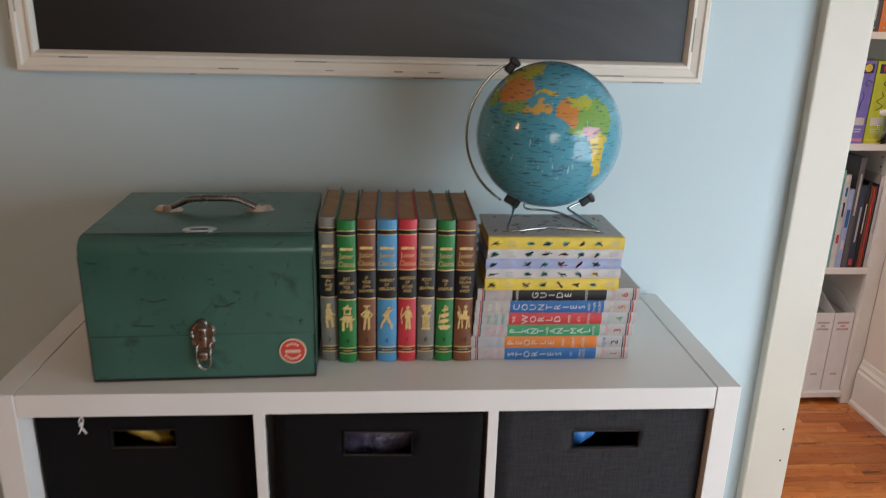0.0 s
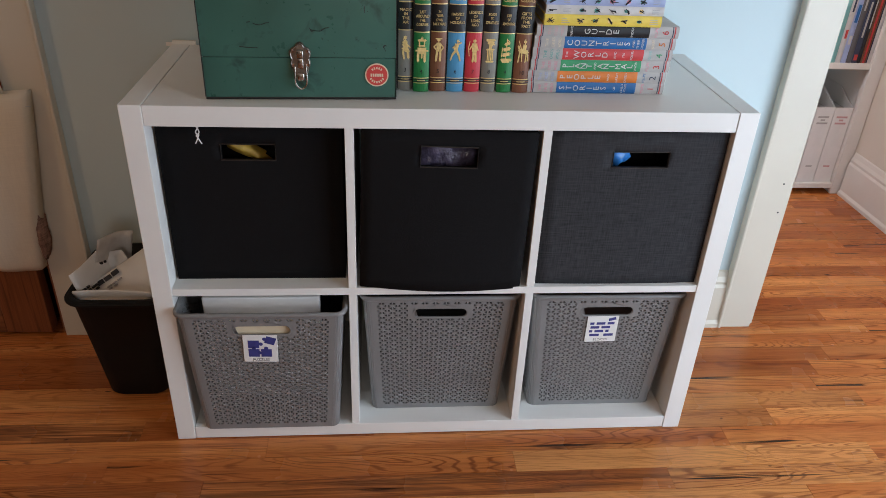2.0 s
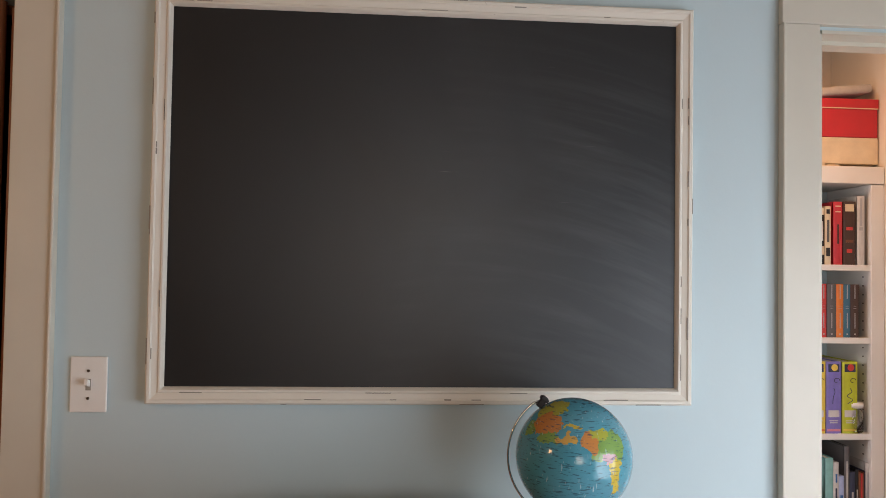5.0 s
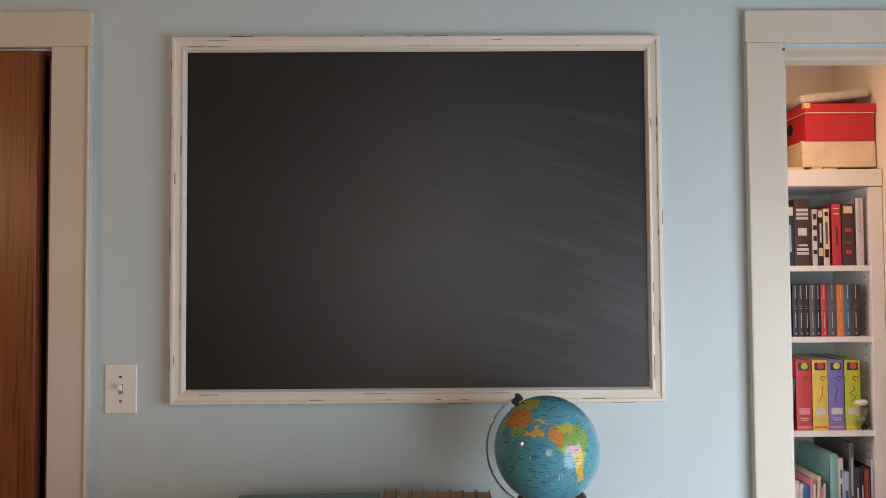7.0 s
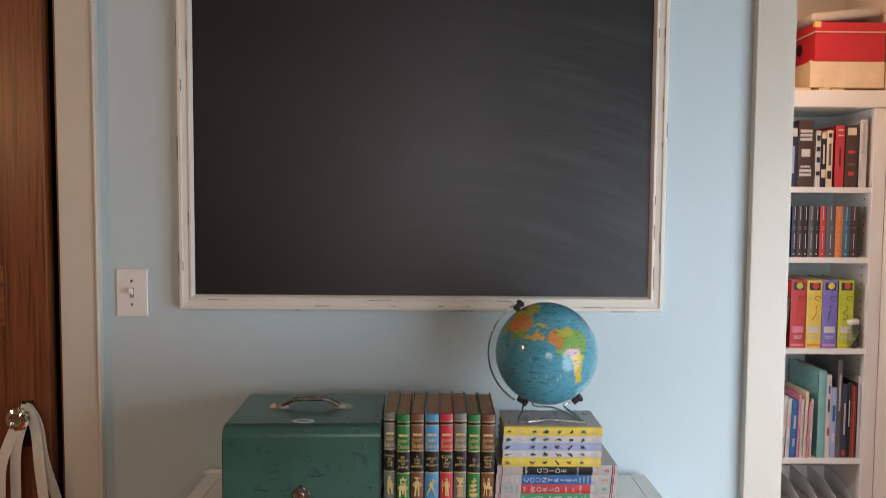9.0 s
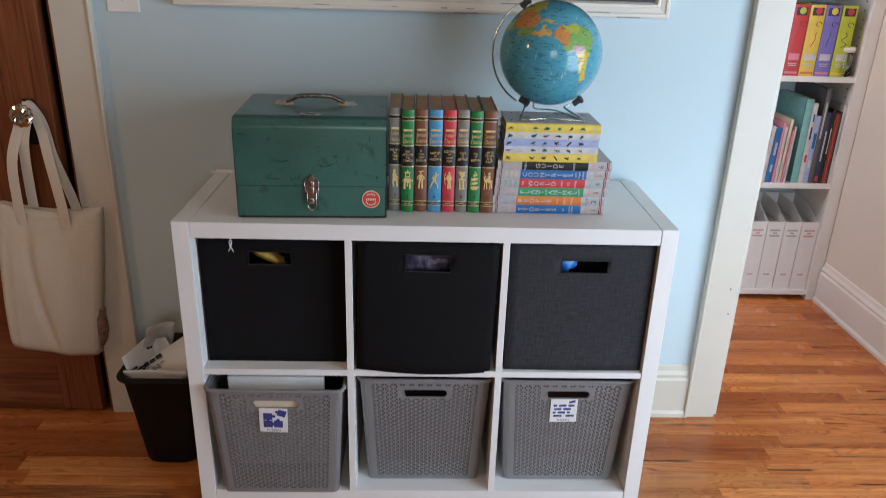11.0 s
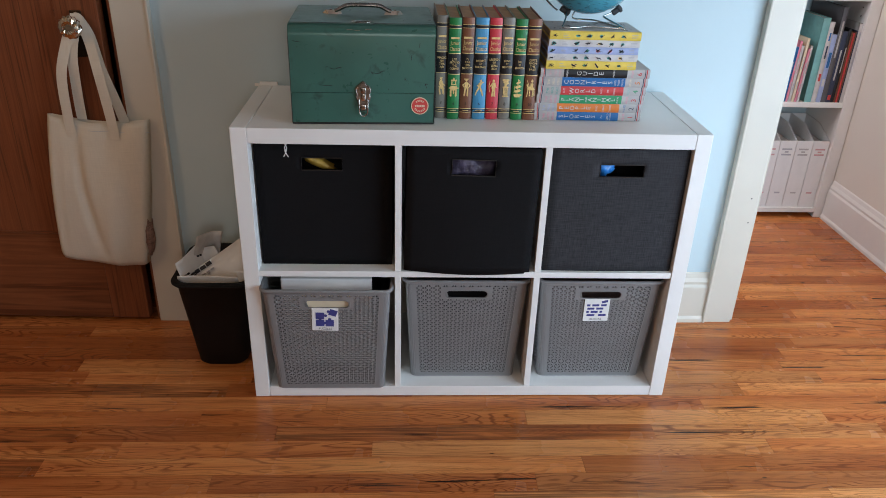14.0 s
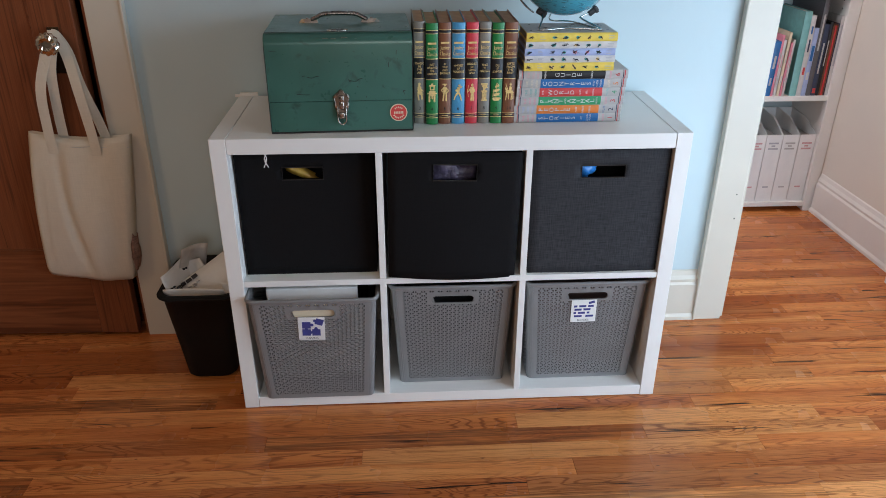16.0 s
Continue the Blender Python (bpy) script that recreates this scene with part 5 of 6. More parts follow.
for k, (cloth, colour, title, num) in enumerate(SET):
    off = (0.000, -0.001, 0.002, 0.003, 0.004, 0.006)[k]
    th = lying_book("book", Matrix.Translation((0.8505 + off, 0.104 - 0.0016 * k, z)) @ Matrix.Rotation(radians((0.3, -0.4, 0.2, 0.5, -0.2, 0.1)[k]), 4, "Z"), SL, 0.195, ST, B_SILVER, f"pale grey encyclopaedia volume with a {colour} title panel, lying flat", "stack of encyclopaedia volumes")
    spine_band(th, -0.076, 0.076, ST, cloth, "title_panel")
    pinks = (PINKPRINT, B_LAVENDER, PINKPRINT, TEALPRINT, PINKPRINT, PINKPRINT)
    lights = (PINK, B_DBLUE, PINK, B_TEAL, CREAMCARD, PINK)
    for x0, x1, mat in ((-0.124, -0.1225, B_CRIMSON), (-0.121, -0.1195, B_NAVY), (0.119, 0.1205, B_NAVY), (0.1225, 0.1245, B_CRIMSON)):
        spine_band(th, x0, x1, ST, mat, "edge_line")
    # the series' name runs across the spine in three short lines
    for x, words in ((-0.108, "THE"), (-0.0965, "CHILDS"), (-0.0850, "WORLD")):
        lettering("print", words, 0.0078, on_front(x, -0.0034, ST / 2, 90), lights[k] if k % 2 == 0 else pinks[k], th, fit_width=ST * 0.82)
    lettering("print", "VOLUME", 0.0072, on_front(0.0885, -0.0034, ST / 2, 90), lights[k], th, fit_width=ST * 0.82)
    mid = ST / 2
    # title: letters stand one under another, so they lie on their sides here
    step = 0.0112 if k == 2 else 0.0132
    room = sum(len(a) * step + 0.001 if big else 0.0085 for a, big in title)
    x = -0.072 + step / 2
    gap = max(0.0, (0.138 - room) / len(title))
    for a, big in title:
        if big:
            for ch in a:
                lettering("print", ch, 0.0150, on_front(x, -0.0034, mid, 90), B_OFFWHITE, th)
                x += step
            x += 0.001 + gap
        else:
            lettering("print", a, 0.0062, on_front(x - step / 2 + 0.004, -0.0034, mid, 90), B_OFFWHITE, th, fit_width=ST * 0.85)
            x += 0.0085 + gap
    lettering("print", num, 0.017, on_front(0.106, -0.0034, mid, 90), (B_CRIMSON, B_NAVY, B_CRIMSON, B_KELLY, B_ORANGE, B_CRIMSON)[k], th)
    z += ST

# ---- stack of small picture dictionaries ----
PT, PL = 0.0174, 0.213
for k, (cloth, colour) in enumerate(((B_YELLOW, "yellow"), (B_OFFWHITE, "off-white"), (B_LAVENDER, "lavender"), (B_OFFWHITE, "off-white"), (B_YELLOW, "yellow"))):
    off = (-0.0015, 0.0, -0.001, 0.001, 0.0015)[k]
    t = PT - 0.0012 if k in (1, 2, 3) else PT + 0.0018
    th = lying_book("book", Matrix.Translation((0.8430 + off, 0.088 + 0.001 * (k % 2), z)), PL, 0.132, t, cloth, f"{colour} small picture book with icons on its spine", "stack of small picture books")
    rng = random.Random(40 + k)
    x = -0.095
    for j in range(8):
        if j in (1, 7):
            for q in range(3):
                part("print", bm_box(x - 0.008, x + rng.uniform(0.001, 0.008), -0.0034, -0.0026, t * 0.28 + q * t * 0.19, t * 0.28 + q * t * 0.19 + 0.0008), GREYPRINT, th)
        else:
            fill = rng.choice((TEALPRINT, TEALPRINT, PINK if k == 2 else GOLD, None))
            if fill:
                part("icon", moved(bm_disc(1, 0.0005, 12), Matrix.Translation((x + rng.uniform(-0.002, 0.002), -0.0028, t / 2)) @ FRONT @ Matrix.Diagonal((rng.uniform(0.003, 0.0058), rng.uniform(0.0024, 0.0042), 1, 1))), fill, th)
            a = rng.uniform(-0.6, 0.6)
            for q in range(rng.randint(3, 5)):
                L, thick = rng.uniform(0.004, 0.013), rng.choice((0.0004, 0.0005, 0.0011))
                tilt_q = a + rng.uniform(-0.9, 0.9)
                L = min(L, 0.0105 / max(0.3, abs(math.sin(tilt_q))) * 0.9)
                part("icon_line", moved(bm_box(-L / 2, L / 2, -0.0004, 0.0004, -thick, thick), Matrix.Translation((x + rng.uniform(-0.003, 0.003), -0.0031, t / 2 + rng.uniform(-0.0016, 0.0016))) @ Matrix.Rotation(tilt_q, 4, "Y")), INK, th)
        x += 0.0268
    z += t
STACK2 = z
# the top cover is grey with dark drawings
_c = root("dust_jacket", Matrix.Translation((0.8445, 0.094, STACK2)), "pale grey cover with dark sketched shapes, topmost book", "book cover")
part("sheet", bm_box(-0.1055, 0.1055, 0, 0.124, 0.0, 0.0008), B_SILVER, _c)
_rng = random.Random(8)
for i in range(34):
    x, y = _rng.uniform(-0.095, 0.095), _rng.uniform(0.012, 0.112)
    part("print", moved(bm_disc(1, 0.0004, 9), Matrix.Translation((x, y, 0.0010)) @ Matrix.Rotation(_rng.uniform(0, 3), 4, "Z") @ Matrix.Diagonal((_rng.uniform(0.002, 0.010), _rng.uniform(0.0008, 0.003), 1, 1))), B_SLATE, _c)
STACK2 += 0.0008

# ---- globe ----


def globe():
    cx, cy, cz, R = 0.8425, 0.196, 1.114, 0.1165
    th = root("globe", Matrix.Translation((cx, cy, cz)), "glossy blue jigsaw globe on a chrome wire stand", "globe")
    bm = bmesh.new()
    bmesh.ops.create_uvsphere(bm, u_segments=72, v_segments=40, radius=R)
    part("ball", bm, GLOBE, th, "printed ball with jigsaw seams", True)
    # axis arm: a half ring at the left side, in a tilted plane
    a = []
    for k in range(25):
        t = radians(122 + (238 - 122) * k / 24)
        a.append(((R + 0.0155) * math.cos(t), 0.012, (R + 0.0155) * math.sin(t)))
    a[0] = (-0.064, 0.012, 0.110)
    part("arm", bm_tube(a, 0.0022, 10), CHROME, th, "bent chrome arm", True)

    def clip(x, z, turn, L=0.026):
        return moved(merged(bm_box(-0.0065, 0.0065, -0.006, 0.006, -L / 2, L / 2, 0.0025, 2), bm_box(-0.009, 0.009, -0.008, 0.008, L / 2 - 0.010, L / 2 - 0.002, 0.002, 2)), Matrix.Translation((x, 0.006, z)) @ Matrix.Rotation(radians(turn), 4, "Y"))

    part("clip", clip(-0.064, 0.108, 38), BLACKRUBBER, th, "black rubber clip")
    part("clip", clip(-0.052, -0.112, 118), BLACKRUBBER, th, "black rubber clip")
    part("clip", clip(0.074, -0.108, 52), BLACKRUBBER, th, "black rubber clip")
    zb = STACK2 - cz + 0.0022
    legs = curve_points([(-0.050, 0.004, -0.112), (-0.056, -0.03, -0.122), (-0.070, -0.072, zb), (-0.060, -0.084, zb), (0.0, -0.072, zb + 0.002), (0.062, -0.080, zb), (0.075, -0.074, zb), (0.045, -0.01, -0.124), (0.045, 0.0, -0.120), (0.072, 0.006, -0.110)], 6)
    part("stand", bm_tube(legs, 0.0021, 10), CHROME, th, "bent chrome wire stand", True)
    rear = curve_points([(-0.030, 0.004, -0.116), (-0.022, 0.05, zb + 0.012), (-0.018, 0.050, zb), (0.03, 0.03, zb), (0.072, -0.07, zb)], 6)
    part("stand_rear", bm_tube(rear, 0.0019, 10), CHROME, th, "bent chrome wire stand", True)


globe()

# ---- waste bin with papers ----


def bm_bin_body(w0, d0, w1, d1, h, r=0.035, wall=0.004):
    bm = bmesh.new()
    loops = []
    for w, d, z in ((w0 - 0.012, d0 - 0.012, 0.0), (w0, d0, 0.008), (w0 + (w1 - w0) * 0.5, d0 + (d1 - d0) * 0.5, h * 0.5), (w1, d1, h - 0.012), (w1 + 0.014, d1 + 0.014, h - 0.010), (w1 + 0.018, d1 + 0.018, h - 0.004), (w1 + 0.014, d1 + 0.014, h), (w1 - 0.006, d1 - 0.006, h), (w0 - 0.008, d0 - 0.008, 0.012)):
        loops.append([bm.verts.new((x, y, z)) for x, y in rounded_loop(w, d, r)])
    for A, B in zip(loops, loops[1:]):
        for i in range(len(A)):
            j = (i + 1) % len(A)
            bm.faces.new((A[i], A[j], B[j], B[i]))
    bm.faces.new(loops[0][::-1])
    bm.faces.new(loops[-1])
    bmesh.ops.recalc_face_normals(bm, faces=bm.faces[:])
    return bm


can = root("waste_bin", Matrix.Translation((-0.117, 0.243, 0)), "black plastic waste bin full of papers beside the shelf unit", "waste bin")
CAN_H = 0.285
part("body", bm_bin_body(0.140, 0.190, 0.196, 0.240, CAN_H), BLACKPLASTIC, can, "", True)
part("rim", bm_tube([(x, y, CAN_H - 0.006) for x, y in rounded_loop(0.214, 0.258, 0.042)], 0.005, 8, True), BLACKPLASTIC, can, "", True)
part("base", bm_box(-0.055, 0.055, -0.08, 0.08, 0.0125, 0.016), BLACKPLASTIC, can)


def sheet(name, m, w, h, bend, mat, label, seed, bars=0):
    """A bent sheet of paper with some thickness; local x, z, bending in y."""
    bm = bmesh.new()
    nx, nz = 10, 8
    V = {}
    for L, dy in ((0, 0.0), (1, 0.0012)):
        for i in range(nx + 1):
            for j in range(nz + 1):
                x, zz = (i / nx - 0.5) * w, j / nz * h
                y = bend * math.cos(3.1 * i / nx + seed) * (0.4 + j / nz) + 0.006 * math.sin(seed * 3 + 5 * j / nz)
                V[L, i, j] = bm.verts.new((x, y + dy, zz))
    for i in range(nx):
        for j in range(nz):
            bm.faces.new((V[0, i, j], V[0, i + 1, j], V[0, i + 1, j + 1], V[0, i, j + 1]))
            bm.faces.new((V[1, i, j + 1], V[1, i + 1, j + 1], V[1, i + 1, j], V[1, i, j]))
    for i in range(nx):
        bm.faces.new((V[0, i + 1, 0], V[0, i, 0], V[1, i, 0], V[1, i + 1, 0]))
        bm.faces.new((V[0, i, nz], V[0, i + 1, nz], V[1, i + 1, nz], V[1, i, nz]))
    for j in range(nz):
        bm.faces.new((V[0, 0, j], V[0, 0, j + 1], V[1, 0, j + 1], V[1, 0, j]))
        bm.faces.new((V[0, nx, j + 1], V[0, nx, j], V[1, nx, j], V[1, nx, j + 1]))
    th = root(name, m, label, "paper", "papers in the waste bin")
    part("leaf", bm, mat, th, "", True)
    rng = random.Random(seed)
    for b in range(bars):
        i = 0.10 + 0.1 * rng.random()
        zz = h * (0.30 + 0.075 * b)
        x0 = -w * 0.42
        for q in range(rng.randint(2, 4)):
            L = w * rng.uniform(0.05, 0.14)
            xm = x0 + L / 2
            u = xm / w + 0.5
            y = bend * math.cos(3.1 * u + seed) * (0.4 + zz / h) + 0.006 * math.sin(seed * 3 + 5 * zz / h)
            part("print", bm_box(xm - L / 2, xm + L / 2, y - 0.0035, y + 0.0005, zz, zz + h * 0.035), INK, th)
            x0 += L + w * 0.03


CANM = Matrix.Translation((-0.115, 0.243, 0))


def letter():
    """A letter with a slanting torn top, leaning back in the bin, with a printed heading along the slant."""
    M = CANM @ Matrix.Translation((0, -0.085, 0.20)) @ Matrix.Rotation(radians(-33), 4, "X")
    th = root("paper", M, "white printed letter stuffed in the bin", "paper", "papers in the waste bin")
    bm = bmesh.new()
    n, rows = 12, []
    for dy in (0.0, 0.0012):
        row = []
        for i in range(n + 1):
            u = i / n
            x = -0.072 + 0.160 * u
            row.append([bm.verts.new((x, dy + 0.010 * math.sin(u * 3.0) * v, v * (0.092 + 0.118 * u))) for v in (0.0, 0.35, 0.7, 1.0)])
        rows.append(row)
    A, B = rows
    for i in range(n):
        for j in range(3):
            bm.faces.new((A[i][j], A[i + 1][j], A[i + 1][j + 1], A[i][j + 1]))
            bm.faces.new((B[i][j + 1], B[i + 1][j + 1], B[i + 1][j], B[i][j]))
        bm.faces.new((A[i][3], A[i + 1][3], B[i + 1][3], B[i][3]))
    for j in range(3):
        bm.faces.new((A[0][j], A[0][j + 1], B[0][j + 1], B[0][j]))
        bm.faces.new((A[n][j + 1], A[n][j], B[n][j], B[n][j + 1]))
    part("leaf", bm, PAPER, th, "", True)
    slant = Matrix.Translation((-0.060, 0.001, 0.083)) @ Matrix.Rotation(radians(-36), 4, "Y")
    for x, L, z, t in ((0.0, 0.014, 0, 0.010), (0.017, 0.016, 0, 0.009), (0.036, 0.016, 0, 0.010), (0.012, 0.010, -0.014, 0.003), (0.026, 0.009, -0.014, 0.003), (0.039, 0.010, -0.014, 0.003), (0.012, 0.008, -0.020, 0.003), (0.026, 0.008, -0.020, 0.003)):
        part("print", moved(bm_box(x, x + L, -0.001, 0.003, z, z + t), slant), INK if z == 0 else GREYPRINT, th)


letter()
sheet("paper", CANM @ Matrix.Translation((-0.012, -0.102, 0.258)) @ Matrix.Rotation(radians(-12), 4, "X"), 0.165, 0.036, -0.008, PAPER, "curled white sheet over the bin's front rim", 2)
sheet("paper", CANM @ Matrix.Translation((-0.056, -0.020, 0.212)) @ Matrix.Rotation(radians(58), 4, "Z") @ Matrix.Rotation(radians(-4), 4, "X") @ Matrix.Rotation(radians(-8), 4, "Y"), 0.12, 0.122, 0.008, PAPER, "curled white printed sheet in the bin", 3, 5)
sheet("paper", CANM @ Matrix.Translation((-0.048, 0.005, 0.225)) @ Matrix.Rotation(radians(35), 4, "Z") @ Matrix.Rotation(radians(10), 4, "Y"), 0.085, 0.145, 0.014, B_OFFWHITE, "folded printed leaflet in the bin", 4, 4)
sheet("paper", CANM @ Matrix.Translation((-0.004, 0.01, 0.225)) @ Matrix.Rotation(radians(20), 4, "Z") @ Matrix.Rotation(radians(-24), 4, "Y"), 0.07, 0.105, 0.014, PAPER, "crumpled white sheet in the bin", 5)
sheet("paper", CANM @ Matrix.Translation((0.078, -0.085, 0.235)) @ Matrix.Rotation(radians(-8), 4, "X"), 0.04, 0.066, 0.006, PAPER, "small white envelope in the bin", 6)

# ---- wooden door, knob and tote bag ----
HINGE = Vector((-1.150, WY - 0.002, 0))
DW = 0.756
DANG = 1.5
DM = Matrix.Translation(HINGE) @ Matrix.Rotation(radians(-DANG), 4, "Z")
door = root("door_1", DM, "dark stained wooden panel door standing slightly ajar", "door", "", "structure")
DT = 0.036
z0d, z1d = 0.012, 2.068
part("stile", bm_box(0, 0.112, 0, DT, z0d, z1d, 0.002), DOORWOOD, door)
part("stile", bm_box(DW - 0.112, DW, 0, DT, z0d, z1d, 0.002), DOORWOOD, door)
for a, b in ((z0d, 0.300), (1.14, 1.29), (1.955, z1d)):
    part("rail", bm_box(0.1125, DW - 0.1125, 0.0005, DT, a, b, 0.0015), DOORRAIL, door)
for a, b in ((0.300, 1.14), (1.29, 1.955)):
    part("panel", bm_box(0.1125, DW - 0.1125, 0.007, DT - 0.007, a, b), DOORWOOD, door)
    for e in (bm_box(0.1125, DW - 0.1125, 0.003, 0.008, a, a + 0.004, 0.001), bm_box(0.1125, DW - 0.1125, 0.003, 0.008, b - 0.004, b, 0.001), bm_box(0.1125, 0.1165, 0.003, 0.008, a + 0.004, b - 0.004, 0.001), bm_box(DW - 0.1165, DW - 0.1125, 0.003, 0.008, a + 0.004, b - 0.004, 0.001)):
        part("panel_moulding", e, DOORRAIL, door)
KX, KZ = 0.699, 0.911
esc = part("escutcheon", moved(merged(bm_box(-0.015, 0.015, -0.003, 0, -0.085, 0.035, 0.003), bm_disc(0.004, 0.002, 12)), Matrix.Translation((KX, 0, KZ))), BLACKMETAL, door, "dark worn brass plate with keyhole")
bm = merged(moved(bm_disc(0.014, 0.004, 24, 0.001), Matrix.Translation((KX, -0.005, KZ)) @ FRONT), moved(bm_disc(0.0085, 0.032, 20), Matrix.Translation((KX, -0.018, KZ)) @ FRONT))
part("knob_shank", bm, BLACKMETAL, door)
bm = bmesh.new()
KNOB_RINGS = ((0.010, 0.000), (0.019, 0.004), (0.0285, 0.013), (0.0295, 0.019), (0.0250, 0.026), (0.0165, 0.029), (0.0090, 0.0265))
rings = []
for i, (r, dpt) in enumerate(KNOB_RINGS):
    # twelve scalloped flutes, every other ring turned by half a facet
    rings.append([bm.verts.new((KX + r * (1 + 0.05 * (-1) ** (k + i)) * math.cos(math.pi * (k + 0.5 * (i % 2)) / 12), -0.030 - dpt, KZ + r * (1 + 0.05 * (-1) ** (k + i)) * math.sin(math.pi * (k + 0.5 * (i % 2)) / 12))) for k in range(24)])
for A, B in zip(rings, rings[1:]):
    for k in range(24):
        bm.faces.new((A[k], A[(k + 1) % 24], B[k]))
        bm.faces.new((A[(k + 1) % 24], B[(k + 1) % 24], B[k]))
bm.faces.new(rings[0][::-1])
bm.faces.new(rings[-1])
bmesh.ops.recalc_face_normals(bm, faces=bm.faces[:])
part("knob", bm, SILVERED, door, "faceted silvered glass door knob")


def tote_bag():
    M = DM @ Matrix.Translation((KX, -0.004, KZ))
    th = root("tote_bag", M, "natural canvas tote bag hanging by its handles from the glass knob", "bag")
    W0, W1, H, top = 0.274, 0.252, 0.434, -0.252
    rng = random.Random(3)

    def body():
        bm = bmesh.new()
        nu, nv = 28, 26
        rows = []
        for j in range(nv + 1):
            v = j / nv
            w = (W0 + (W1 - W0) * v) / 2 * (1.0 + 0.03 * math.sin(v * 3.1))
            cx = 0.017 - 0.052 * v
            dep = 0.012 + 0.016 * math.sin(min(1.0, v * 1.02) * 2.9) ** 0.7 if v < 0.99 else 0.012
            ring = []
            for k in range(2 * nu):
                u = k / nu if k < nu else 2 - k / nu
                front = k < nu
                e = math.sin(u * math.pi) ** 0.3 if 0 < u < 1 else 0
                fold = 0.005 * math.sin(u * 17 + v * 2.5) * (1 - v) ** 1.5 + 0.007 * noise.noise(Vector((u * 3.4 - v * 1.1, v * 1.3, 1.3 if front else 7.7))) - 0.016 * math.exp(-((u - 0.30 - 0.30 * v * v) / 0.045) ** 2) * math.sin(v * 3.1) + 0.010 * math.exp(-((u - 0.62 - 0.05 * v) / 0.12) ** 2) * math.sin(v * 2.6) - 0.008 * math.exp(-((u - 0.10) / 0.03) ** 2) * math.sin(v * 3.1)
                y = (-dep - fold) * e - dep if front else (-dep * 0.25)
                x = cx + (u - 0.5) * 2 * w
                zz = top - v * H + (0.012 * math.cos((u - 0.5) * 3.1) - 0.012) * (1 - v) * -1.2 + 0.010 * (0.5 - u) * v - 0.012 * u
                if v > 0.93:
                    zz += 0.010 * (1 - e)
                ring.append(bm.verts.new((x, y, zz)))
            rows.append(ring)
        n = 2 * nu
        for A, B in zip(rows, rows[1:]):
            for i in range(n):
                bm.faces.new((A[i], B[i], B[(i + 1) % n], A[(i + 1) % n]))
        bm.faces.new(rows[-1])
        bmesh.ops.recalc_face_normals(bm, faces=bm.faces[:])
        return bm

    b = part("body", body(), CANVAS, th, "", True)
    mod = b.modifiers.new("thickness", "SOLIDIFY")
    mod.thickness = 0.0016
    # top hem as a stitched band
    hem = [(0.017 + (u - 0.5) * W0 * 0.985, -0.0165 - 0.015 * math.sin(u * math.pi) ** 0.45 - 0.006 * math.sin(u * 17) * math.sin(u * math.pi), top - 0.020 - 0.012 * u) for u in [i / 24 for i in range(25)]]
    part("hem_stitch", bm_tube(hem, 0.0008, 6), B_OFFWHITE, th)
    strap = lambda pts: bm_tube(curve_points(pts, 6), 0.0, 8, flat=(0.0145, 0.0012))
    ky = -0.020
    part("handle", strap([(-0.054, -0.034, top - 0.045), (-0.054, -0.036, top + 0.02), (-0.046, -0.040, -0.12), (-0.022, ky, -0.03), (-0.008, ky, 0.013)]), CANVAS, th)
    part("handle", strap([(-0.028, -0.012, top + 0.0), (-0.026, -0.016, top + 0.06), (-0.016, -0.026, -0.08), (-0.004, ky + 0.01, -0.01), (0.000, ky + 0.012, 0.014)]), CANVAS, th)
    part("handle", strap([(0.062, -0.036, top - 0.050), (0.060, -0.036, top + 0.01), (0.050, -0.040, -0.12), (0.032, ky - 0.002, -0.035), (0.014, ky, 0.012), (-0.006, ky, 0.018)]), CANVAS, th)
    part("handle", strap([(0.086, -0.010, top - 0.012), (0.074, -0.012, top + 0.045), (0.052, -0.022, -0.11), (0.032, ky + 0.012, -0.030), (0.012, ky + 0.010, 0.014), (0.0, ky + 0.012, 0.018)]), CANVAS, th)
    M2 = M @ Matrix.Translation((0.106, -0.012, top - 0.345))
    crumple(0.022, 0.044, 0.13, 12, STRIPED, M2, "patterned_cloth", "patterned brown and white cloth behind the tote bag", "cloth")


tote_bag()

# ---- bookcase in the hall ----
BX0, BX1, BY0, BY1 = 1.500, 2.236, 1.250, 1.535
case = root("bookcase", Matrix.Identity(4), "white painted bookcase filled with books in the hall", "bookcase")
IX = 2.192
part("side_panel", bm_box(BX0, BX0 + 0.02, BY0 + 0.018, BY1, 0, 1.817), WHITE_TRIM, case)
part("side_panel", bm_box(IX, IX + 0.02, BY0 + 0.018, BY1, 0, 1.817), WHITE_TRIM, case)
part("back_panel", bm_box(BX0 + 0.02, IX, BY1 - 0.012, BY1, 0.03, 1.817), WALL_BLUE, case, "pale back panel")
part("face_frame", bm_box(IX - 0.004, BX1, BY0 - 0.002, BY0 + 0.018, 0, 1.816, 0.002), WHITE_TRIM, case)
part("face_frame", bm_box(BX0, BX0 + 0.06, BY0 - 0.002, BY0 + 0.018, 0, 1.816, 0.002), WHITE_TRIM, case)
part("top_ledge", bm_box(BX0, BX1, BY0 - 0.006, BY1 + 0.03, 1.818, 1.880, 0.003), WHITE_TRIM, case)
SH = [0.508, 0.926, 1.267, 1.527]
for zt in SH:
    part("shelf", bm_box(BX0 + 0.02, IX, BY0 + 0.002, BY1 - 0.012, zt - 0.021, zt, 0.0015), WHITE_TRIM, case)
part("shelf", bm_box(BX0 + 0.02, IX, BY0 + 0.002, BY1 - 0.012, 0.022, 0.042, 0.0015), WHITE_TRIM, case)
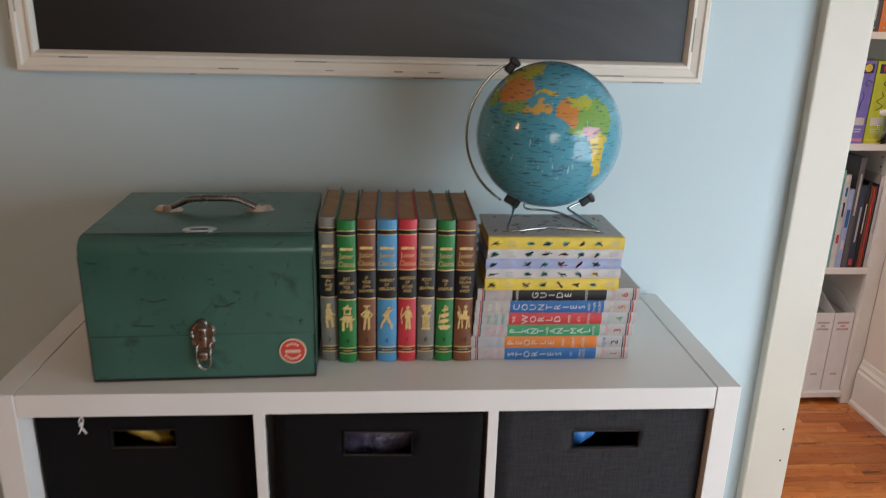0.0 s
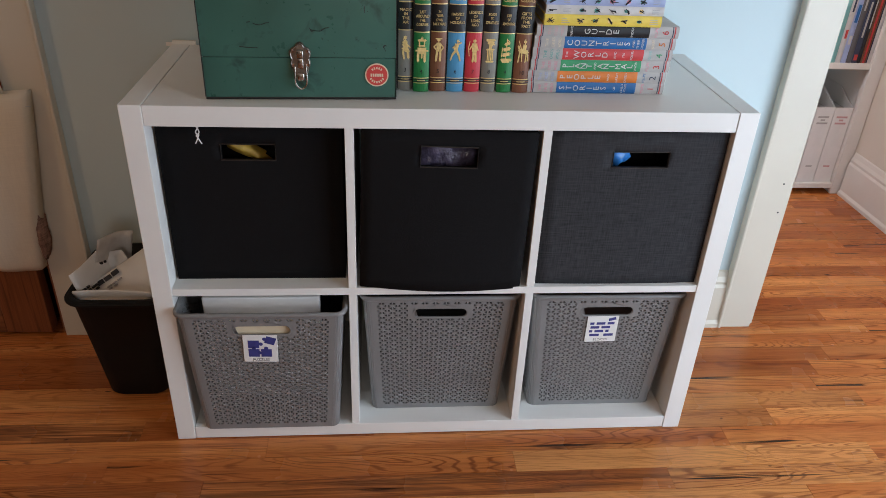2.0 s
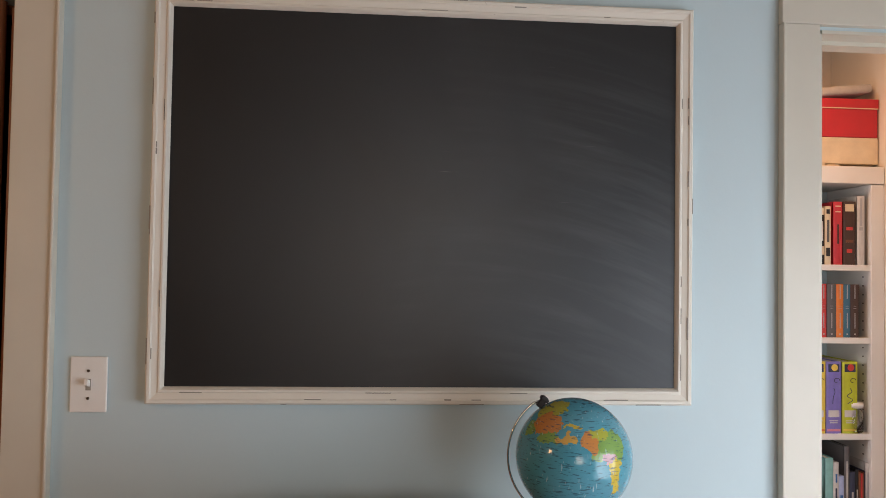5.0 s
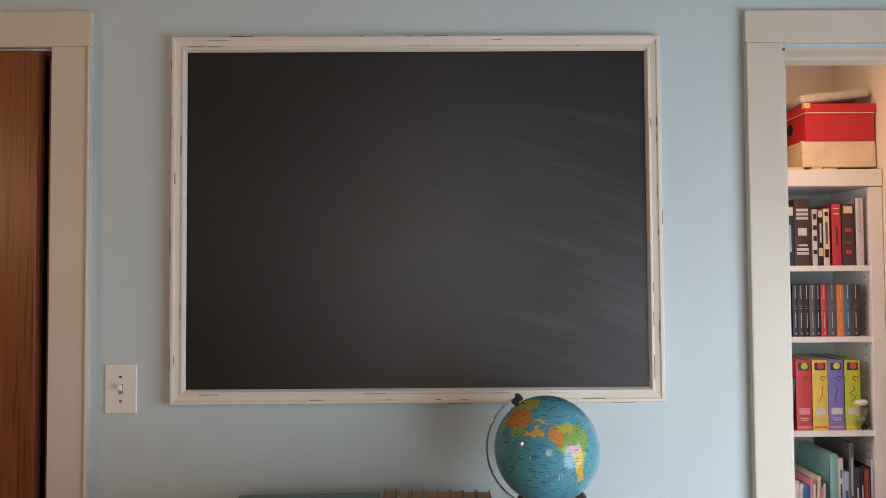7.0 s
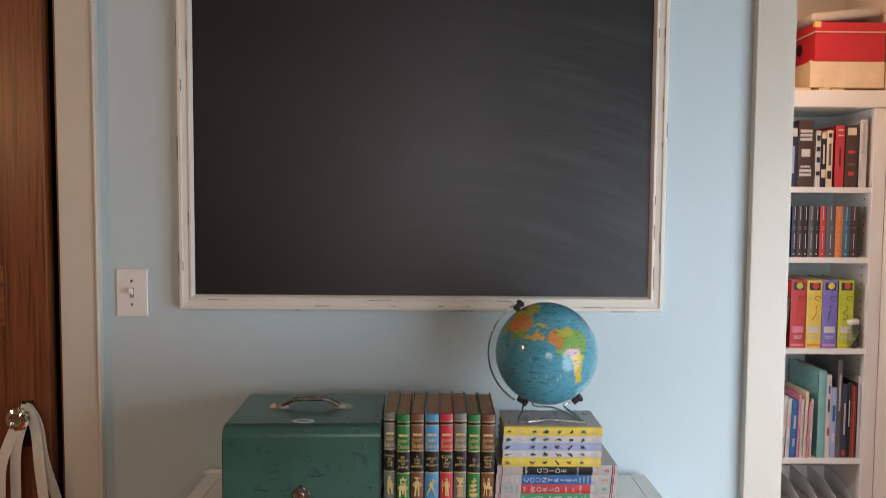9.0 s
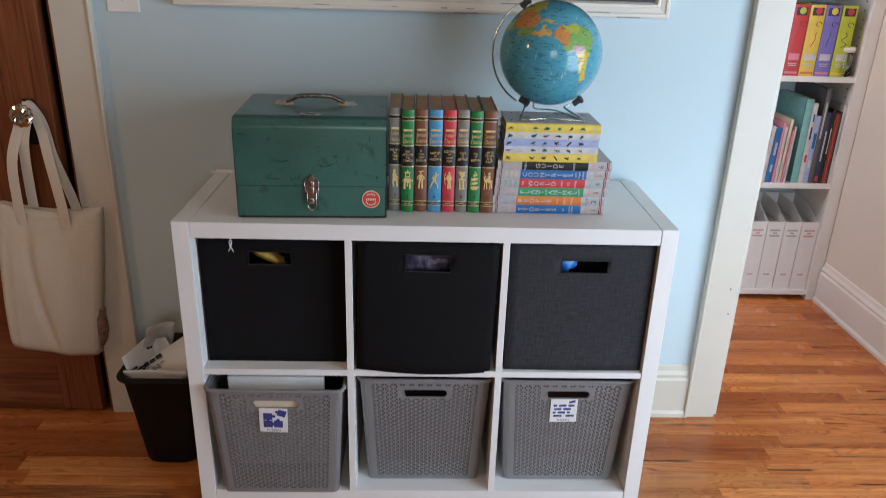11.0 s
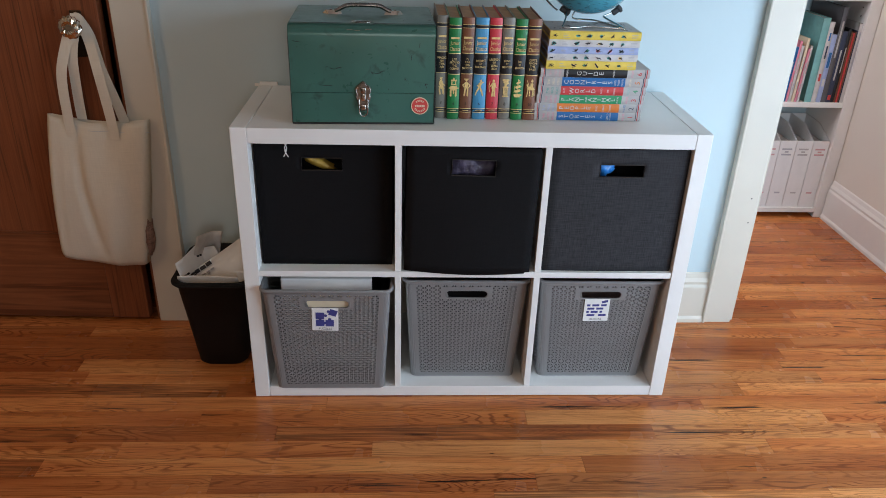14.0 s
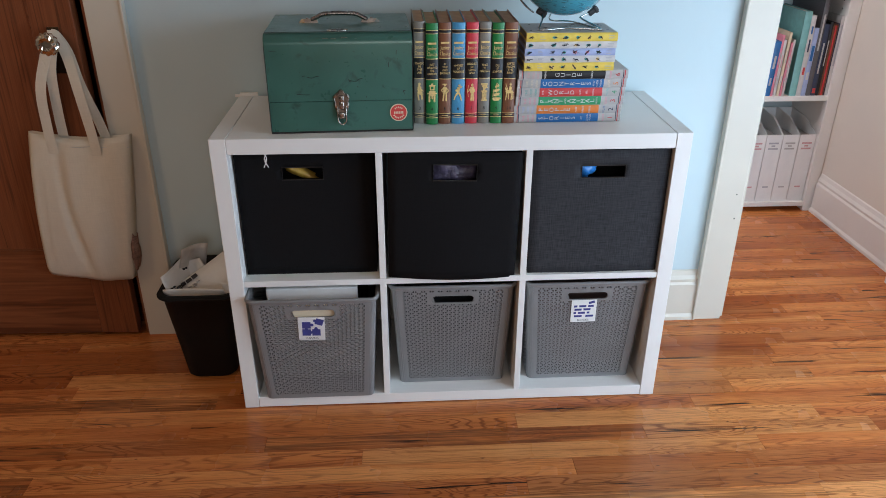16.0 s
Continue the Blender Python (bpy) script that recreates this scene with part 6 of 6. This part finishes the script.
for zz in [0.62 + 0.032 * i for i in range(36)]:
    part("peg_hole", moved(bm_disc(0.003, 0.001, 8), Matrix.Translation((IX - 0.0006, BY0 + 0.05, zz)) @ Matrix.Rotation(radians(90), 4, "Y")), DARK, case)


def shelf_x(x):
    return 0.613 + (x - 0.59) * 0.93


def shelf_book(x, w, h, d, zt, mat, label, lean=0.0, bars=(), y=None, group="books on the bookcase", pages=True):
    """A book standing on a bookcase shelf, its spine to the room; bars: (height, half width, length, material)."""
    x, w, h = shelf_x(x), w * 0.93, h * (0.95 if zt > 0.6 else 1.12)
    th = root("book", Matrix.Translation((x, (BY0 + 0.012) if y is None else y, zt)) @ Matrix.Rotation(radians(lean), 4, "Y"), label, "book", group)
    part("cover", merged(bm_box(0, 0.0022, 0.002, d, 0, h), bm_box(w - 0.0022, w, 0.002, d, 0, h)), mat, th)
    part("spine", moved(bm_spine(w, 0, h, 0.0, 0.002, 5), Matrix.Translation((w / 2, 0, 0))), mat, th)
    if pages:
        part("page_block", bm_box(0.0024, w - 0.0024, 0.006, d - 0.004, 0.003, h - 0.004), PAGES, th)
    for zc, hw, L, m in bars:
        part("print", bm_box(w / 2 - hw, w / 2 + hw, -0.0028, -0.0016, zc - L / 2, zc + L / 2), m, th)
    return th


# shelf under the ledge
zt = SH[3]
for x, w, h, mat, col, bars in (
        (1.700, 0.040, 0.225, B_SLATE, "grey", ()), (1.742, 0.034, 0.235, B_NAVY, "navy", ()), (1.778, 0.050, 0.23, B_DARKBROWN, "dark brown", ()), (1.830, 0.036, 0.22, B_TEALDARK, "dark teal", ()), (1.868, 0.032, 0.235, B_SLATE, "grey", ()), (1.902, 0.030, 0.23, B_CRIMSON, "red", ()),
        (1.936, 0.018, 0.225, B_CRIMSON, "red", ()),
        (1.956, 0.034, 0.232, B_NAVY, "navy", [(0.20, 0.012, 0.03, B_OFFWHITE), (0.10, 0.004, 0.10, B_LAVENDER)]),
        (1.992, 0.060, 0.258, B_DARKBROWN, "dark brown", [(0.205, 0.022, 0.010, B_OFFWHITE), (0.190, 0.022, 0.010, B_OFFWHITE), (0.175, 0.022, 0.010, B_OFFWHITE), (0.125, 0.016, 0.028, B_OFFWHITE), (0.075, 0.018, 0.006, B_OFFWHITE), (0.06, 0.022, 0.010, B_OFFWHITE), (0.045, 0.022, 0.010, B_OFFWHITE)]),
        (2.062, 0.020, 0.218, B_OFFWHITE, "cream", [(0.18, 0.006, 0.02, INK), (0.14, 0.007, 0.016, INK), (0.10, 0.006, 0.02, INK), (0.05, 0.007, 0.016, INK)]),
        (2.084, 0.020, 0.214, B_BLACK, "black", [(0.19, 0.008, 0.024, CREAMCARD), (0.12, 0.003, 0.07, B_OFFWHITE), (0.05, 0.008, 0.030, CREAMCARD)]),
        (2.106, 0.024, 0.220, CREAMCARD, "cream", [(0.19, 0.006, 0.016, INK), (0.12, 0.004, 0.08, B_SLATE), (0.045, 0.007, 0.03, INK)]),
        (2.140, 0.036, 0.238, B_RED, "red", [(0.21, 0.010, 0.004, CREAMCARD), (0.19, 0.010, 0.004, CREAMCARD), (0.11, 0.003, 0.07, B_DARKBROWN)]),
        (2.180, 0.048, 0.240, B_DARKBROWN, "dark patterned", [(0.205, 0.016, 0.026, CREAMCARD), (0.13, 0.012, 0.012, REDPRINT), (0.085, 0.014, 0.010, B_BROWN), (0.05, 0.010, 0.014, REDPRINT)]),
        (2.236, 0.030, 0.262, B_OFFWHITE, "white", [(0.19, 0.004, 0.10, GREYPRINT), (0.13, 0.006, 0.012, GREYPRINT)])):
    shelf_book(x, w, h, 0.17, zt, mat, f"{col} hardback standing on the upper shelf", 0, bars)
# the matching slim set
zt = SH[2]
SLIM = [(1.690 + 0.0215 * i, 0.0205, m) for i, m in enumerate((B_DARKBROWN, B_NAVY, B_BLACK, B_DARKBROWN, B_BLACK, B_SLATE, B_DARKBROWN, B_BLACK))]
SLIM += [(1.872, 0.026, B_TEALDARK), (1.903, 0.0195, B_NAVY), (1.9235, 0.0205, B_DARKBROWN), (1.945, 0.0195, B_BLACK), (1.965, 0.0210, B_SLATE), (1.987, 0.0195, B_BLACK), (2.0075, 0.0215, B_CRIMSON), (2.0310, 0.0340, B_SLATE), (2.0660, 0.0260, B_ORANGE), (2.0930, 0.0250, B_TEALDARK), (2.1190, 0.0310, B_DARKBROWN)]
for x, w, mat in SLIM:
    shelf_book(0.59 + (x - 0.613) / 0.93, w / 0.93, 0.200, 0.14, zt, mat, "slim dark cloth hardback from a matching set", 0, [(0.163, 0.0013, 0.05, GREYPRINT), (0.112, 0.005, 0.0012, GREYPRINT), (0.104, 0.005, 0.0012, GREYPRINT), (0.06, 0.0013, 0.055, GREYPRINT), (0.012, 0.0025, 0.005, B_SILVER)], group="matching slim volumes")
# the thick bright boxes and jar
zt = SH[1]
shelf_book(1.80, 0.050, 0.25, 0.20, zt, B_ORANGE, "orange thick volume on the middle shelf")
shelf_book(1.856, 0.045, 0.24, 0.20, zt, B_PURPLE, "purple thick volume on the middle shelf")
shelf_book(1.915, 0.022, 0.22, 0.17, zt, B_DARKBROWN, "dark hardback leaning on the middle shelf", 4)
shelf_book(1.945, 0.020, 0.20, 0.17, zt, B_SLATE, "dark grey hardback leaning on the middle shelf", 5)
for x, mat, col, sun_c, foot in ((1.984, B_CRIMSON, "red", B_LIME, PINK), (2.048, B_YELLOW, "yellow", REDPRINT, B_ORANGE), (2.111, B_PURPLE, "purple", B_YELLOW, PINK), (2.176, B_LIME, "lime green", REDPRINT, B_YELLOW)):
    th = shelf_book(x, 0.061, 0.268, 0.235, zt, mat, f"thick {col} boxed workbook with a small sun emblem", 0, [(0.232, 0.020, 0.028, B_NAVY), (0.070, 0.020, 0.024, PINK if col == "red" else B_OFFWHITE), (0.045, 0.016, 0.003, B_OFFWHITE), (0.038, 0.014, 0.003, B_OFFWHITE), (0.012, 0.024, 0.008, foot)], group="bright boxed workbooks")
    part("emblem", moved(bm_disc(0.012, 0.001, 20), Matrix.Translation((0.0305, -0.0032, 0.234)) @ FRONT), sun_c, th)
    rng = random.Random(int(x * 1000))
    part("doodle", bm_tube(curve_points([(0.014 + rng.uniform(0, 0.030), -0.0024, 0.105 + 0.014 * i) for i in range(5)], 5), 0.0011, 6), REDPRINT if col in ("red", "yellow") else B_NAVY, th)
    part("doodle", moved(bm_tube([(0.010 * math.cos(a * 0.6), 0, 0.008 * math.sin(a * 0.6)) for a in range(9)], 0.001, 6), Matrix.Translation((0.040, -0.0024, 0.188))), INK, th)
jar = root("glass_jar", Matrix.Translation((2.142, BY0 + 0.045, zt)), "small glass jar with a white lid and pale bits inside", "jar")
bm = bmesh.new()
prof = [(0.0, 0.0), (0.036, 0.0), (0.040, 0.005), (0.040, 0.072), (0.034, 0.082), (0.034, 0.090), (0.031, 0.090), (0.031, 0.080), (0.037, 0.070), (0.037, 0.006), (0.0, 0.005)]
rings = []
for r, zz in prof:
    rings.append([bm.verts.new((r * math.cos(2 * math.pi * k / 28), r * math.sin(2 * math.pi * k / 28), zz)) for k in range(28)] if r else [bm.verts.new((0, 0, zz))])
for A, B in zip(rings, rings[1:]):
    for k in range(28):
        j = (k + 1) % 28
        if len(A) == 1:
            bm.faces.new((A[0], B[j], B[k]))
        elif len(B) == 1:
            bm.faces.new((A[k], A[j], B[0]))
        else:
            bm.faces.new((A[k], A[j], B[j], B[k]))
bmesh.ops.recalc_face_normals(bm, faces=bm.faces[:])
part("glass", bm, glass_material("jar_glass", (0.95, 0.97, 0.96)), jar, "", True)
part("lid", moved(bm_disc(0.0405, 0.019, 32, 0.003), Matrix.Translation((0, 0, 0.0985))), PLASTIC_WHITE, jar, "white screw lid", True)
_rng = random.Random(4)
for i in range(16):
    part("pebble", moved(bm_box(-0.010, 0.010, -0.008, 0.008, -0.005, 0.005, 0.004, 2), Matrix.Translation((_rng.uniform(-0.020, 0.020), _rng.uniform(-0.020, 0.020), 0.013 + 0.0028 * i)) @ Euler((_rng.uniform(0, 3), _rng.uniform(0, 3), 0)).to_matrix().to_4x4()), (B_OFFWHITE, GREYPRINT, PAPER)[i % 3], jar)
# shelf of mixed picture books
zt = SH[0]
rng = random.Random(21)
mixed = [(1.74, 0.012, 0.20, B_CRIMSON, "red"), (1.756, 0.016, 0.22, B_OFFWHITE, "white"), (1.776, 0.020, 0.21, B_DBLUE, "blue"), (1.80, 0.014, 0.23, B_KELLY, "green"), (1.818, 0.02, 0.2, B_OFFWHITE, "white"), (1.842, 0.022, 0.2, B_YELLOW, "yellow"), (1.868, 0.016, 0.21, B_OFFWHITE, "white"), (1.888, 0.016, 0.20, B_OFFWHITE, "white"), (1.906, 0.026, 0.195, B_DBLUE, "blue"), (1.934, 0.010, 0.215, PINK, "pink"), (1.946, 0.012, 0.20, B_OFFWHITE, "white"), (1.960, 0.012, 0.225, CREAMCARD, "tan"), (1.974, 0.010, 0.19, PINK, "pink"), (1.986, 0.009, 0.20, B_OFFWHITE, "white")]
for x, w, h, mat, col in mixed:
    shelf_book(x + 0.092, w, h, 0.20, zt, mat, f"thin {col} picture book on the lower shelf", rng.uniform(1, 3), [(h * 0.7, w * 0.16, 0.05, PINKPRINT if col == "white" else B_SILVER), (h * 0.3, w * 0.14, 0.03, GREYPRINT)])
LOWER = [
    (2.026, 0.029, 0.331, 0.235, B_TEAL, "tall pale teal picture book on the lower shelf", ()),
    (2.056, 0.019, 0.316, 0.22, B_OFFWHITE, "white hardback on the lower shelf", [(0.20, 0.003, 0.05, B_NAVY), (0.10, 0.004, 0.03, REDPRINT), (0.26, 0.003, 0.03, B_DBLUE)]),
    (2.076, 0.019, 0.268, 0.20, B_LAVENDER, "pale blue patterned book on the lower shelf", [(0.17, 0.005, 0.06, B_DBLUE), (0.08, 0.005, 0.03, B_OFFWHITE)]),
    (2.096, 0.019, 0.372, 0.25, B_SLATE, "tall charcoal book on the lower shelf", [(0.25, 0.003, 0.14, B_SILVER)]),
    (2.116, 0.020, 0.282, 0.21, B_NAVY, "navy hardback on the lower shelf", [(0.15, 0.003, 0.12, B_SILVER), (0.02, 0.006, 0.02, REDPRINT)]),
    (2.137, 0.012, 0.290, 0.20, B_BLACK, "black thin hardback on the lower shelf", [(0.17, 0.002, 0.10, B_SILVER)]),
    (2.150, 0.007, 0.280, 0.20, B_BROWN, "red-brown thin volume on the lower shelf", ()),
    (2.1576, 0.007, 0.276, 0.20, B_CRIMSON, "red-brown thin volume on the lower shelf", ()),
    (2.1652, 0.005, 0.280, 0.20, B_BROWN, "red-brown thin volume on the lower shelf", ()),
    (2.1708, 0.004, 0.285, 0.20, B_NAVY, "navy thin booklet on the lower shelf", ()),
]
for x, w, h, d, mat, label, bars in LOWER:
    shelf_book(0.59 + (x - 0.613) / 0.93, w / 0.93, h / 1.12, d, zt, mat, label, 0, bars, pages=w > 0.006)
shelf_book(0.59 + (2.1752 - 0.613) / 0.93, 0.0165 / 0.93, 0.312 / 1.12, 0.21, zt, B_OFFWHITE, "white ring binder on the lower shelf", 0, [(0.20, 0.003, 0.16, GREYPRINT)])
# white magazine files at the bottom
for i in range(8):
    x = shelf_x(1.672 + 0.0765 * i)
    th = root("magazine_file", Matrix.Translation((x, BY0 + 0.016, 0.042)), "white cardboard magazine file holding papers", "magazine file", "magazine files on the bottom shelf")
    w, h, d = 0.069, 0.300, 0.235
    part("front", bm_box(0, w, 0, 0.003, 0, h * 0.995, 0.0008), PAPER, th)
    bmv = bmesh.new()
    side = [(0.003, 0), (d, 0), (d, 0.352), (0.11, 0.345), (0.003, h * 0.99)]
    for x0, x1 in ((0, 0.002), (w - 0.002, w)):
        A = [bmv.verts.new((x0, y, zz)) for y, zz in side]
        B = [bmv.verts.new((x1, y, zz)) for y, zz in side]
        bmv.faces.new(A[::-1])
        bmv.faces.new(B)
        for k in range(5):
            bmv.faces.new((A[k], A[(k + 1) % 5], B[(k + 1) % 5], B[k]))
    bmesh.ops.recalc_face_normals(bmv, faces=bmv.faces[:])
    part("side", bmv, PAPER, th)
    part("back", bm_box(0.002, w - 0.002, d - 0.002, d, 0, 0.352), PAPER, th)
    part("contents", bm_box(0.006, w - 0.008, 0.012, d - 0.006, 0.002, 0.285), B_SILVER, th)
    ink = (GREYPRINT, PINKPRINT, GREYPRINT, PINKPRINT, PINKPRINT, GREYPRINT, B_SILVER, PINKPRINT)[i]
    for zz, hw in ((0.262, 0.021), (0.250, 0.008), (0.238, 0.021), (0.066, 0.012)):
        part("print", bm_box(w / 2 - hw, w / 2 + hw, -0.0008, 0.0004, zz - 0.0035, zz + 0.0035), ink, th)

# things stored over the ledge
LZ = 1.880
RED = plain("red_storage_card", (0.50, 0.022, 0.035), 0.5, var=0.08)
slats = root("wooden_slat", Matrix.Identity(4), "thin bare wooden slats lying on the ledge", "slat")
for x0, x1, y in ((1.87, 1.96, 1.27), (1.99, 2.03, 1.27), (2.04, 2.09, 1.28)):
    part("slat", bm_box(x0, x1, y, y + 0.03, LZ, LZ + 0.012, 0.001), CREAMCARD, slats)
wb = root("storage_box", Matrix.Translation((1.957, 1.275, LZ + 0.013)), "flattened white cardboard box under the red box", "box")
part("body", bm_box(0, 0.276, 0, 0.235, 0, 0.096, 0.003), CREAMCARD, wb)
part("flap", moved(bm_box(0, 0.045, -0.004, 0, 0.0, 0.10, 0.001), Matrix.Translation((0.0, -0.002, 0)) @ Matrix.Rotation(radians(-8), 4, "X")), CREAMCARD, wb)
rb = root("storage_box", Matrix.Translation((1.972, 1.272, LZ + 0.110)), "red cardboard storage box with metal corners and a lid", "box")
part("body", bm_box(0, 0.258, 0.002, 0.24, 0, 0.112, 0.002), RED, rb)
part("lid", bm_box(-0.003, 0.261, -0.001, 0.243, 0.105, 0.140, 0.002), RED, rb)
part("lid_edge", bm_box(-0.0035, 0.2615, -0.0022, 0.2432, 0.1035, 0.1065), CREAMCARD, rb)
part("metal_corner", bm_box(-0.005, 0.018, -0.003, 0.016, 0.122, 0.142, 0.001), GOLD, rb, "brass corner")
part("finger_hole", moved(bm_disc(0.022, 0.002, 24), Matrix.Translation((-0.0012, 0.12, 0.062)) @ Matrix.Rotation(radians(90), 4, "Y")), DARK, rb)
cl = solid("folded_cloth", moved(bm_box(0, 0.26, 0, 0.2, 0, 0.034, 0.012, 3), Matrix.Translation((1.962, 1.28, LZ + 0.2515)) @ Matrix.Rotation(radians(-6), 4, "Y")), B_SILVER, "folded grey cloth bag on the red box", "cloth", "", True)
cl["kind"] = "thing"
wk = root("wicker_basket", Matrix.Translation((1.835, 1.40, LZ)), "tall woven wicker basket on the ledge", "basket")
WICK = plain("brown_wicker", (0.34, 0.21, 0.11), 0.6, var=0.3, scale=60)
for i in range(26):
    r = 0.075 + 0.010 * i / 25
    part("strand", bm_tube([((r + 0.002 * (-1) ** (k + i)) * math.cos(2 * math.pi * k / 24), (r + 0.002 * (-1) ** (k + i)) * math.sin(2 * math.pi * k / 24), 0.006 + i * 0.0115) for k in range(24)], 0.0055, 6, True), WICK, wk)
part("liner", moved(bm_disc(0.072, 0.296, 28), Matrix.Translation((0, 0, 0.15))), CREAMCARD, wk)
bl = root("blue_box", Matrix.Translation((1.855, 1.39, LZ + 0.298)), "small bright blue plastic box on the wicker basket", "box")
part("body", bm_box(-0.08, 0.07, -0.05, 0.05, 0, 0.028, 0.003), BLUEPLASTIC, bl)
part("lid", bm_box(-0.083, 0.073, -0.053, 0.053, 0.029, 0.058, 0.003), BLUEPLASTIC, bl)

# hall ceiling lamp
lamp = root("ceiling_lamp", Matrix.Translation((1.75, 0.95, CEIL)), "round white hall ceiling lamp giving warm light", "ceiling lamp")
part("base", moved(bm_disc(0.15, 0.03, 32, 0.004), Matrix.Translation((0, 0, -0.015))), WHITE_TRIM, lamp)
part("bulb_ring", moved(bm_disc(0.12, 0.03, 32, 0.01), Matrix.Translation((0, 0, -0.046))), PLASTIC_WHITE, lamp)

# unseen fixture made up to carry the warm fill
added_wall_lamp = root("added_wall_lamp", Matrix.Translation((-1.75, -1.10, 1.88)), "unseen brass wall lamp added for the warm fill light", "wall lamp")
part("base", moved(bm_disc(0.055, 0.016, 32, 0.004), Matrix.Translation((0.008, 0, 0)) @ Matrix.Rotation(radians(90), 4, "Y")), BLACKMETAL, added_wall_lamp)
part("arm", bm_tube([(0.014, 0, 0), (0.05, 0, -0.01), (0.075, 0, 0.02)], 0.006, 10), BLACKMETAL, added_wall_lamp)
part("cup", moved(bm_disc(0.03, 0.02, 24, 0.004), Matrix.Translation((0.075, 0, 0.028))), BLACKMETAL, added_wall_lamp)

# nail holes in the doorway casing
for x, zz in ((1.455, 0.44), (1.461, 0.36)):
    solid("trim_nail_hole", moved(bm_disc(0.0022, 0.0012, 10), Matrix.Translation((x, WY - 0.0203, zz)) @ FRONT), DARK, "small dark nail hole in the ivory casing", "nail hole")

# ---- strip floor ----
floor = root("floor", Matrix.Identity(4), "varnished reddish oak strip floor with dark streaks", "floor", "", "structure")
part("subfloor", bm_box(-1.85, 2.65, -3.7, 1.69, -0.08, -0.012), DARK, floor)
PITCH = 0.0592
LENS = (0.46, 0.62, 0.78, 0.94, 1.12, 1.34)


def bm_plank(L):
    bm = bm_box(0, L - 0.0006, 0, PITCH - 0.0007, -0.012, 0)
    return bm


PLANKS = [mesh_of("plank", bm_plank(1.0), m) for m in (FLOORWOOD, FLOORHEART, FLOORPALE)]
JOINTS = {-7: (0.62, 1.425), -6: (-0.043, 0.726), -5: (-0.455, 0.852), -4: (0.33, 1.349), -3: (0.083, 1.063), -2: (-0.123, 0.734, 1.555), -1: (-0.9, 0.2, 1.233), 0: (-0.078, 0.43), 1: (0.9, 1.63), 2: (-0.518, 0.6)}
HEARTS = {(-3, 1.063), (-7, 1.425), (0, -0.078), (-5, -0.455)}     # strips of dark heartwood, by row and end
PALES = {(-6, 0.726), (-4, 0.33), (-3, 1.063), (-2, 0.734), (1, 0.9), (-7, 1.425), (0, 0.43)}     # strips of pale sapwood, by row and start
rng = random.Random(11)
far_v, far_f = [], []
for row in range(-61, 30):
    y = row * PITCH
    ends = list(JOINTS.get(row, (rng.uniform(0.0, 1.0),)))
    while ends[-1] < 3.0:
        ends.append(ends[-1] + rng.choice(LENS))
    while ends[0] > -1.8:
        ends.insert(0, ends[0] - rng.choice(LENS))
    for x, x1 in zip(ends, ends[1:]):
        if x > 2.4 or x1 < -1.8:
            continue
        if -10 <= row <= 23:
            kind = 2 if (row, x) in PALES else 1 if (row, x1) in HEARTS or rng.random() < 0.04 else 0
            ob = new("plank", PLANKS[kind])
            xa, xb = max(x, -1.85), min(x1, 2.45)
            ob.location = (xa, y, rng.uniform(-0.0004, 0.0))
            ob.scale = (xb - xa, 1, 1)
            ob.parent = floor
        elif row < -10:
            b = len(far_v)
            x, L = max(x, -1.85), min(x1, 2.45) - max(x, -1.85) - 0.0006
            for zz in (-0.012, -0.0002):
                far_v += [(x, y, zz), (x + L, y, zz), (x + L, y + PITCH - 0.0008, zz), (x, y + PITCH - 0.0008, zz)]
            far_f += [(b + 4, b + 5, b + 6, b + 7), (b, b + 1, b + 5, b + 4), (b + 1, b + 2, b + 6, b + 5), (b + 2, b + 3, b + 7, b + 6), (b + 3, b, b + 4, b + 7)]
me = bpy.data.meshes.new("far_planks")
me.from_pydata(far_v, [], far_f)
me.materials.append(FLOORWOOD)
ob = new("far_planks", me)
ob.parent = floor
ob["kind"] = "stuff"
